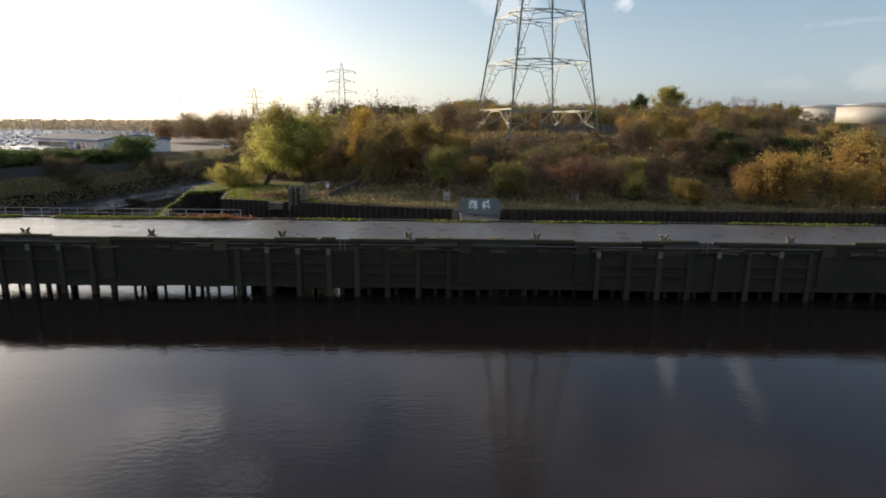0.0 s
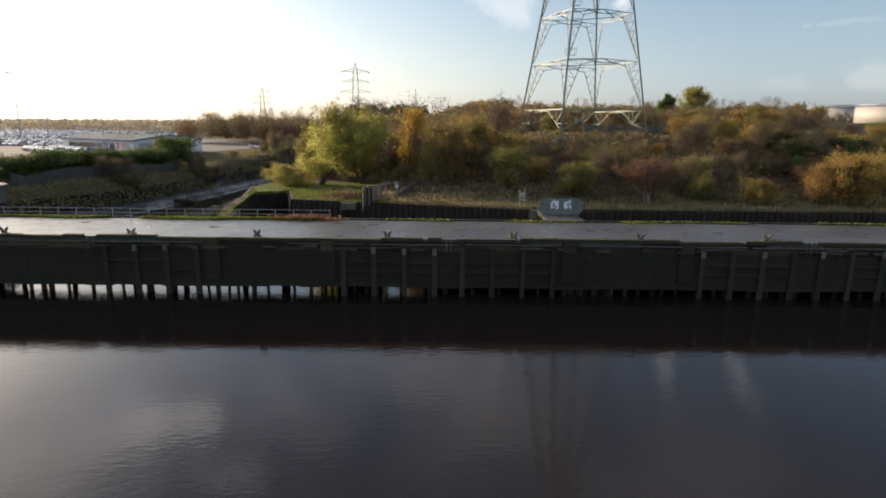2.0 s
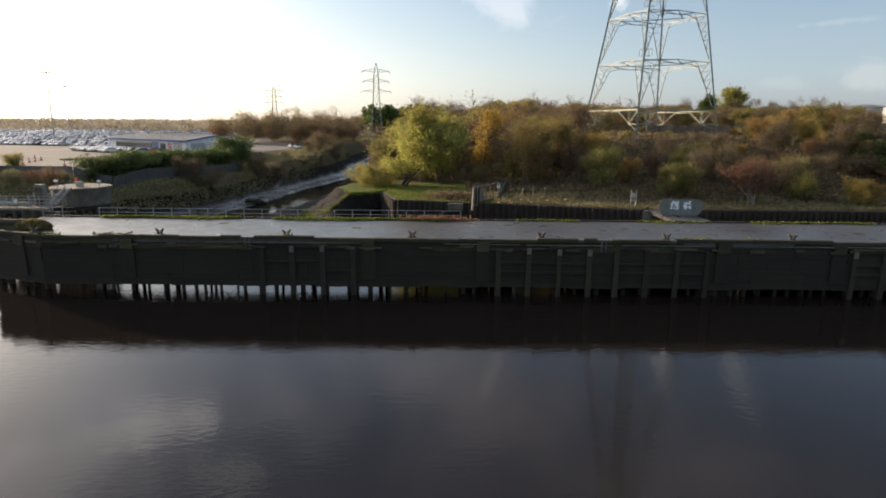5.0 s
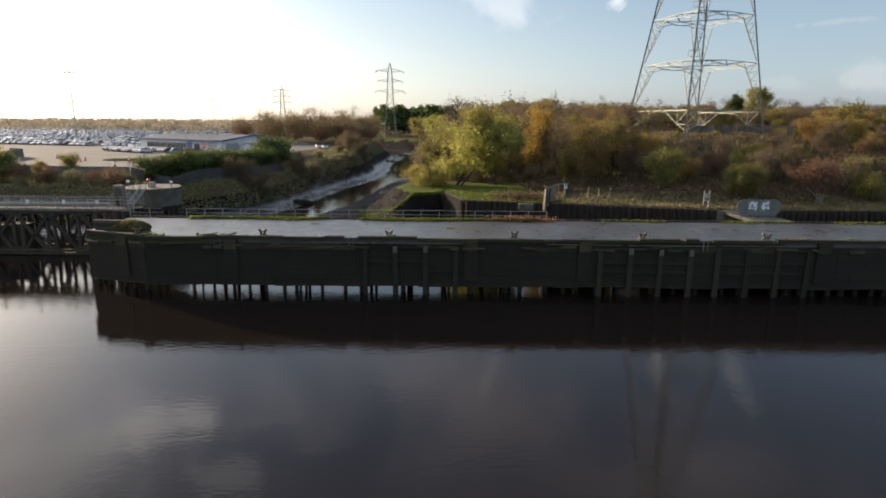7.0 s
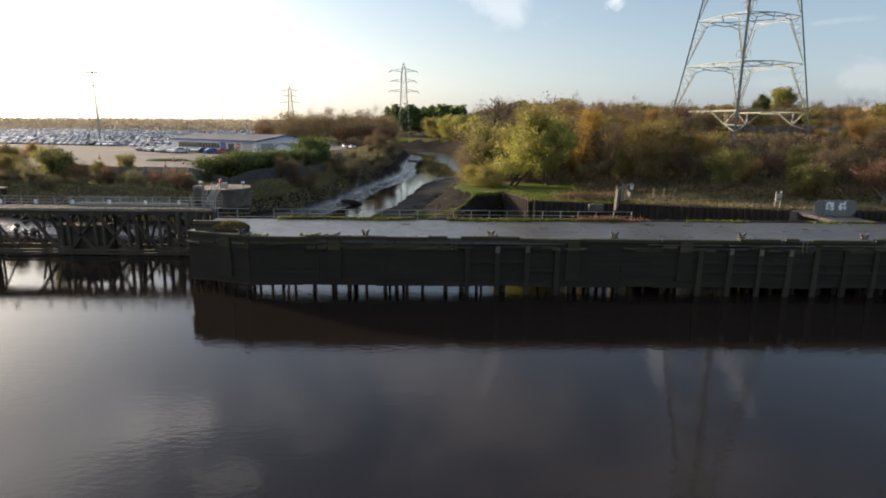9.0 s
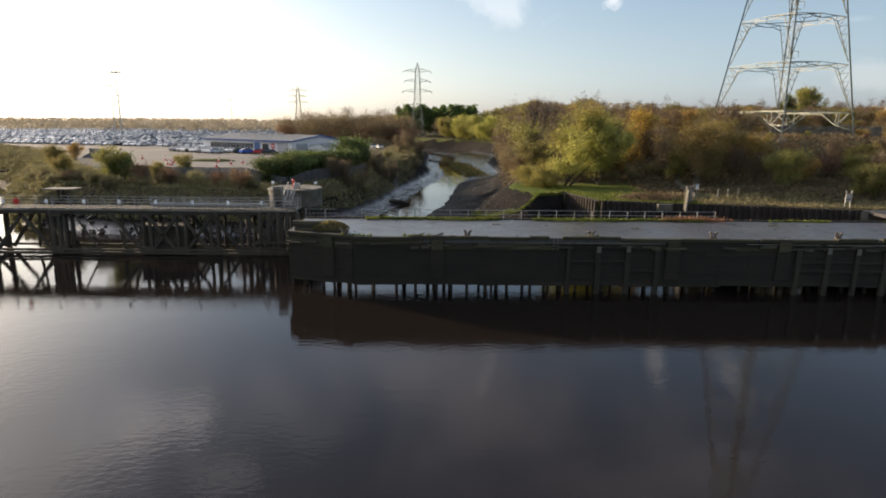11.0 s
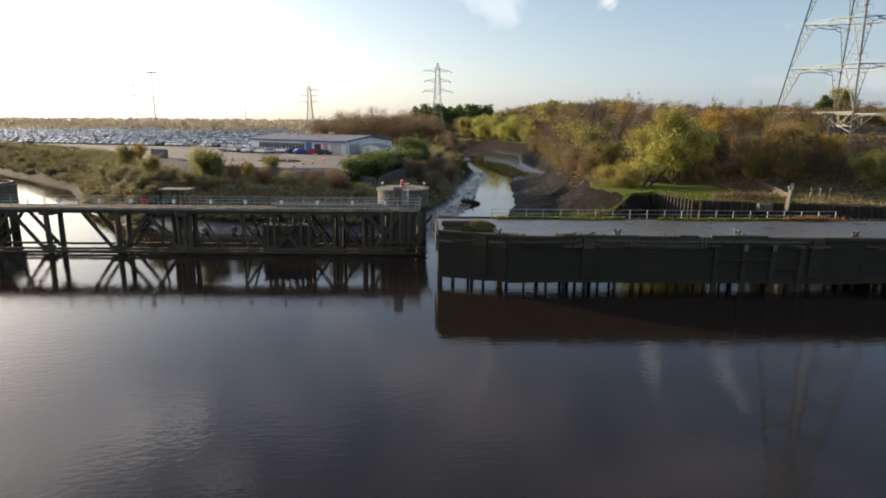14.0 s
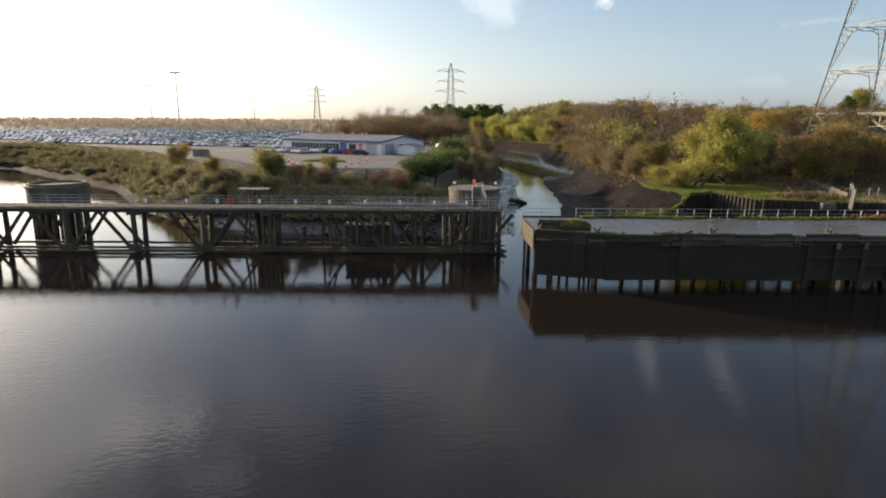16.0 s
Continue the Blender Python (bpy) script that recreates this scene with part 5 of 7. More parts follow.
    for zz, w in ((84, 11), (94, 13), (104, 10)):
        d = Vector((math.cos(ang[0] + radians(45)), math.sin(ang[0] + radians(45)), 0))
        for s in (-1, 1):
            g = Geo()
            tip = Vector((cx, cy, zz)) + d * s * w
            for q in ring(zz):
                g.beam(q, tip, 0.14)
            g.beam(Vector((cx, cy, zz + 2.5)), tip, 0.14)
            part("crossarm", g, M["lattice"], t)
    return t


crossing_tower(20.85, 129.1, 13.0)


def line_tower(cx, cy, z0, top, yaw, k=1.0, bar=0.16):
    t = thing("transmission_tower", "grey lattice pylon with three pairs of crossarms", "pylon", "line pylons")
    H = top - z0
    c, s = math.cos(yaw), math.sin(yaw)
    ring = lambda z, q: [Vector((cx + q * (a * c - b * s), cy + q * (a * s + b * c), z)) for a, b in ((-1, -1), (1, -1), (1, 1), (-1, 1))]
    lv = [(0, 4.1), (0.16, 3.4), (0.30, 2.8), (0.42, 2.35), (0.52, 2.0), (0.60, 1.8), (0.69, 1.65), (0.78, 1.5), (0.87, 1.3), (0.94, 0.8), (1.0, 0.12)]
    R = [ring(z0 + H * a, q * k) for a, q in lv]
    for i in range(4):
        g = Members()
        for A, B in zip(R[:-1], R[1:]):
            g.beam(A[i], B[i], (bar + 0.04) * k)
        g.build("leg", t)
        g = Members()
        for A, B in zip(R[:-1], R[1:]):
            lattice_side(g, A, B, i, (i + 1) % 4, bar * 0.47 * k)
        g.build("face_bracing", t)
    for a, w in ((0.62, 8.6), (0.755, 7.4), (0.885, 7.9)):
        for sg in (-1, 1):
            g = Geo()
            tip = Vector((cx + sg * w * k * c, cy + sg * w * k * s, z0 + H * a + 0.6))
            q = np.interp(a, [l[0] for l in lv], [l[1] for l in lv]) * k
            for zz in (0.0, 1.9 * k):
                for b in (-1, 1):
                    g.beam((cx + sg * q * c - b * q * s, cy + sg * q * s + b * q * c, z0 + H * a + zz), tip, bar * k)
            arm = part("crossarm", g, M["lattice"], t)
            part("insulator", Geo().rod(tip, tip + Vector((sg * 1.2 * c, sg * 1.2 * s - 1.6, -1.2)), 0.22 * k, 0.18 * k, 6), M["rust"], arm)
    return t


line_tower(-64.2, 384.3, 6.5, 53.3, radians(12), 1.0)
line_tower(-191.0, 602.0, 8.0, 51.5, radians(20), 1.05, 0.27)

# tall floodlight masts over the storage yard
for i, (mx, my, mz) in enumerate(((-178.3, 241.6, 34.7), (-237.0, 345.0, 35.3), (-316, 500, 36.2), (-230.0, 520.0, 34.0), (-420.0, 560.0, 36.0))):
    t = thing("floodlight_mast", "tall slender grey floodlight mast with a ring of lamps", "floodlight", "yard floodlights")
    part("pole", Geo().rod((mx, my, 7.3), (mx, my, mz), 0.34, 0.16, 8), M["galv"], t)
    part("head_frame", Geo().box((mx, my, mz), (4.2, 0.5, 0.25)), M["galv"], t)
    for k in range(6):
        part("floodlight", Geo().box((mx - 1.9 + 0.76 * k, my - 0.3, mz - 0.25), (0.55, 0.5, 0.42), chamfer=0.05), M["galv"], t)

# ---- yard building ----
BU, BV = Vector((0.845, -0.534, 0)), Vector((0.534, 0.845, 0))      # along the long front, and back along the gable
BO, BL, BW, BH, BR = Vector((-122.3, 181.9, PARK_Z)), 37.2, 21.0, 3.55, 1.4


def on_front(a, out, z):
    return BO + BU * a - BV * out + Vector((0, 0, z))


bang = math.atan2(BU.y, BU.x)
yard = thing("yard_building", "low white industrial office building with a grey roof and blue trim", "building")
g = Geo()
c4 = [BO, BO + BU * BL, BO + BU * BL + BV * BW, BO + BV * BW]
hz = Vector((0, 0, BH))
rz = Vector((0, 0, BH + BR))
g.add([*c4, *[p + hz for p in c4]], [(0, 1, 5, 4), (1, 2, 6, 5), (2, 3, 7, 6), (3, 0, 4, 7)])
e1, e2 = BO + BV * BW / 2, BO + BU * BL + BV * BW / 2
g.add([c4[1] + hz, c4[2] + hz, e2 + rz], [(0, 1, 2)])
g.add([c4[3] + hz, c4[0] + hz, e1 + rz], [(0, 1, 2)])
part("wall", g, M["white"], yard)
for sgn, a, b in ((0, c4[0], c4[1]), (1, c4[3], c4[2])):
    o = BV * (-0.5 if sgn == 0 else 0.5)
    q = [a + hz + o - BU * 0.4, b + hz + o + BU * 0.4, e2 + rz + BU * 0.4, e1 + rz - BU * 0.4]
    th = Vector((0, 0, 0.14))
    g = Geo()
    g.add([p - Vector((0, 0, 0.06)) for p in q] + [p + th for p in q], [(4, 5, 6, 7), (3, 2, 1, 0), (0, 1, 5, 4), (1, 2, 6, 5), (2, 3, 7, 6), (3, 0, 4, 7)])
    roof = part("roof", g, M["roof"], yard)
    g = Geo()
    for k in range(1, 22):
        s = k / 22
        g.beam(q[0].lerp(q[1], s) + th, q[3].lerp(q[2], s) + th, 0.08, 0.10)
    part("roof_rib", g, M["roof"], roof)
g = Geo()
g.beam(on_front(-0.4, 0.52, BH - 0.12), on_front(BL + 0.4, 0.52, BH - 0.12), 0.10, 0.42)
for a, b in ((c4[1] + hz, e2 + rz), (e2 + rz, c4[2] + hz)):
    g.beam(a + BU * 0.42, b + BU * 0.42, 0.10, 0.36)
part("fascia", g, M["blue"], yard, "blue painted eaves trim")


def panel(name, a, w, z, h, mat, parent=yard, out=0.05, label=""):
    p = on_front(a + w / 2, out, z + h / 2)
    return part(name, Geo().box((0, 0, 0), (w, 0.10, h)), mat, parent, label, at=Matrix.Translation(p) @ Matrix.Rotation(bang, 4, "Z"))


wn_frame = panel("window", 3.4, 18.8, 1.15, 1.6, M["signwhite"])
for k in range(15):
    part("pane", Geo().box((-8.75 + 1.25 * k, -0.045, 0.0), (1.14, 0.06, 1.44)), M["glass"], wn_frame)
panel("door", 22.5, 2.3, 0.05, 2.9, M["blue"], label="bright blue door panel")
panel("door", 25.8, 2.4, 0.05, 2.6, M["glass"], label="dark glazed entrance")
panel("shutter", 31.8, 3.8, 0.05, 2.9, M["shutter"])
rd = part("roundel", Geo().rings([(0.75, -0.04), (0.75, 0.04)], 24), M["red"], yard, "round red sign disc", at=Matrix.Translation(on_front(30.0, 0.10, 2.1)) @ Matrix.Rotation(bang, 4, "Z") @ Matrix.Rotation(radians(90), 4, "X"))
part("roundel_bar", Geo().box((0, 0, 0.055), (1.05, 0.26, 0.03)), M["signwhite"], rd)


def gable_panel(name, a, w, z, h, mat, label=""):
    p = BO + BU * (BL + 0.05) + BV * (a + w / 2) + Vector((0, 0, z + h / 2))
    return part(name, Geo().box((0, 0, 0), (w, 0.10, h)), mat, yard, label, at=Matrix.Translation(p) @ Matrix.Rotation(bang + radians(90), 4, "Z"))


gable_panel("shutter", 1.6, 4.2, 0.05, 2.8, M["shutter"])
gw = gable_panel("window", 8.0, 7.4, 1.1, 1.6, M["signwhite"])
for k in range(5):
    part("pane", Geo().box((-2.9 + 1.45 * k, -0.045, 0), (1.32, 0.06, 1.42)), M["glass"], gw)
for k in range(7):
    p = BO + BU * (8 + 3 * k) + BV * (BW / 2 - 3 + (k % 3)) + Vector((0, 0, BH + BR - 0.2))
    part("roof_vent", Geo().rings([(0.22, 0), (0.22, 0.7), (0.34, 0.72), (0.1, 1.0)], 10), M["galv"], yard, at=Matrix.Translation(p))
shed = thing("lean_to_shed", "small white pitched shed beside the yard building", "shed", at=Matrix.Translation(BO + BU * (BL + 5.0) + BV * 7.0) @ Matrix.Rotation(bang, 4, "Z"))
g = Geo()
g.add([(-3, -2.5, 0), (3, -2.5, 0), (3, 2.5, 0), (-3, 2.5, 0), (-3, -2.5, 2.2), (3, -2.5, 2.2), (3, 2.5, 2.2), (-3, 2.5, 2.2), (0, -2.5, 3.0), (0, 2.5, 3.0)], [(0, 1, 5, 8, 4), (1, 2, 6, 5), (2, 3, 7, 9, 6), (3, 0, 4, 7)])
part("wall", g, M["white"], shed)
g = Geo()
for s in (-1, 1):
    g.beam((0, -2.7, 3.04), (0, 2.7, 3.04), 0.1)
    g.add([(s * 3.2, -2.7, 2.15), (0, -2.7, 3.02), (0, 2.7, 3.02), (s * 3.2, 2.7, 2.15), (s * 3.2, -2.7, 2.23), (0, -2.7, 3.10), (0, 2.7, 3.10), (s * 3.2, 2.7, 2.23)], [(0, 1, 2, 3), (7, 6, 5, 4), (0, 4, 5, 1), (3, 2, 6, 7), (0, 3, 7, 4)])
part("roof", g, M["roof"], shed)

# ---- vehicles ----
r = random.Random(21)
CAR_PAINT = [surface("car_paint_" + n, tuple(v * 0.94 for v in c), c, 0.5, 0.25, 0.0, 6.0, metal=0.3, rough_vary=0.05, vary=0.05) for n, c in (
    ("white", (0.78, 0.78, 0.77)), ("silver", (0.45, 0.46, 0.48)), ("black", (0.02, 0.02, 0.022)), ("grey", (0.16, 0.17, 0.18)), ("blue", (0.03, 0.10, 0.42)), ("red", (0.45, 0.02, 0.02)))]
BODY = [(2.05, 0.32), (2.15, 0.62), (1.35, 0.88), (0.62, 1.38), (-1.05, 1.44), (-1.75, 0.98), (-2.12, 0.86), (-2.10, 0.34)]


def car_body(w=0.86):
    g = Geo()
    k = len(BODY)
    ins = [0.0, 0.0, 0.03, 0.17, 0.17, 0.06, 0.0, 0.0]
    pts = [(a, -w + i, b) for (a, b), i in zip(BODY, ins)] + [(a, w - i, b) for (a, b), i in zip(BODY, ins)]
    return g.add(pts, [tuple(range(k)), tuple(range(2 * k - 1, k - 1, -1))] + [(i, k + i, k + (i + 1) % k, (i + 1) % k) for i in range(k)])


def car_glass(w=0.86):
    g = Geo()
    g.add([(1.30, -0.70, 0.93), (1.30, 0.70, 0.93), (0.68, 0.62, 1.36), (0.68, -0.62, 1.36)], [(0, 1, 2, 3)])
    g.add([(-1.12, 0.60, 1.43), (-1.12, -0.60, 1.43), (-1.72, -0.68, 1.02), (-1.72, 0.68, 1.02)], [(3, 2, 1, 0)])
    for s in (-1, 1):
        g.add([(1.15, s * (w - 0.045), 0.93), (0.60, s * (w - 0.155), 1.32), (-1.02, s * (w - 0.155), 1.37), (-1.62, s * (w - 0.065), 1.00)], [(0, 1, 2, 3) if s < 0 else (3, 2, 1, 0)])
    for f in range(len(g.v)):
        x_, y_, z_ = g.v[f]
        g.v[f] = (x_ * 1.004, y_ * 1.02, z_ * 1.006 + 0.008)
    return g


wheel_me = Geo().rod((0, -0.10, 0), (0, 0.10, 0), 0.31, n=12).mesh("wheel", M["rubber"])
glass_me = car_glass().mesh("window", M["glass"])
body_me = [car_body().mesh("body", p) for p in CAR_PAINT]
protos = []
for k, names in enumerate(("white", "silver", "black", "dark grey", "blue", "red")):
    c = thing("car", f"{names} hatchback car parked in the yard", "car", "parked cars", at=pose(-200 - 4 * k, 260, PARK_Z + 0.05))
    part("body", body_me[k], None, c)
    part("window", glass_me, None, c)
    for a in (-1.32, 1.32):
        for s in (-0.76, 0.76):
            part("wheel", wheel_me, None, c, at=pose(a, s, 0.31))
    protos.append(c)
placed = set()


def put_car(k, x_, y_, yaw, z_=None):
    m = pose(x_, y_, (PARK_Z + 0.05 if z_ is None else z_), 0, 0, yaw)
    if k in placed:
        return copy_thing(protos[k], m)
    placed.add(k)
    protos[k].matrix_basis = m
    return protos[k]


ba = math.degrees(bang)
for k, along, outw, yaw in ((2, 22.0, 4.4, 60), (4, 25.0, 4.6, 75), (5, 29.6, 3.8, 20), (2, 33.2, 4.0, 15)):
    p = on_front(along, outw, 0)
    put_car(k, p.x, p.y, ba + yaw)
for row_ in range(2):
    for k in range(12):
        p = on_front(1.5 + 1.0 * k * 1.9 - row_ * 2, 3.2 + 5.6 * row_, 0)
        if k > 9:
            continue
        put_car(r.choice((0, 0, 1, 1, 2, 3)), p.x, p.y, ba + 90 + r.uniform(-2, 2))
# the long storage rows: the nearest as single cars, the rest joined
RU = Vector((0.966, -0.259, 0))
RV = Vector((0.259, 0.966, 0))
RO = Vector((-150, 205, 0))
slots = []
for a in range(-95, 22):
    for b in range(0, 78):
        if b % 3 == 2 or (a % 29) in (0, 1):
            continue
        p = RO + RU * (a * 2.75) + RV * (b * 5.4)
        if p.x > -128 - (p.y - 200) * 0.15 or p.x < -560 or p.y < 186 + max(0, (-p.x - 170)) * 0.75 or p.y > 640:
            continue
        if r.random() < 0.05:
            continue
        slots.append((p.length, p.x + r.uniform(-0.12, 0.12), p.y + r.uniform(-0.3, 0.3)))
slots.sort()
ra = math.degrees(math.atan2(RV.y, RV.x))
for d, x_, y_ in slots[:240]:
    put_car(r.choice((0, 0, 0, 0, 0, 1, 1, 1, 3, 2)), x_, y_, ra + r.choice((0, 180)), PARK_Z + 0.06 + 0.35 * (y_ > 250))
gb, gg = Geo(), Geo()
cb, cg = car_body(), car_glass()
for d, x_, y_ in slots[240:]:
    m = pose(x_, y_, PARK_Z + 0.15 + 0.35 * (y_ > 250), 0, 0, ra + r.choice((0, 180)))
    gb.add([m @ Vector(v) for v in cb.v], cb.f)
    gg.add([m @ Vector(v) for v in cg.v], cg.f)
rows_ = thing("parked_cars", "long dense rows of new cars stored in the open yard", "cars", kind="stuff")
part("bodies", gb, M["cars"], rows_)
part("windows", gg, M["glass"], rows_)
van = put_car(0, -71.5, 205.0, 110, float(ground_height(-71.5, 205.0)))
put_car(1, -74.5, 209.0, 115, float(ground_height(-74.5, 209.0)))

# traffic cones
cone = thing("traffic_cone", "red and white traffic cone on the tarmac", "traffic cone", "traffic cones", at=pose(-108.68, 131.1, PARK_Z + 0.04))
part("cone", Geo().rings([(0.24, 0.05), (0.05, 1.0)], 10), M["red"], cone)
part("band", Geo().rings([(0.175, 0.42), (0.125, 0.66)], 10), M["signwhite"], cone)
part("foot", Geo().box((0, 0, 0.03), (0.55, 0.55, 0.06)), M["red"], cone)
for cx_, cy_ in ((-105.7, 121.2), (-94.2, 116.4), (-94.1, 124.1), (-92.9, 127.7), (-92.2, 137.0), (-118.9, 137.6), (-107.2, 127.0), (-106.4, 124.2), (-104.0, 118.9), (-112.0, 134.0), (-99.0, 130.5)):
    copy_thing(cone, pose(cx_, cy_, PARK_Z + 0.04))
bund = thing("grass_bund", "low straw-coloured earth mound on the yard", "mound", at=pose(-101.5, 133.5, PARK_Z))
part("mound", Geo().rings([(3.4, 0.0), (3.0, 0.35), (2.0, 0.55), (0.6, 0.62)], 18), M["grass"], bund, at=Matrix.Diagonal((1.5, 0.5, 1, 1)), smooth=True)


# ---- fences and posts on shore ----
def palisade(name, label, pts, h, mat, step=0.30):
    f = thing(name, label, "fence")
    g = Geo()
    for a, b in zip(pts[:-1], pts[1:]):
        a, b = Vector(a), Vector(b)
        L = (b - a).length
        for k in range(int(L / step)):
            p = a.lerp(b, k * step / L)
            zz = float(ground_height(p.x, p.y))
            g.box((p.x, p.y, zz + h / 2 - 0.1), (0.17, 0.17, h + 0.2), math.atan2(b.y - a.y, b.x - a.x))
        for k in range(int(L / 2.75) + 1):
            p = a.lerp(b, min(1, k * 2.75 / L))
            part("post", Geo().box((p.x, p.y, float(ground_height(p.x, p.y)) + h / 2), (0.10, 0.10, h)), mat, f)
        for zq in (0.3, h - 0.35):
            for k in range(int(L / 5)):
                p, q = a.lerp(b, k * 5 / L), a.lerp(b, min(1, (k + 1) * 5 / L))
                g.beam((p.x, p.y, float(ground_height(p.x, p.y)) + zq), (q.x, q.y, float(ground_height(q.x, q.y)) + zq), 0.06)
    part("infill", g, mat, f)
    return f


palisade("palisade_fence", "pale grey steel palisade fence above the creek", [(-76.4, 101.0), (-74.2, 108.0), (-71.4, 117.0), (-69.4, 127.0), (-68.0, 138.0)], 2.0, M["fence"])
palisade("palisade_fence", "pale grey steel palisade fence at the yard edge", [(-135.5, 146.0), (-130.0, 142.5), (-121, 118), (-108, 106.5), (-97, 103.5), (-84, 103.0), (-76.6, 101.2)], 2.0, M["fence"])
hill_fence = thing("board_fence", "weathered grey vertical board fence across the hilltop", "fence")
for k in range(96):
    a = k / 95
    x_, y_ = 23.5 + 22.5 * a, 136.5 - 3.5 * a
    part("board", Geo().box((x_, y_, 15.35 + 0.12 * math.sin(k * 1.7)), (0.20, 0.05, 2.0), chamfer=0.01), M["greywood"], hill_fence)
for k in range(10):
    a = k / 9
    zg = float(ground_height(23.5 + 22.5 * a, 136.7 - 3.5 * a))
    part("post", Geo().box((23.5 + 22.5 * a, 136.7 - 3.5 * a, (zg + 16.4) / 2 - 0.1), (0.14, 0.14, 16.4 - zg + 0.2)), M["greywood"], hill_fence)
sign = thing("notice_board", "white notice board on twin posts by the river wall", "sign", at=pose(2.77, 80.2, LAND_Z))
for s in (-0.34, 0.34):
    part("post", Geo().box((s, 0, 1.2), (0.08, 0.08, 2.5)), M["galv"], sign)
bd = part("board", Geo().box((0, -0.07, 1.55), (0.80, 0.05, 1.05), chamfer=0.01), M["cream"], sign)
part("print_block", Geo().box((0, -0.10, 1.35), (0.56, 0.012, 0.28)), M["gate"], bd)
block = tagged(part("concrete_block", Geo().box((-20.3, 83.55, 5.05), (2.0, 0.7, 1.0), chamfer=0.06), M["drum"]), "pale concrete block let into the river wall", "concrete block")
fen = thing("post_fence", "old open fence frame with a tall pale end slab", "fence")
fa, fb = Vector((-18.1, 82.0, 0)), Vector((-14.1, 87.9, 0))
ang = math.degrees(math.atan2(fb.y - fa.y, fb.x - fa.x))
part("end_slab", Geo().box((0, 0, 1.3), (0.20, 0.62, 3.0), chamfer=0.04), M["drum"], fen, at=pose(fa.x, fa.y, 4.95, 3, 2, 10))
part("cap", Geo().box((0, 0, 0.2), (0.18, 0.22, 0.5), chamfer=0.03), M["concrete"], fen, at=pose(fa.x + 0.1, fa.y + 0.2, 7.75))
for k, f in enumerate((0.05, 0.16, 0.48, 0.66, 0.99)):
    p = fa.lerp(fb, f)
    part("post", Geo().box((0, 0, 1.25), (0.17, 0.15, 2.65), chamfer=0.02), M["greywood"], fen, at=pose(p.x, p.y, LAND_Z - 0.1, r.uniform(-2, 2), r.uniform(-2, 2), ang))
part("top_rail", Geo().beam((fa.x, fa.y, 7.78), (fb.x, fb.y, 8.0), 0.14, 0.14), M["greywood"], fen)
part("bottom_rail", Geo().beam((fa.x, fa.y, 5.72), (fb.x, fb.y, 5.8), 0.12, 0.16), M["timber"], fen)
for k in range(15):
    f = (k + 0.5) / 30 if k < 8 else 0.30 + (k - 8) * 0.018
    p = fa.lerp(fb, f)
    part("board", Geo().box((0, 0, 1.0), (0.20, 0.04, 1.95)), M["timber"] if k < 8 else M["greywood"], fen, at=pose(p.x, p.y, LAND_Z + 0.1, r.uniform(-2, 2), 0, ang))
sg = part("sign_plate", Geo().box((0, -0.12, 1.55), (0.42, 0.03, 0.75), chamfer=0.01), M["signwhite"], fen, at=pose(fb.x, fb.y, 6.0))
part("print_block", Geo().box((0, -0.14, 1.75), (0.30, 0.012, 0.22)), M["blue"], sg)
low = thing("concrete_wall", "low pale concrete wall running back under the bushes", "wall")
wa, wb = Vector((-14.0, 88.4, 0)), Vector((-11.3, 102.0, 0))
for k in range(6):
    p, q = wa.lerp(wb, k / 6), wa.lerp(wb, (k + 1) / 6)
    zz = 5.3 + 0.14 * k
    part("panel", Geo().box((0, 0, 0), ((q - p).length - 0.03, 0.16, 1.35), chamfer=0.03), M["drum"], low, at=pose((p.x + q.x) / 2, (p.y + q.y) / 2, zz + 0.55 + r.uniform(-0.05, 0.05), r.uniform(-3, 3), 0, math.degrees(math.atan2(q.y - p.y, q.x - p.x))))
for a, b in ((-10.6, 88.6), (-8.9, 88.9), (-7.2, 89.3)):
    t = thing("fence_post", "lone weathered concrete fence post", "post", "lone posts", at=pose(a, b, LAND_Z, r.uniform(-3, 3), r.uniform(-3, 3)))
    part("shaft", Geo().box((0, 0, 0.8), (0.14, 0.14, 1.9), chamfer=0.02), M["concrete"], t)
log = thing("sunken_log", "dark waterlogged tree trunk stranded on the mud", "log", at=pose(-59.6, 120.5, 0.5, 0, 8, 25))
g = Geo()
g.rod((-1.9, 0, 0), (0.6, 0.1, 0.05), 0.42, 0.5, 9)
g.rod((0.6, 0.1, 0.05), (2.2, -0.3, -0.1), 0.5, 0.25, 9)
g.rod((-0.9, 0, 0.2), (-1.5, 0.6, 0.9), 0.16, 0.06, 6)
g.rod((0.3, 0, 0.3), (0.7, -0.5, 1.0), 0.13, 0.05, 6)
part("trunk", g, M["pile"], log)
drift = thing("driftwood_heap", "heap of fallen planks on the inlet bank", "timber heap")
for k in range(16):
    f = k / 15
    a, b = -135.2 + 4.2 * f + r.uniform(-0.8, 0.8), 116 + 8.0 * f + r.uniform(-0.8, 0.8)
    c, d = a + r.uniform(1.5, 3.6), b + r.uniform(0.5, 2.5)
    part("plank", Geo().beam((a, b, float(ground_height(a, b)) + 0.15), (c, d, float(ground_height(c, d)) + 0.35), 0.3, 0.1), M["greywood"], drift)
weir = thing("timber_weir", "broken row of old timber stakes across the mud", "weir")
for k in range(16):
    f = k / 15
    a, b = -57.0 + 10.5 * f, 258 - 20 * f + r.uniform(-0.5, 0.5)
    part("stake", Geo().rod((a, b, -0.5), (a + r.uniform(-0.2, 0.2), b, r.uniform(0.7, 1.3)), 0.22, 0.18, 7), M["pile"], weir)
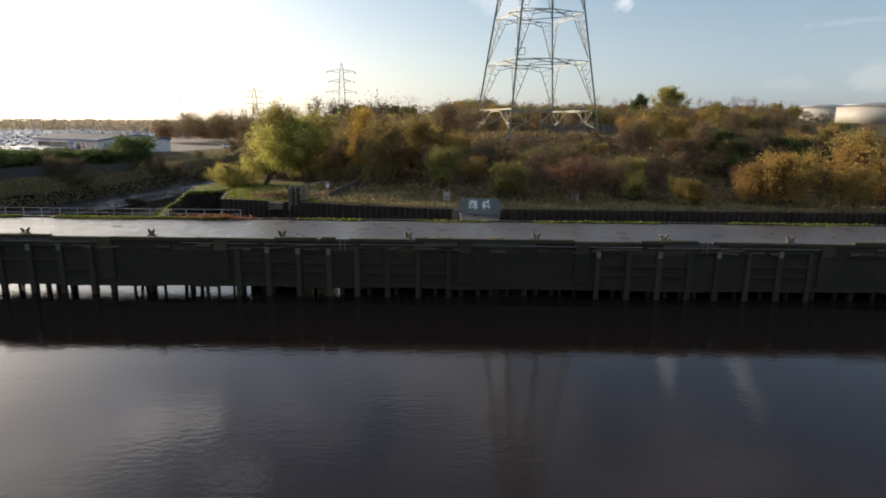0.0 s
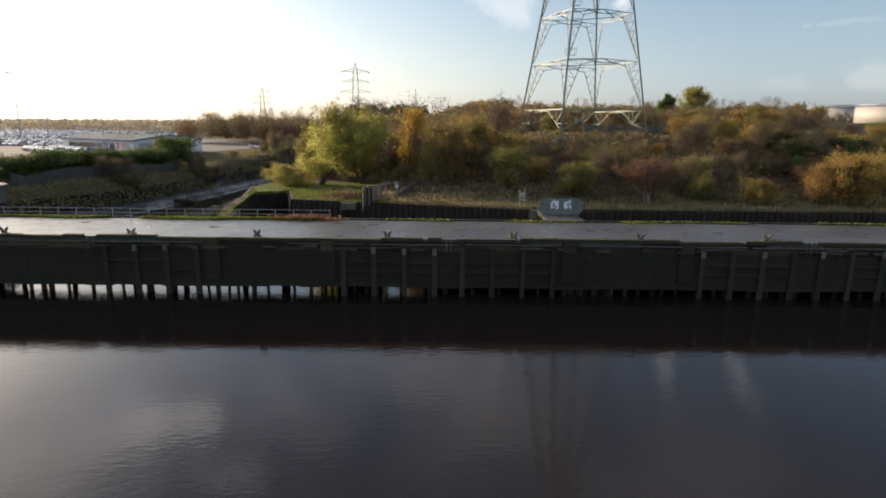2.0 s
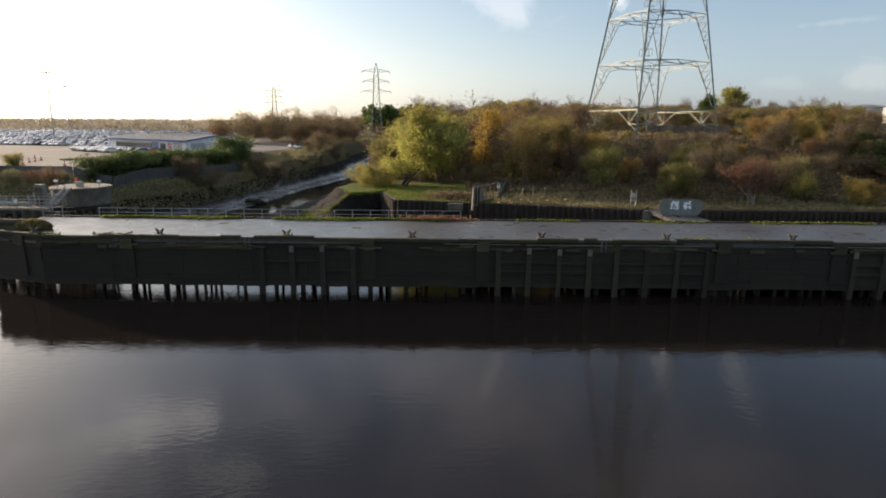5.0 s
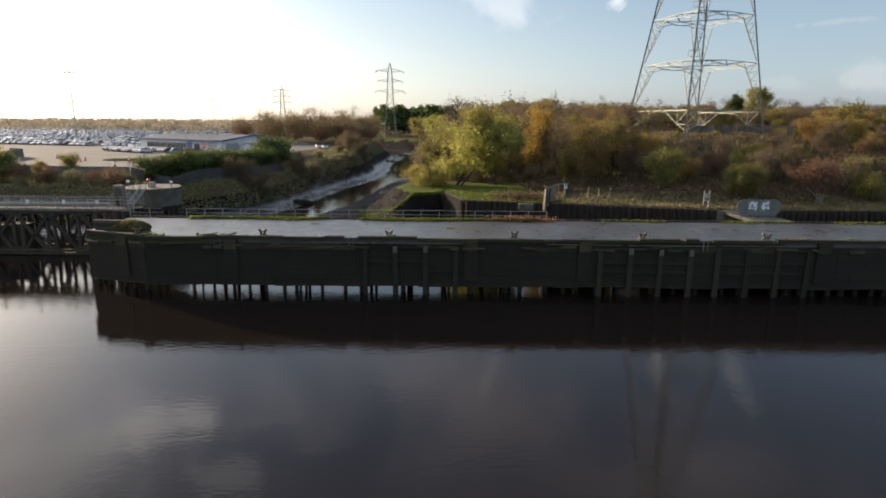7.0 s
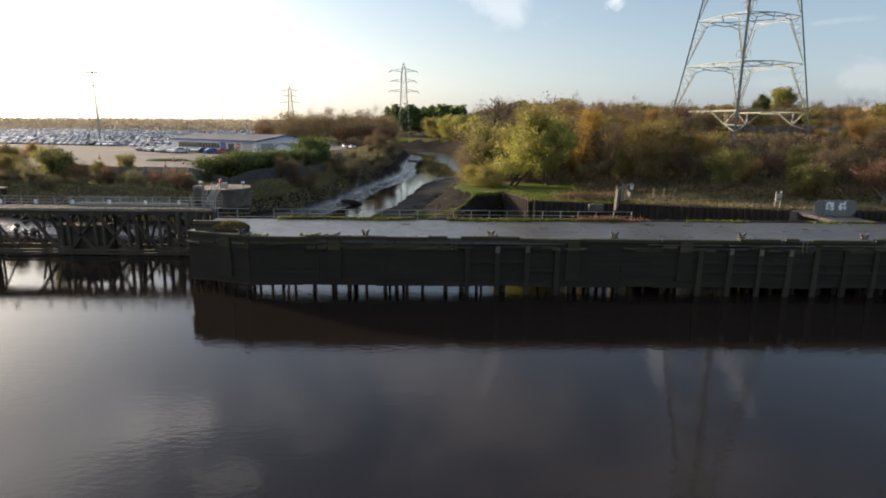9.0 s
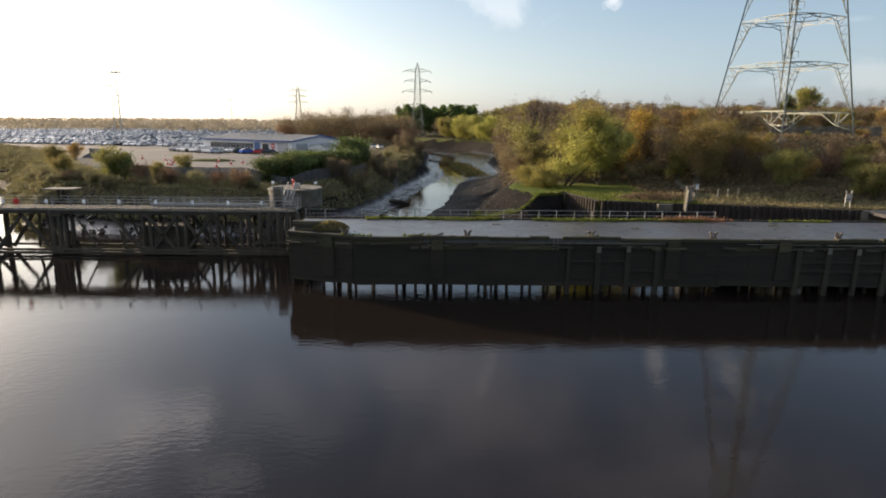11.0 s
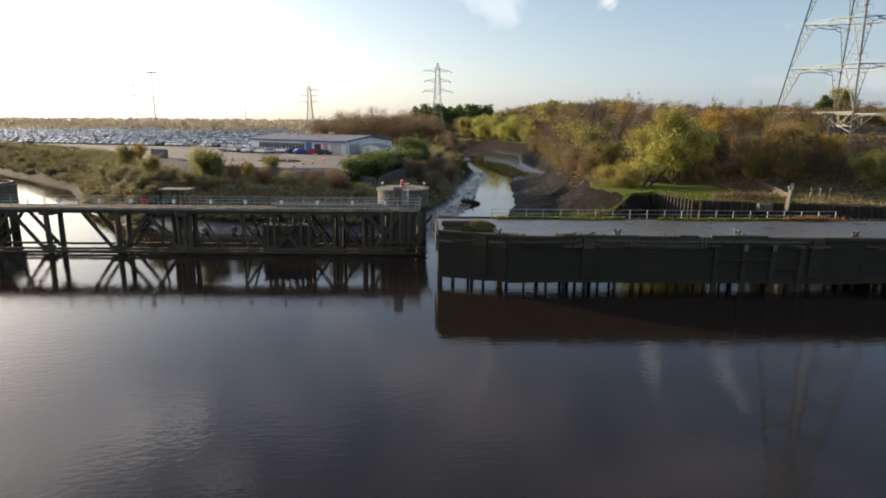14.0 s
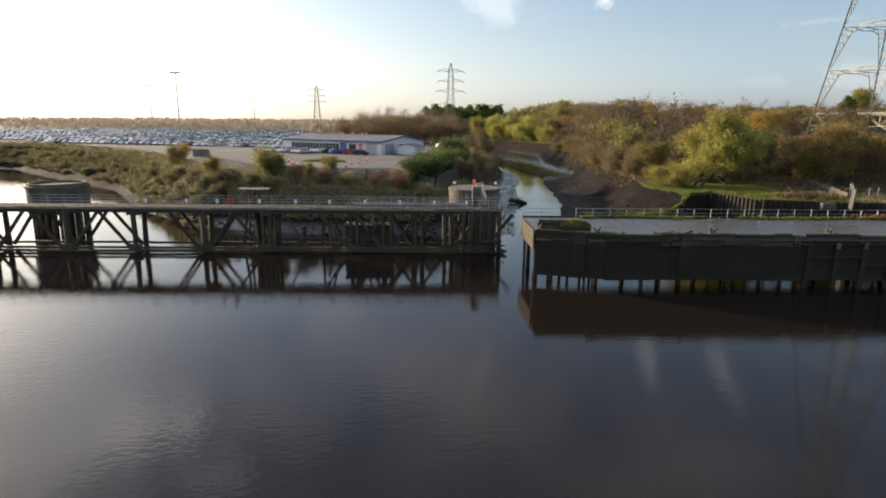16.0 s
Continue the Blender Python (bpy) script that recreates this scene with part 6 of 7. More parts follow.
part("rail", Geo().beam((-57.0, 258, 0.75), (-47.5, 240, 0.7), 0.2, 0.25), M["pile"], weir)
far_shed = thing("warehouse", "long white shed far behind the vehicle yard", "shed", at=pose(-397.5, 640, 8.0))
part("wall", Geo().box((0, 0, 1.6), (35, 16, 3.4)), M["white"], far_shed)
part("roof", Geo().box((0, 0, 3.6), (36, 17, 0.6)), M["roof"], far_shed)
for a, w in ((-370.2, 6.0), (-356.2, 7.0)):
    t = thing("dome_shelter", "white rounded fabric shelter far behind the yard", "shelter", "dome shelters", at=pose(a, 640, 8.0))
    part("cover", Geo().rings([(w, -0.5), (w, 1.2), (w * 0.9, 2.2), (w * 0.6, 3.2), (0.3, 3.9)], 20), M["white"], t, smooth=True)

# storage tanks beyond the ridge
for tx, ty, tr_, zt, zb in ((192.3, 265, 16.6, 25.4, 17.5), (213.0, 335, 16.0, 27.0, 17.0)):
    t = thing("storage_tank", "large white cylindrical storage tank behind the hill", "tank", "storage tanks", at=pose(tx, ty, 0))
    part("shell", Geo().rings([(tr_, zb), (tr_, zt)], 48), M["cream"], t, smooth=True)
    part("roof", Geo().rings([(tr_ * 1.01, zt), (tr_ * 1.01, zt + 0.2), (tr_ * 0.3, zt + 1.9), (0.4, zt + 2.1)], 48), M["roof"], t)
    part("rim_rail", Geo().rings([(tr_, zt + 0.9), (tr_, zt + 1.0)], 48, caps=False), M["galv"], t)

# ---- trees and shrubs ----
def tree_mesh(seed, kind, h, spread, leaf, count, mat, first=0.25, rise=0.5, stems=1, limbs=14, subs=6, twigs=3, twig_len=0.9, bark="bark", bare=0, fluff=0.45, shape=1.0, hang=0.0):
    """Meshes of one tree at the origin: wood (trunk, limbs, twigs) and crown (leaves)."""
    q = np.random.default_rng(seed)
    wood, tips, thin = Geo(), [], []

    def bend(p, d, length, n, lift, wob):
        pts = [p]
        for _ in range(n):
            d = d + q.normal(size=3) * wob + np.array((0, 0, lift))
            d = d / np.linalg.norm(d)
            pts.append(pts[-1] + d * length / n)
        return pts

    def tube(pts, r0, r1, n):
        for i in range(len(pts) - 1):
            a, b = i / (len(pts) - 1), (i + 1) / (len(pts) - 1)
            wood.rod(pts[i], pts[i + 1], r0 + (r1 - r0) * a, r0 + (r1 - r0) * b, n, caps=False)
    for s in range(stems):
        lean = q.normal(size=3) * (0.06 if stems == 1 else 0.35)
        lean[2] = 1
        hh = h * (1 if stems == 1 else q.uniform(0.7, 1.0))
        base = np.zeros(3) if stems == 1 else np.append(q.normal(size=2) * 0.25, 0)
        trunk = bend(base, lean / np.linalg.norm(lean), hh * 0.92, 7, 0.05, 0.07)
        r0 = 0.020 * h + 0.03 if stems == 1 else 0.012 * h + 0.02
        tube(trunk, r0, r0 * 0.25, 6)
        nl = max(3, limbs // stems)
        for k in range(nl):
            f = first + (0.97 - first) * (k + q.uniform(0, 0.8)) / nl
            i = min(6, int(f * 7))
            p = trunk[i] + (trunk[i + 1] - trunk[i]) * (f * 7 - i)
            az = k * 2.4 + q.uniform(-0.5, 0.5) + s
            g_ = (1 - abs(2 * (f - first) / (1 - first) - 0.8) ** 1.6 * 0.55) if shape > 0 else (1.05 - (f - first) / (1 - first))
            L = spread * max(0.18, g_) * q.uniform(0.75, 1.12)
            d = np.array((math.cos(az), math.sin(az), rise * q.uniform(0.5, 1.3)))
            limb = bend(p, d / np.linalg.norm(d), L, 4, 0.10 * rise - hang * 0.25, 0.12)
            tube(limb, r0 * 0.42 * (1 - 0.6 * f), r0 * 0.08, 3)
            for j in range(subs):
                t = 0.3 + 0.7 * (j + q.uniform(0, 1)) / subs
                i2 = min(3, int(t * 4))
                b = limb[i2] + (limb[i2 + 1] - limb[i2]) * min(1, t * 4 - i2)
                d2 = q.normal(size=3)
                d2[2] = abs(d2[2]) * 0.6 + 0.2 - hang * 1.2
                sub = bend(b, d2 / np.linalg.norm(d2), L * q.uniform(0.22, 0.42), 3, 0.05 - hang * 0.5, 0.15)
                thin.append((sub[0], sub[2]))
                thin.append((sub[2], sub[3]))
                tips += [(sub[1], 0.8), (sub[2], 1.0), (sub[3], 1.0)]
                for _ in range(twigs):
                    e = sub[q.integers(1, 4)]
                    d3 = q.normal(size=3)
                    d3[2] = abs(d3[2]) * 0.7 + 0.25 - hang * 1.5
                    d3 = d3 / np.linalg.norm(d3) * twig_len * q.uniform(0.5, 1.3)
                    thin.append((e, e + d3))
                    tips.append((e + d3, 1.0))
    if thin:
        A, B = np.array([t[0] for t in thin]), np.array([t[1] for t in thin])
        w = np.cross(B - A, q.normal(size=A.shape))
        w = w / np.linalg.norm(w, axis=1)[:, None] * (0.011 + 0.0011 * h)
        k = len(wood.v)
        for a, b, c in zip(A, B, w):
            wood.add([a - c, a + c, b + c * 0.4, b - c * 0.4], [(0, 1, 2, 3)], 1)
    tw = wood.mesh("wood", M[bark], M["twig"])
    C = np.array([t[0] for t in tips])
    pick = q.integers(0, len(C), count)
    pos = C[pick] + q.normal(size=(count, 3)) * fluff
    if hang:
        drop = q.uniform(0, 1, count) ** 1.2 * hang * h * 0.26
        pos[:, 2] -= drop
        pos[:, :2] += (C[pick][:, :2]) * 0.02 * drop[:, None]
        pos[:, 2] = np.maximum(pos[:, 2], 0.5 + q.uniform(0, 1.2, count))
    pos[:, 2] = np.maximum(pos[:, 2], 0.25)
    cr = quads("crown", leaf_quads(q, pos, leaf, 1.6 if not hang else 2.2, 0), M[mat])
    return tw, cr


KINDS = {}


def kind(key, label, category, variants, **kw):
    """Several grown variants of one kind of plant, each a thing with wood and crown."""
    KINDS[key] = (label, category, [tree_mesh(abs(hash_key(key)) + 17 * i, key, **kw) for i in range(variants)], kw["h"])


def hash_key(s):
    return sum(ord(c) * (i + 3) for i, c in enumerate(s))


kind("willow", "drooping yellow-green willow tree on the creek bank", "tree", 3, h=14.5, spread=6.0, leaf=0.160, count=24000, mat="willow", first=0.22, rise=1.0, limbs=33, subs=7, twigs=3, hang=0.30, fluff=0.34, stems=3)
kind("amber_tree", "amber-leaved autumn tree on the slope", "tree", 2, h=11.0, spread=4.2, leaf=0.185, count=5400, mat="amber", first=0.12, rise=0.9, limbs=18, subs=6, twigs=3, fluff=0.4)
kind("round_tree", "round-crowned tawny olive tree in autumn leaf", "tree", 2, h=10.4, spread=5.2, leaf=0.17, count=12500, mat="tawny", first=0.14, rise=0.8, stems=3, limbs=30, subs=6, twigs=3, fluff=0.45, twig_len=0.9)
kind("gold_bush", "rounded golden-brown autumn bush on the slope", "bush", 3, h=6.2, spread=3.6, leaf=0.155, count=8060, mat="gold", first=0.08, rise=0.7, stems=5, limbs=25, subs=5, twigs=3, fluff=0.32, twig_len=0.7)
kind("olive_bush", "olive-green and yellow leafy shrub", "bush", 3, h=5.2, spread=2.7, leaf=0.147, count=6200, mat="olive", first=0.06, rise=1.0, stems=5, limbs=22, subs=5, twigs=3, fluff=0.3, twig_len=0.7)
kind("brown_tree", "brown half-bare autumn tree on the hill", "tree", 4, h=8.5, spread=3.6, leaf=0.150, count=4000, mat="brown", first=0.12, rise=1.0, stems=2, limbs=22, subs=5, twigs=4, fluff=0.4, twig_len=1.1)
kind("russet_bush", "russet-brown shrub with fine bare twigs", "bush", 3, h=5.0, spread=2.7, leaf=0.151, count=2635, mat="russet", first=0.10, rise=1.0, stems=4, limbs=22, subs=5, twigs=4, fluff=0.32, twig_len=0.9)
kind("gold_tree", "yellow-gold broadleaf tree in autumn", "tree", 3, h=8.5, spread=3.6, leaf=0.252, count=3100, mat="gold", first=0.14, rise=0.9, stems=2, limbs=20, subs=6, twigs=3, fluff=0.4)
kind("olive_tree", "dull green and yellow broadleaf tree", "tree", 3, h=9.0, spread=3.8, leaf=0.252, count=3100, mat="olive", first=0.14, rise=0.9, stems=2, limbs=20, subs=6, twigs=3, fluff=0.42)
kind("yellow_tree", "yellow-green broadleaf tree by the creek", "tree", 2, h=9.0, spread=4.0, leaf=0.269, count=3410, mat="dull_yellow", first=0.12, rise=0.8, limbs=20, subs=6, twigs=3, fluff=0.42)
kind("bare_tree", "leafless grey-brown tree with fine upright branches", "tree", 3, h=11.0, spread=3.2, leaf=0.118, count=387, mat="brown", first=0.15, rise=2.0, limbs=22, subs=6, twigs=4, fluff=0.3, twig_len=1.2)
kind("pine", "dark green pine tree in the wood", "tree", 2, h=12.0, spread=4.2, leaf=0.336, count=4030, mat="green", first=0.2, rise=0.25, limbs=28, subs=5, twigs=2, fluff=0.35, shape=-1)
kind("birch_bush", "small pale-stemmed birch with russet leaves", "tree", 1, h=6.0, spread=2.8, leaf=0.143, count=4030, mat="russet", first=0.25, rise=1.0, stems=5, limbs=24, subs=6, twigs=4, bark="birch", fluff=0.32)
kind("green_bush", "dense dark green evergreen bush", "bush", 2, h=4.6, spread=2.5, leaf=0.218, count=3410, mat="green", first=0.05, rise=0.9, stems=4, limbs=24, subs=5, twigs=2, fluff=0.3)
kind("scrub_bush", "low dull brown-green scrub on the yard bank", "bush", 3, h=3.2, spread=2.6, leaf=0.16, count=3000, mat="scrub_leaf", first=0.05, rise=0.7, stems=5, limbs=20, subs=5, twigs=3, fluff=0.32, twig_len=0.7)
r = random.Random(5)


def plant(key, x_, y_, size=1.0, z_=None, variant=None, wide=1.0):
    label, category, forms, h0 = KINDS[key]
    tw, cr = forms[r.randrange(len(forms)) if variant is None else variant]
    z_ = float(ground_height(x_, y_)) - 0.05 if z_ is None else z_
    t = thing("tree" if category == "tree" else "bush", label, category, "trees on the hill" if x_ > -34 else "trees by the yard", at=Matrix.Translation((x_, y_, z_)) @ Matrix.Rotation(r.uniform(0, 6.28), 4, "Z") @ Matrix.Diagonal((size * wide, size * wide, size, 1)))
    part("trunk", tw, None, t)
    part("crown", cr, None, t)
    return t


def mass(name, label, spots, keep=0.145, grow=2.05):
    """Trees too far to pick apart, joined: thinned crowns and branches of the grown kinds."""
    crowns, wood = {}, []
    for key, x_, y_, size in spots:
        tw, cr = KINDS[key][2][r.randrange(len(KINDS[key][2]))]
        m = Matrix.Translation((x_, y_, float(ground_height(x_, y_)) - 0.05)) @ Matrix.Rotation(r.uniform(0, 6.28), 4, "Z") @ Matrix.Diagonal((size * 1.12, size * 1.12, size, 1))
        mm = np.array(m)
        co = np.empty(len(cr.vertices) * 3, np.float32)
        cr.vertices.foreach_get("co", co)
        co = co.reshape(-1, 3, 3)[:: max(1, int(1 / keep))]
        mid = co.mean(1, keepdims=True)
        co = mid + (co - mid) * grow
        crowns.setdefault(cr.materials[0].name, []).append((co.reshape(-1, 3) @ mm[:3, :3].T + mm[:3, 3]).reshape(-1, 3, 3))
        wv = np.empty(len(tw.vertices) * 3, np.float32)
        tw.vertices.foreach_get("co", wv)
        thin = wv.reshape(-1, 3)[-4 * 260:].reshape(-1, 4, 3)[::3]
        wood.append((thin.reshape(-1, 3) @ mm[:3, :3].T + mm[:3, 3]).reshape(-1, 4, 3))
    t = thing(name, label, "woods", kind="stuff")
    for key, parts in crowns.items():
        part("crowns", quads("crowns", np.concatenate(parts), bpy.data.materials[key]), None, t)
    part("branches", quads("branches", np.concatenate(wood), M["twig"]), None, t)


taken = []
for key, x_, y_, s in (
        ("willow", -29.0, 106.5, 1.08), ("willow", -22.4, 109.5, 1.06),
        ("amber_tree", -14.4, 117.5, 1.12), ("round_tree", -8.4, 100.5, 1.0), ("round_tree", -1.5, 108.0, 0.85), ("brown_tree", -19.0, 116.0, 1.1),
        ("olive_bush", 2.2, 93.6, 1.15), ("olive_bush", 10.6, 88.0, 0.86), ("olive_bush", 12.8, 87.6, 0.9), ("birch_bush", 20.6, 84.6, 1.1), ("russet_bush", 22.0, 87.5, 1.0),
        ("brown_tree", 27.0, 90.0, 0.75), ("olive_tree", 30.5, 91.5, 0.7), ("gold_bush", 34.6, 83.4, 0.62), ("gold_bush", 36.8, 84.2, 0.55), ("olive_bush", 29.0, 86.5, 0.8),
        ("gold_bush", 47.5, 83.5, 1.12), ("gold_bush", 50.5, 85.5, 1.15), ("gold_bush", 44.6, 85.0, 0.95), ("gold_bush", 57.0, 82.0, 0.95), ("gold_tree", 60.0, 90.0, 1.0), ("gold_tree", 64.0, 93.5, 1.1),
        ("gold_tree", 62.0, 84.0, 0.9), ("olive_bush", 68.0, 82.0, 1.1), ("gold_bush", 73.0, 84.0, 1.1),
        ("gold_bush", 36.0, 113.0, 0.75), ("gold_bush", 40.0, 115.0, 0.8), ("gold_bush", 45.0, 113.5, 0.75),
        ("pine", 66.4, 203.5, 0.88), ("pine", 67.6, 204.5, 0.74), ("pine", 64.9, 204.0, 0.70), ("yellow_tree", 78.0, 216.0, 1.2), ("yellow_tree", 82.5, 217.0, 1.28), ("yellow_tree", 86.5, 218.0, 1.1),
        ("bare_tree", -29.0, 146.0, 1.5), ("bare_tree", -26.3, 148.5, 1.45), ("bare_tree", -24.0, 172.0, 1.5), ("bare_tree", -21.0, 176.0, 1.55), ("bare_tree", -17.0, 178.0, 1.4)):
    plant(key, x_, y_, s)
    taken.append((x_, y_, 2.2))
plant("willow", -32.7, 105.6, 0.52, z_=3.2, wide=1.3)          # low hanging limbs over the mud
for k, (x_, y_, s_) in enumerate(((-46, 388, 1.75), (-41, 380, 1.5), (-37.5, 371, 1.85), (-32, 361, 1.55), (-28, 350, 1.8), (-24, 340, 1.35), (-20.5, 332, 1.7), (-16, 318, 1.5), (-18.5, 306, 1.15))):
    plant("yellow_tree" if k % 3 == 1 else "willow", x_, y_, s_ * (0.92 if k % 3 == 1 else 0.68), z_=float(ground_height(x_, y_)) - 1.2, wide=1.1)          # pale trees behind the bend of the creek
mix_hill = ["brown_tree"] * 6 + ["gold_tree"] * 2 + ["olive_tree"] * 3 + ["russet_bush"] * 3 + ["gold_bush"] * 2 + ["bare_tree"] * 3
mix_low = ["brown_tree"] * 4 + ["russet_bush"] * 4 + ["olive_bush"] * 2 + ["gold_bush"] * 2
mix_back = ["brown_tree"] * 5 + ["olive_tree"] * 3 + ["gold_tree"] + ["bare_tree"] * 3


def scatter(n, x0, x1, y0, y1, keys, gap, smin, smax, ok, into=None):
    k = tries = 0
    while k < n and tries < n * 40:
        tries += 1
        x_, y_ = r.uniform(x0, x1), r.uniform(y0, y1)
        if not ok(x_, y_) or any(abs(x_ - a) < gap + c - 2 and abs(y_ - b) < gap + c - 2 and math.hypot(x_ - a, y_ - b) < gap + c - 2 for a, b, c in taken):
            continue
        taken.append((x_, y_, 2.0))
        if into is None:
            plant(r.choice(keys), x_, y_, r.uniform(smin, smax))
        else:
            into.append((r.choice(keys), x_, y_, r.uniform(smin, smax)))
        k += 1


off_creek = lambda x_, y_, m=3: float(channel(np.array([x_]), np.array([y_]))[0][0]) > float(channel(np.array([x_]), np.array([y_]))[4][0]) + m
tower_clear = lambda x_, y_: math.hypot(x_ - 21.3, y_ - 130.4) > 17 or r.random() < 0.12
scatter(46, -3, 75, 93, 106, mix_low, 3.4, 0.55, 0.85, lambda x_, y_: (not (38 < x_ < 46 and y_ < 100)) and (y_ > 96 or x_ > 14))
scatter(30, -10, 5, 104, 118, mix_low + ["gold_tree", "olive_tree"], 3.6, 0.8, 1.1, lambda x_, y_: True)
scatter(12, -26, -11, 111, 116, ["russet_bush", "scrub_bush"], 2.6, 0.5, 0.75, lambda x_, y_: True)
scatter(56, 2, 78, 104, 122, ["russet_bush"] * 3 + ["gold_bush"] * 3 + ["olive_bush"] * 2, 3.2, 0.30, 0.52, lambda x_, y_: not (6 < x_ < 36 and y_ > 107))
scatter(16, 6, 36, 107, 124, ["russet_bush", "olive_bush"], 3.2, 0.16, 0.26, lambda x_, y_: True)
scatter(30, -16, 95, 122, 150, mix_hill, 4.2, 0.4, 0.62, lambda x_, y_: math.hypot(x_ - 21.3, y_ - 130.4) > 15)
for k in range(26):          # dark bramble and ivy round the hollow in the hillside
    plant(r.choice(("scrub_bush", "scrub_bush", "green_bush")), r.uniform(45, 62), r.uniform(98, 108), r.uniform(0.55, 0.95), wide=1.3)
ridge, wood_edge, creek_wood, edge_bank = [], [], [], []
scatter(330, -25, 165, 148, 250, ["brown_tree"] * 9 + ["olive_tree"] * 3 + ["bare_tree"] * 3 + ["russet_bush"] * 2 + ["gold_tree"] * 2, 3.0, 0.62, 0.86, lambda x_, y_: off_creek(x_, y_, 6) and (x_ < y_ * 0.62 - 8), ridge)
scatter(22, -31, -10, 118, 150, mix_back + ["brown_tree"] * 6, 4.2, 0.9, 1.25, lambda x_, y_: off_creek(x_, y_, 2))
scatter(56, -36, -8, 140, 205, ["brown_tree"] * 5 + ["bare_tree"] * 4 + ["olive_tree"], 3.6, 1.15, 1.55, lambda x_, y_: off_creek(x_, y_, 2), wood_edge)
scatter(60, -36, 20, 205, 340, ["brown_tree", "brown_tree", "bare_tree", "olive_tree", "brown_tree", "gold_tree", "bare_tree"], 5.0, 0.9, 1.25, lambda x_, y_: off_creek(x_, y_, 12), creek_wood)
scatter(34, -78, -22, 436, 470, ["pine"], 5.0, 1.7, 2.1, lambda x_, y_: True, creek_wood)
scatter(46, -90, 25, 440, 490, ["olive_tree", "olive_tree", "brown_tree"], 5.0, 1.6, 2.0, lambda x_, y_: True, creek_wood)
scatter(44, -48, 25, 385, 435, ["olive_tree", "yellow_tree", "olive_tree", "brown_tree"], 5.5, 1.25, 1.6, lambda x_, y_: off_creek(x_, y_, 6), creek_wood)
scatter(30, -18, 25, 290, 385, ["yellow_tree", "olive_tree", "brown_tree", "brown_tree"], 5.5, 1.2, 1.5, lambda x_, y_: off_creek(x_, y_, 6), creek_wood)
mass("ridge_woods", "mixed autumn woods along the hill ridge", ridge, 0.34, 1.35)
mass("creek_woods", "brown and yellow woods lining the creek", wood_edge + creek_wood, 0.25, 1.6)
for k in range(150):          # bushes down to the mud on the creek's right bank
    y_ = 120 + r.random() * 125
    x_ = float(np.interp(y_, CREEK[:, 1], CREEK[:, 0]) + np.interp(y_, CREEK[:, 1], CREEK[:, 5])) + r.uniform(-1.0, 5.5)
    edge_bank.append((r.choice(("brown_tree", "brown_tree", "russet_bush", "russet_bush", "brown_tree", "olive_bush")), x_, y_, r.uniform(0.4, 0.85)))
mass("bank_bushes", "brown and olive bushes crowding the creek bank", edge_bank, 0.25, 1.85)
# yard side
for x_, y_, s_ in ((-73.6, 141.0, 1.1), (-71.8, 144.0, 1.5), (-70.8, 146.5, 1.4), (-70.8, 142.0, 1.15)):
    plant("green_bush", x_, y_, s_)
for key, x_, y_, s in (("olive_bush", -104.3, 101.0, 1.15), ("green_bush", -105.0, 101.6, 1.05), ("olive_bush", -98.5, 101.5, 0.6), ("olive_bush", -95.3, 104.8, 0.7), ("olive_bush", -131.5, 127.0, 0.9), ("gold_bush", -135.0, 139.0, 0.6), ("olive_bush", -116.0, 104.5, 0.8)):
    plant(key, x_, y_, s)
for k in range(32):          # evergreen hedge beside the creek fence
    f = k / 31
    plant("green_bush", -79.8 + 8.4 * f + r.uniform(-0.9, 0.9), 103 + 39 * f + r.uniform(-1.0, 1.0), r.uniform(0.80, 0.95), wide=1.1)
for k in range(24):          # low shrubs along the yard edge
    plant(r.choice(("scrub_bush", "scrub_bush", "russet_bush", "scrub_bush", "scrub_bush")), -119 + 1.75 * k + r.uniform(-1, 1), 96.5 + r.uniform(-1.5, 3.0) + max(0, -106 - (-119 + 1.75 * k)) * 0.4, r.uniform(0.4, 0.75))
for k in range(44):          # scrub down the creek's left bank
    y_ = r.uniform(112, 225)
    w_ = channel(np.array([-60.0]), np.array([y_]))
    plant(r.choice(("scrub_bush", "brown_tree")), float(np.interp(y_, CREEK[:, 1], CREEK[:, 0]) - np.interp(y_, CREEK[:, 1], CREEK[:, 4])) - r.uniform(-3.0, 5.0), y_, r.uniform(0.35, 0.6) + 0.15 * (y_ > 165))
inlet, behind = [], []
for k in range(1000):         # scrub along the inlet shore
    x_ = r.uniform(-250, -112)
    inlet.append((r.choice(("scrub_bush",)), x_, float(shore_left(x_)) + r.uniform(-9.5, 9), r.uniform(0.32, 0.50)))
mass("inlet_scrub", "olive and brown scrub along the inlet shore", inlet, 0.12, 2.5)
for k in range(120):          # wood behind the building
    behind.append((r.choice(("brown_tree", "russet_bush", "brown_tree", "brown_tree", "russet_bush", "bare_tree")), r.uniform(-116, -62), r.uniform(236, 330), r.uniform(1.15, 1.6)))
mass("yard_woods", "russet-brown woods behind the yard building", behind, 0.3, 1.4)

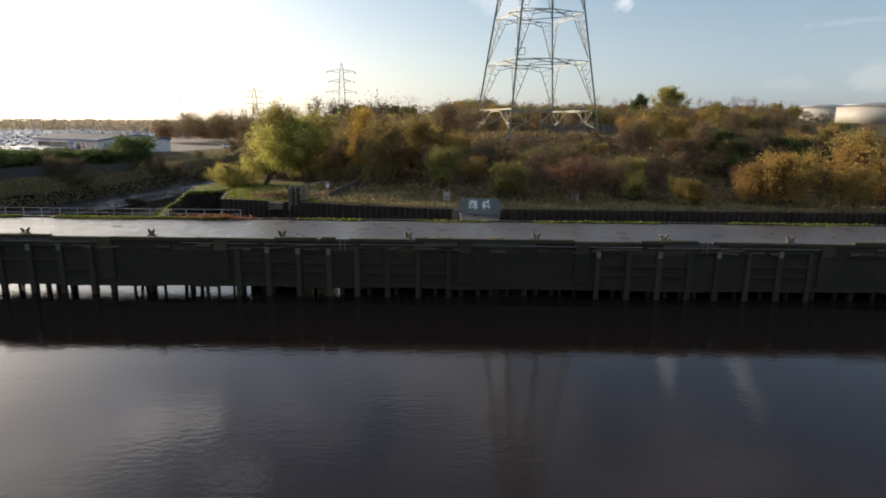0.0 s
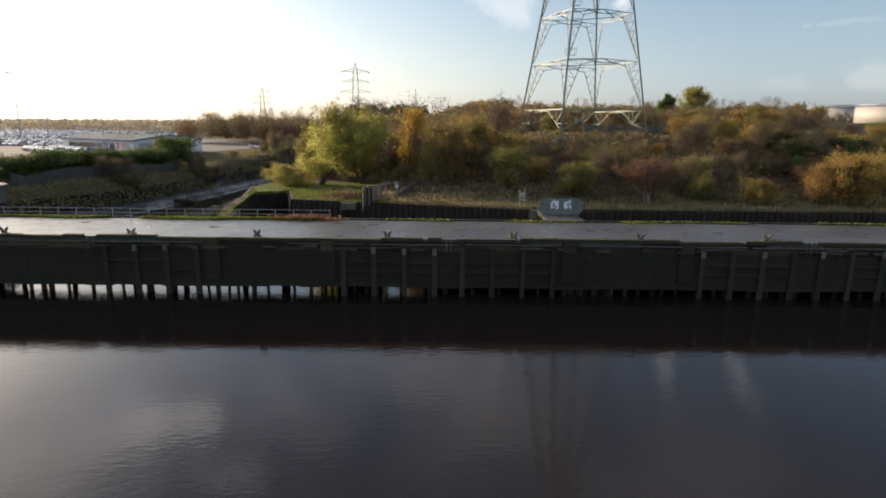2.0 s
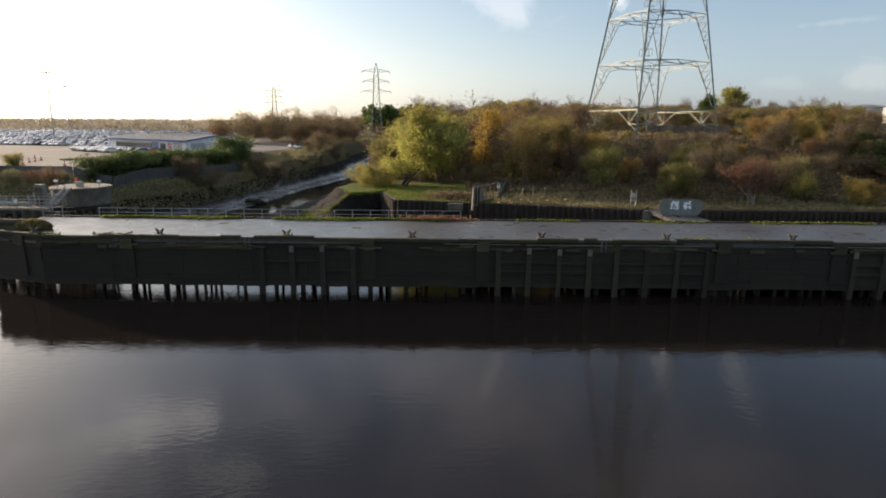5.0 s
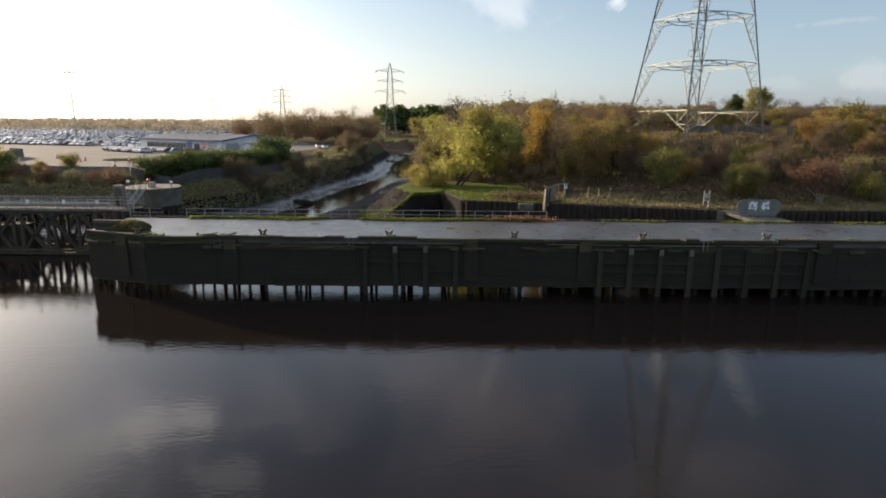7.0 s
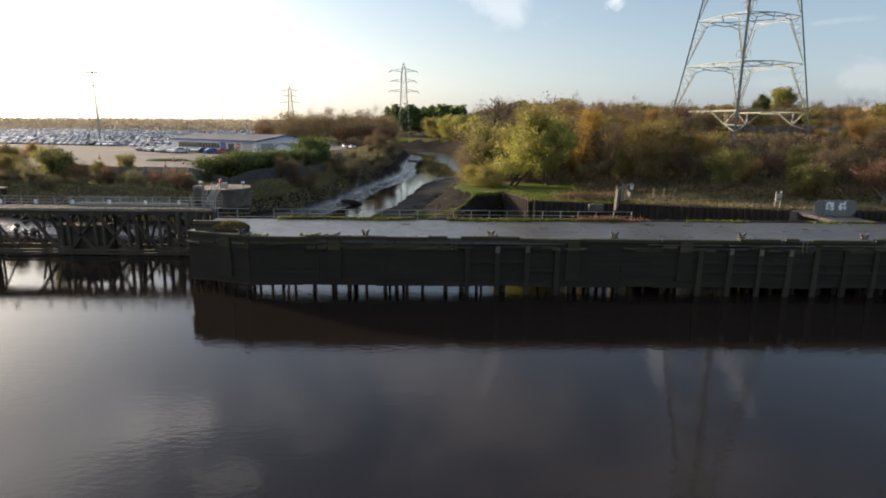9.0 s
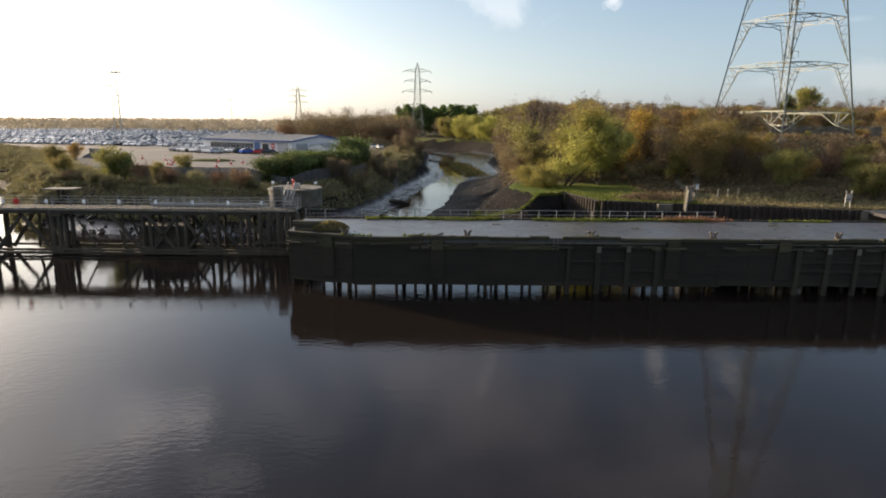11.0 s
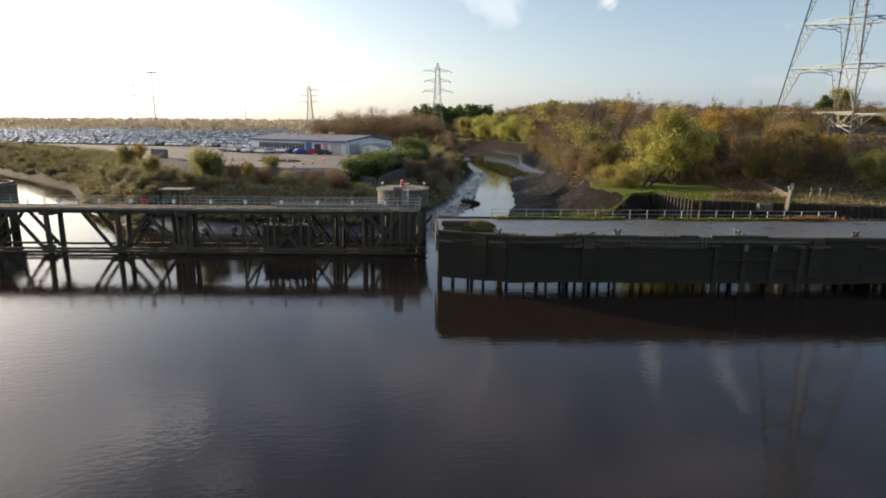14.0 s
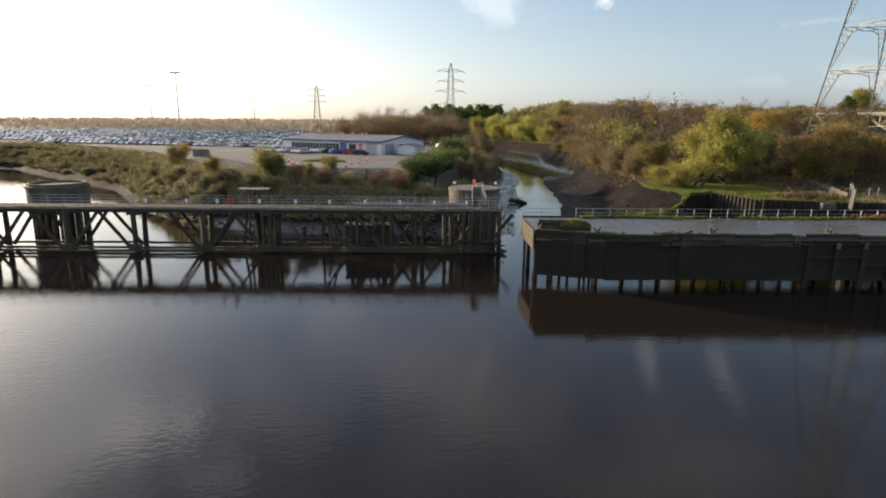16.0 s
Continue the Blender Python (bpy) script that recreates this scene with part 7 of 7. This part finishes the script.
# ---- far woods: one mass of leaf clumps along the skyline, haze in their colour ----
q = np.random.default_rng(99)
pts = []
for n, xa, xb, ya, yb, hh in ((5200, -1500, 900, 900, 1700, 13), (5200, -420, -70, 420, 760, 11), (2600, -1100, -420, 560, 900, 10), (3600, 60, 420, 300, 420, 7), (2600, -120, 120, 440, 640, 15)):
    bx, by = q.uniform(xa, xb, n // 6), q.uniform(ya, yb, n // 6)
    bz = ground_height(bx, by)
    for k in range(len(bx)):
        m = 26
        rad = q.uniform(2.6, 5.5)
        H = hh * q.uniform(0.75, 1.05)
        u = q.normal(size=(m, 3))
        u /= np.linalg.norm(u, axis=1)[:, None]
        pts.append(np.stack([bx[k] + u[:, 0] * rad, by[k] + u[:, 1] * rad, bz[k] + H * 0.55 + u[:, 2] * H * 0.45], 1))
P = np.concatenate(pts)
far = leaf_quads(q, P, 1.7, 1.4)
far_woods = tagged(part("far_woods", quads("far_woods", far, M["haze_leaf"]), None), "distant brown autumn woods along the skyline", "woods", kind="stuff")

# ---- undergrowth and grass ----
n = 70000
ux, uy = q.uniform(-42, 95, n), 86 + q.uniform(0, 1, n) ** 1.4 * 130
cd = channel(ux, uy)
keep = (uy - shore_right(ux) > 9 + 3 * lumps(ux, uy, 0.35)) & (cd[0] > cd[4] * 0.9) & ((ux > -18) | (uy > 116))
ux, uy = ux[keep], uy[keep]
P = np.stack([ux, uy, ground_height(ux, uy) + q.uniform(0.05, 1.1, len(ux)) * (0.6 + 0.4 * lumps(ux, uy, 0.5))], 1)
tagged(part("undergrowth", quads("undergrowth", leaf_quads(q, P, 0.30, 2.4), M["brown"]), None), "tangled brown bramble and dead bracken on the slope", "undergrowth", kind="stuff")
n = 150000
ux, uy = q.uniform(-126, -58, n), 89 + q.uniform(0, 1, n) ** 1.5 * 140
cd = channel(ux, uy)
keep = (uy > shore_left(ux) - 5) & (-cd[0] > cd[3] - 5.0) & ((uy < 106 + 0.9 * np.maximum(0, -108 - ux)) | (-cd[0] < cd[3] + 9))
ux, uy = ux[keep], uy[keep]
P = np.stack([ux, uy, ground_height(ux, uy) + q.uniform(0.05, 0.9, len(ux)) * (0.6 + 0.4 * lumps(ux, uy, 0.45))], 1)
tagged(part("bank_scrub", quads("bank_scrub", leaf_quads(q, P, 0.15, 2.8), M["scrub_leaf"]), None), "tangled dull brown scrub on the yard bank", "undergrowth", kind="stuff")
n = 26000
ux, uy = q.uniform(-33, 80, n), q.uniform(0, 1, n)
uy = shore_right(ux) + 0.4 + uy ** 1.3 * 11
P = np.stack([ux, uy, ground_height(ux, uy) + q.uniform(0.02, 0.22, n)], 1)
near = ux < -17 + 4 * lumps(ux, uy, 0.6)
tagged(part("grass", quads("grass", leaf_quads(q, P[near], 0.14, 2.8), M["blade"]), None), "rough tufted grass along the river wall", "grass", kind="stuff")
tagged(part("dry_grass", quads("dry_grass", leaf_quads(q, P[~near] + (0, 0, 0.1), 0.18, 3.0), M["scrub_leaf"]), None), "dull dry grass and weeds below the bushes", "grass", kind="stuff")
n = 9000
ux = np.concatenate([np.where(q.random(n) < 0.75, q.uniform(-60, -19, n), q.uniform(-19, 60, n)), q.uniform(-62, 60, n // 3)])
uy = np.concatenate([QY1 - 0.05 - np.abs(q.normal(size=n)) * 0.42 * (0.5 + 0.5 * np.clip(lumps(ux[:n], ux[:n] * 0.3, 0.5) + 0.6, 0, 1.5)), QY0 + 0.45 + np.abs(q.normal(size=n // 3)) * 0.08])
sel = (lumps(ux, ux * 0.4, 0.35) > np.where(ux < -19, -0.85, -0.2)) & ((uy > 65) | (lumps(ux, ux * 0.2, 0.8) > 0.35))
P = np.stack([ux[sel], uy[sel], QZ + q.uniform(0.02, 0.20, sel.sum())], 1)
tagged(part("quay_weeds", quads("quay_weeds", leaf_quads(q, P, 0.16, 2.4), M["blade"]), None), "grass and moss along the edges of the quay deck", "weeds", kind="stuff")
weeds = thing("weed_clump", "yellow-green moss and weeds over the mound", "weeds", at=pose(-62.6, 61.8, QZ))
u = q.normal(size=(3000, 3))
u /= np.linalg.norm(u, axis=1)[:, None]
u[:, 2] = np.abs(u[:, 2])
u = u[u[:, 2] > 0.25] * np.array((1.8, 1.0, 0.95)) * q.uniform(0.96, 1.08, ((u[:, 2] > 0.25).sum(), 1))
part("leaves", quads("leaves", leaf_quads(q, u, 0.12, 1.8), M["olive"]), None, weeds)
# loose leaf shapes standing in for a low strip of orange netting
rw = thing("weed_clump", "low rust-orange mesh barrier, built as leaves, by the hand rail end", "weeds", at=pose(-23.0, 69.3, QZ))
u = q.normal(size=(1500, 3)) * np.array((1.7, 0.18, 0.22))
u[:, 2] = np.abs(u[:, 2])
part("leaves", quads("leaves", leaf_quads(q, u, 0.13, 2.2), M["netting_leaf"]), None, rw)

# ---- stones and wrack on the mud ----
g = Geo()
for k in range(5600):
    y_ = 84 + r.random() ** 1.3 * 110
    w_ = [float(np.interp(y_, CREEK[:, 1], CREEK[:, i])) for i in (0, 2, 3, 4, 5)]
    s = r.choice((-1, 1, 1))
    x_ = w_[0] + (-(w_[1] + r.random() * (w_[3] - w_[1]) * 0.8) if s < 0 else w_[2] + r.random() * (w_[4] - w_[2]) * 0.8)
    if y_ < 96 and s > 0 and x_ > -36:
        continue
    z_ = float(ground_height(x_, y_))
    if z_ > 3.2 or z_ < -0.3:
        continue
    a = r.uniform(0.05, 0.19)
    g.box((x_, y_, z_ + a * 0.15), (a * r.uniform(1, 2), a, a * 0.7), r.uniform(0, 3.1), chamfer=a * 0.22)
for k in range(1300):          # clods and stones on the slumped bank below the grass
    x_, y_ = r.uniform(-50, -31.8), r.uniform(82, 112)
    z_ = float(ground_height(x_, y_))
    if z_ < -0.2 or z_ > 4.6:
        continue
    a = r.uniform(0.06, 0.24)
    g.box((x_, y_, z_ + a * 0.15), (a * r.uniform(1, 1.9), a, a * 0.7), r.uniform(0, 3.1), chamfer=a * 0.25)
for k in range(420):
    x_, y_ = r.uniform(-122, -70), r.uniform(82, 97)
    z_ = float(ground_height(x_, y_))
    if z_ < -0.4:
        continue
    a = r.uniform(0.15, 0.55)
    g.box((x_, y_, z_ + a * 0.2), (a * r.uniform(1, 1.8), a, a * 0.8), r.uniform(0, 3.1), chamfer=a * 0.25)
tagged(part("stones", g, M["rock"]), "dark weedy stones and rubble on the mud", "stones", kind="stuff")

# reeds on the creek island, bracken on the platform
n = 5200
ux = -41.5 + q.normal(size=n) * 1.5
uy = 212 + q.normal(size=n) * 13
ux = ux - (uy - 210) * 0.10
P = np.stack([ux, uy, np.maximum(ground_height(ux, uy), 0.1) + q.uniform(0.05, 0.8, n)], 1)
tagged(part("reeds", quads("reeds", leaf_quads(q, P, 0.30, 3.0), M["olive"]), None), "olive-yellow reeds on the creek island", "reeds", kind="stuff")
heap = thing("bracken_clump", "heap of dead brown bracken on the grass", "bracken", at=pose(-20.6, 88.6, float(ground_height(-20.6, 88.6))))
u = q.normal(size=(2600, 3)) * np.array((2.0, 1.1, 0.45))
u[:, 2] = np.abs(u[:, 2])
part("fronds", quads("fronds", leaf_quads(q, u, 0.17, 2.4), M["brown"]), None, heap)
n = 2600          # grass hanging over the slumped edge
ux = q.uniform(-46, -31.6, n)
uy = shore_right(ux) - 0.12 + np.abs(q.normal(size=n)) * 0.6
P = np.stack([ux, uy, np.minimum(ground_height(ux, uy), LAND_Z) + q.uniform(-0.1, 0.25, n)], 1)
tagged(part("edge_grass", quads("edge_grass", leaf_quads(q, P, 0.20, 2.8), M["blade"]), None), "grass tussocks along the slumped creek bank", "grass", kind="stuff")
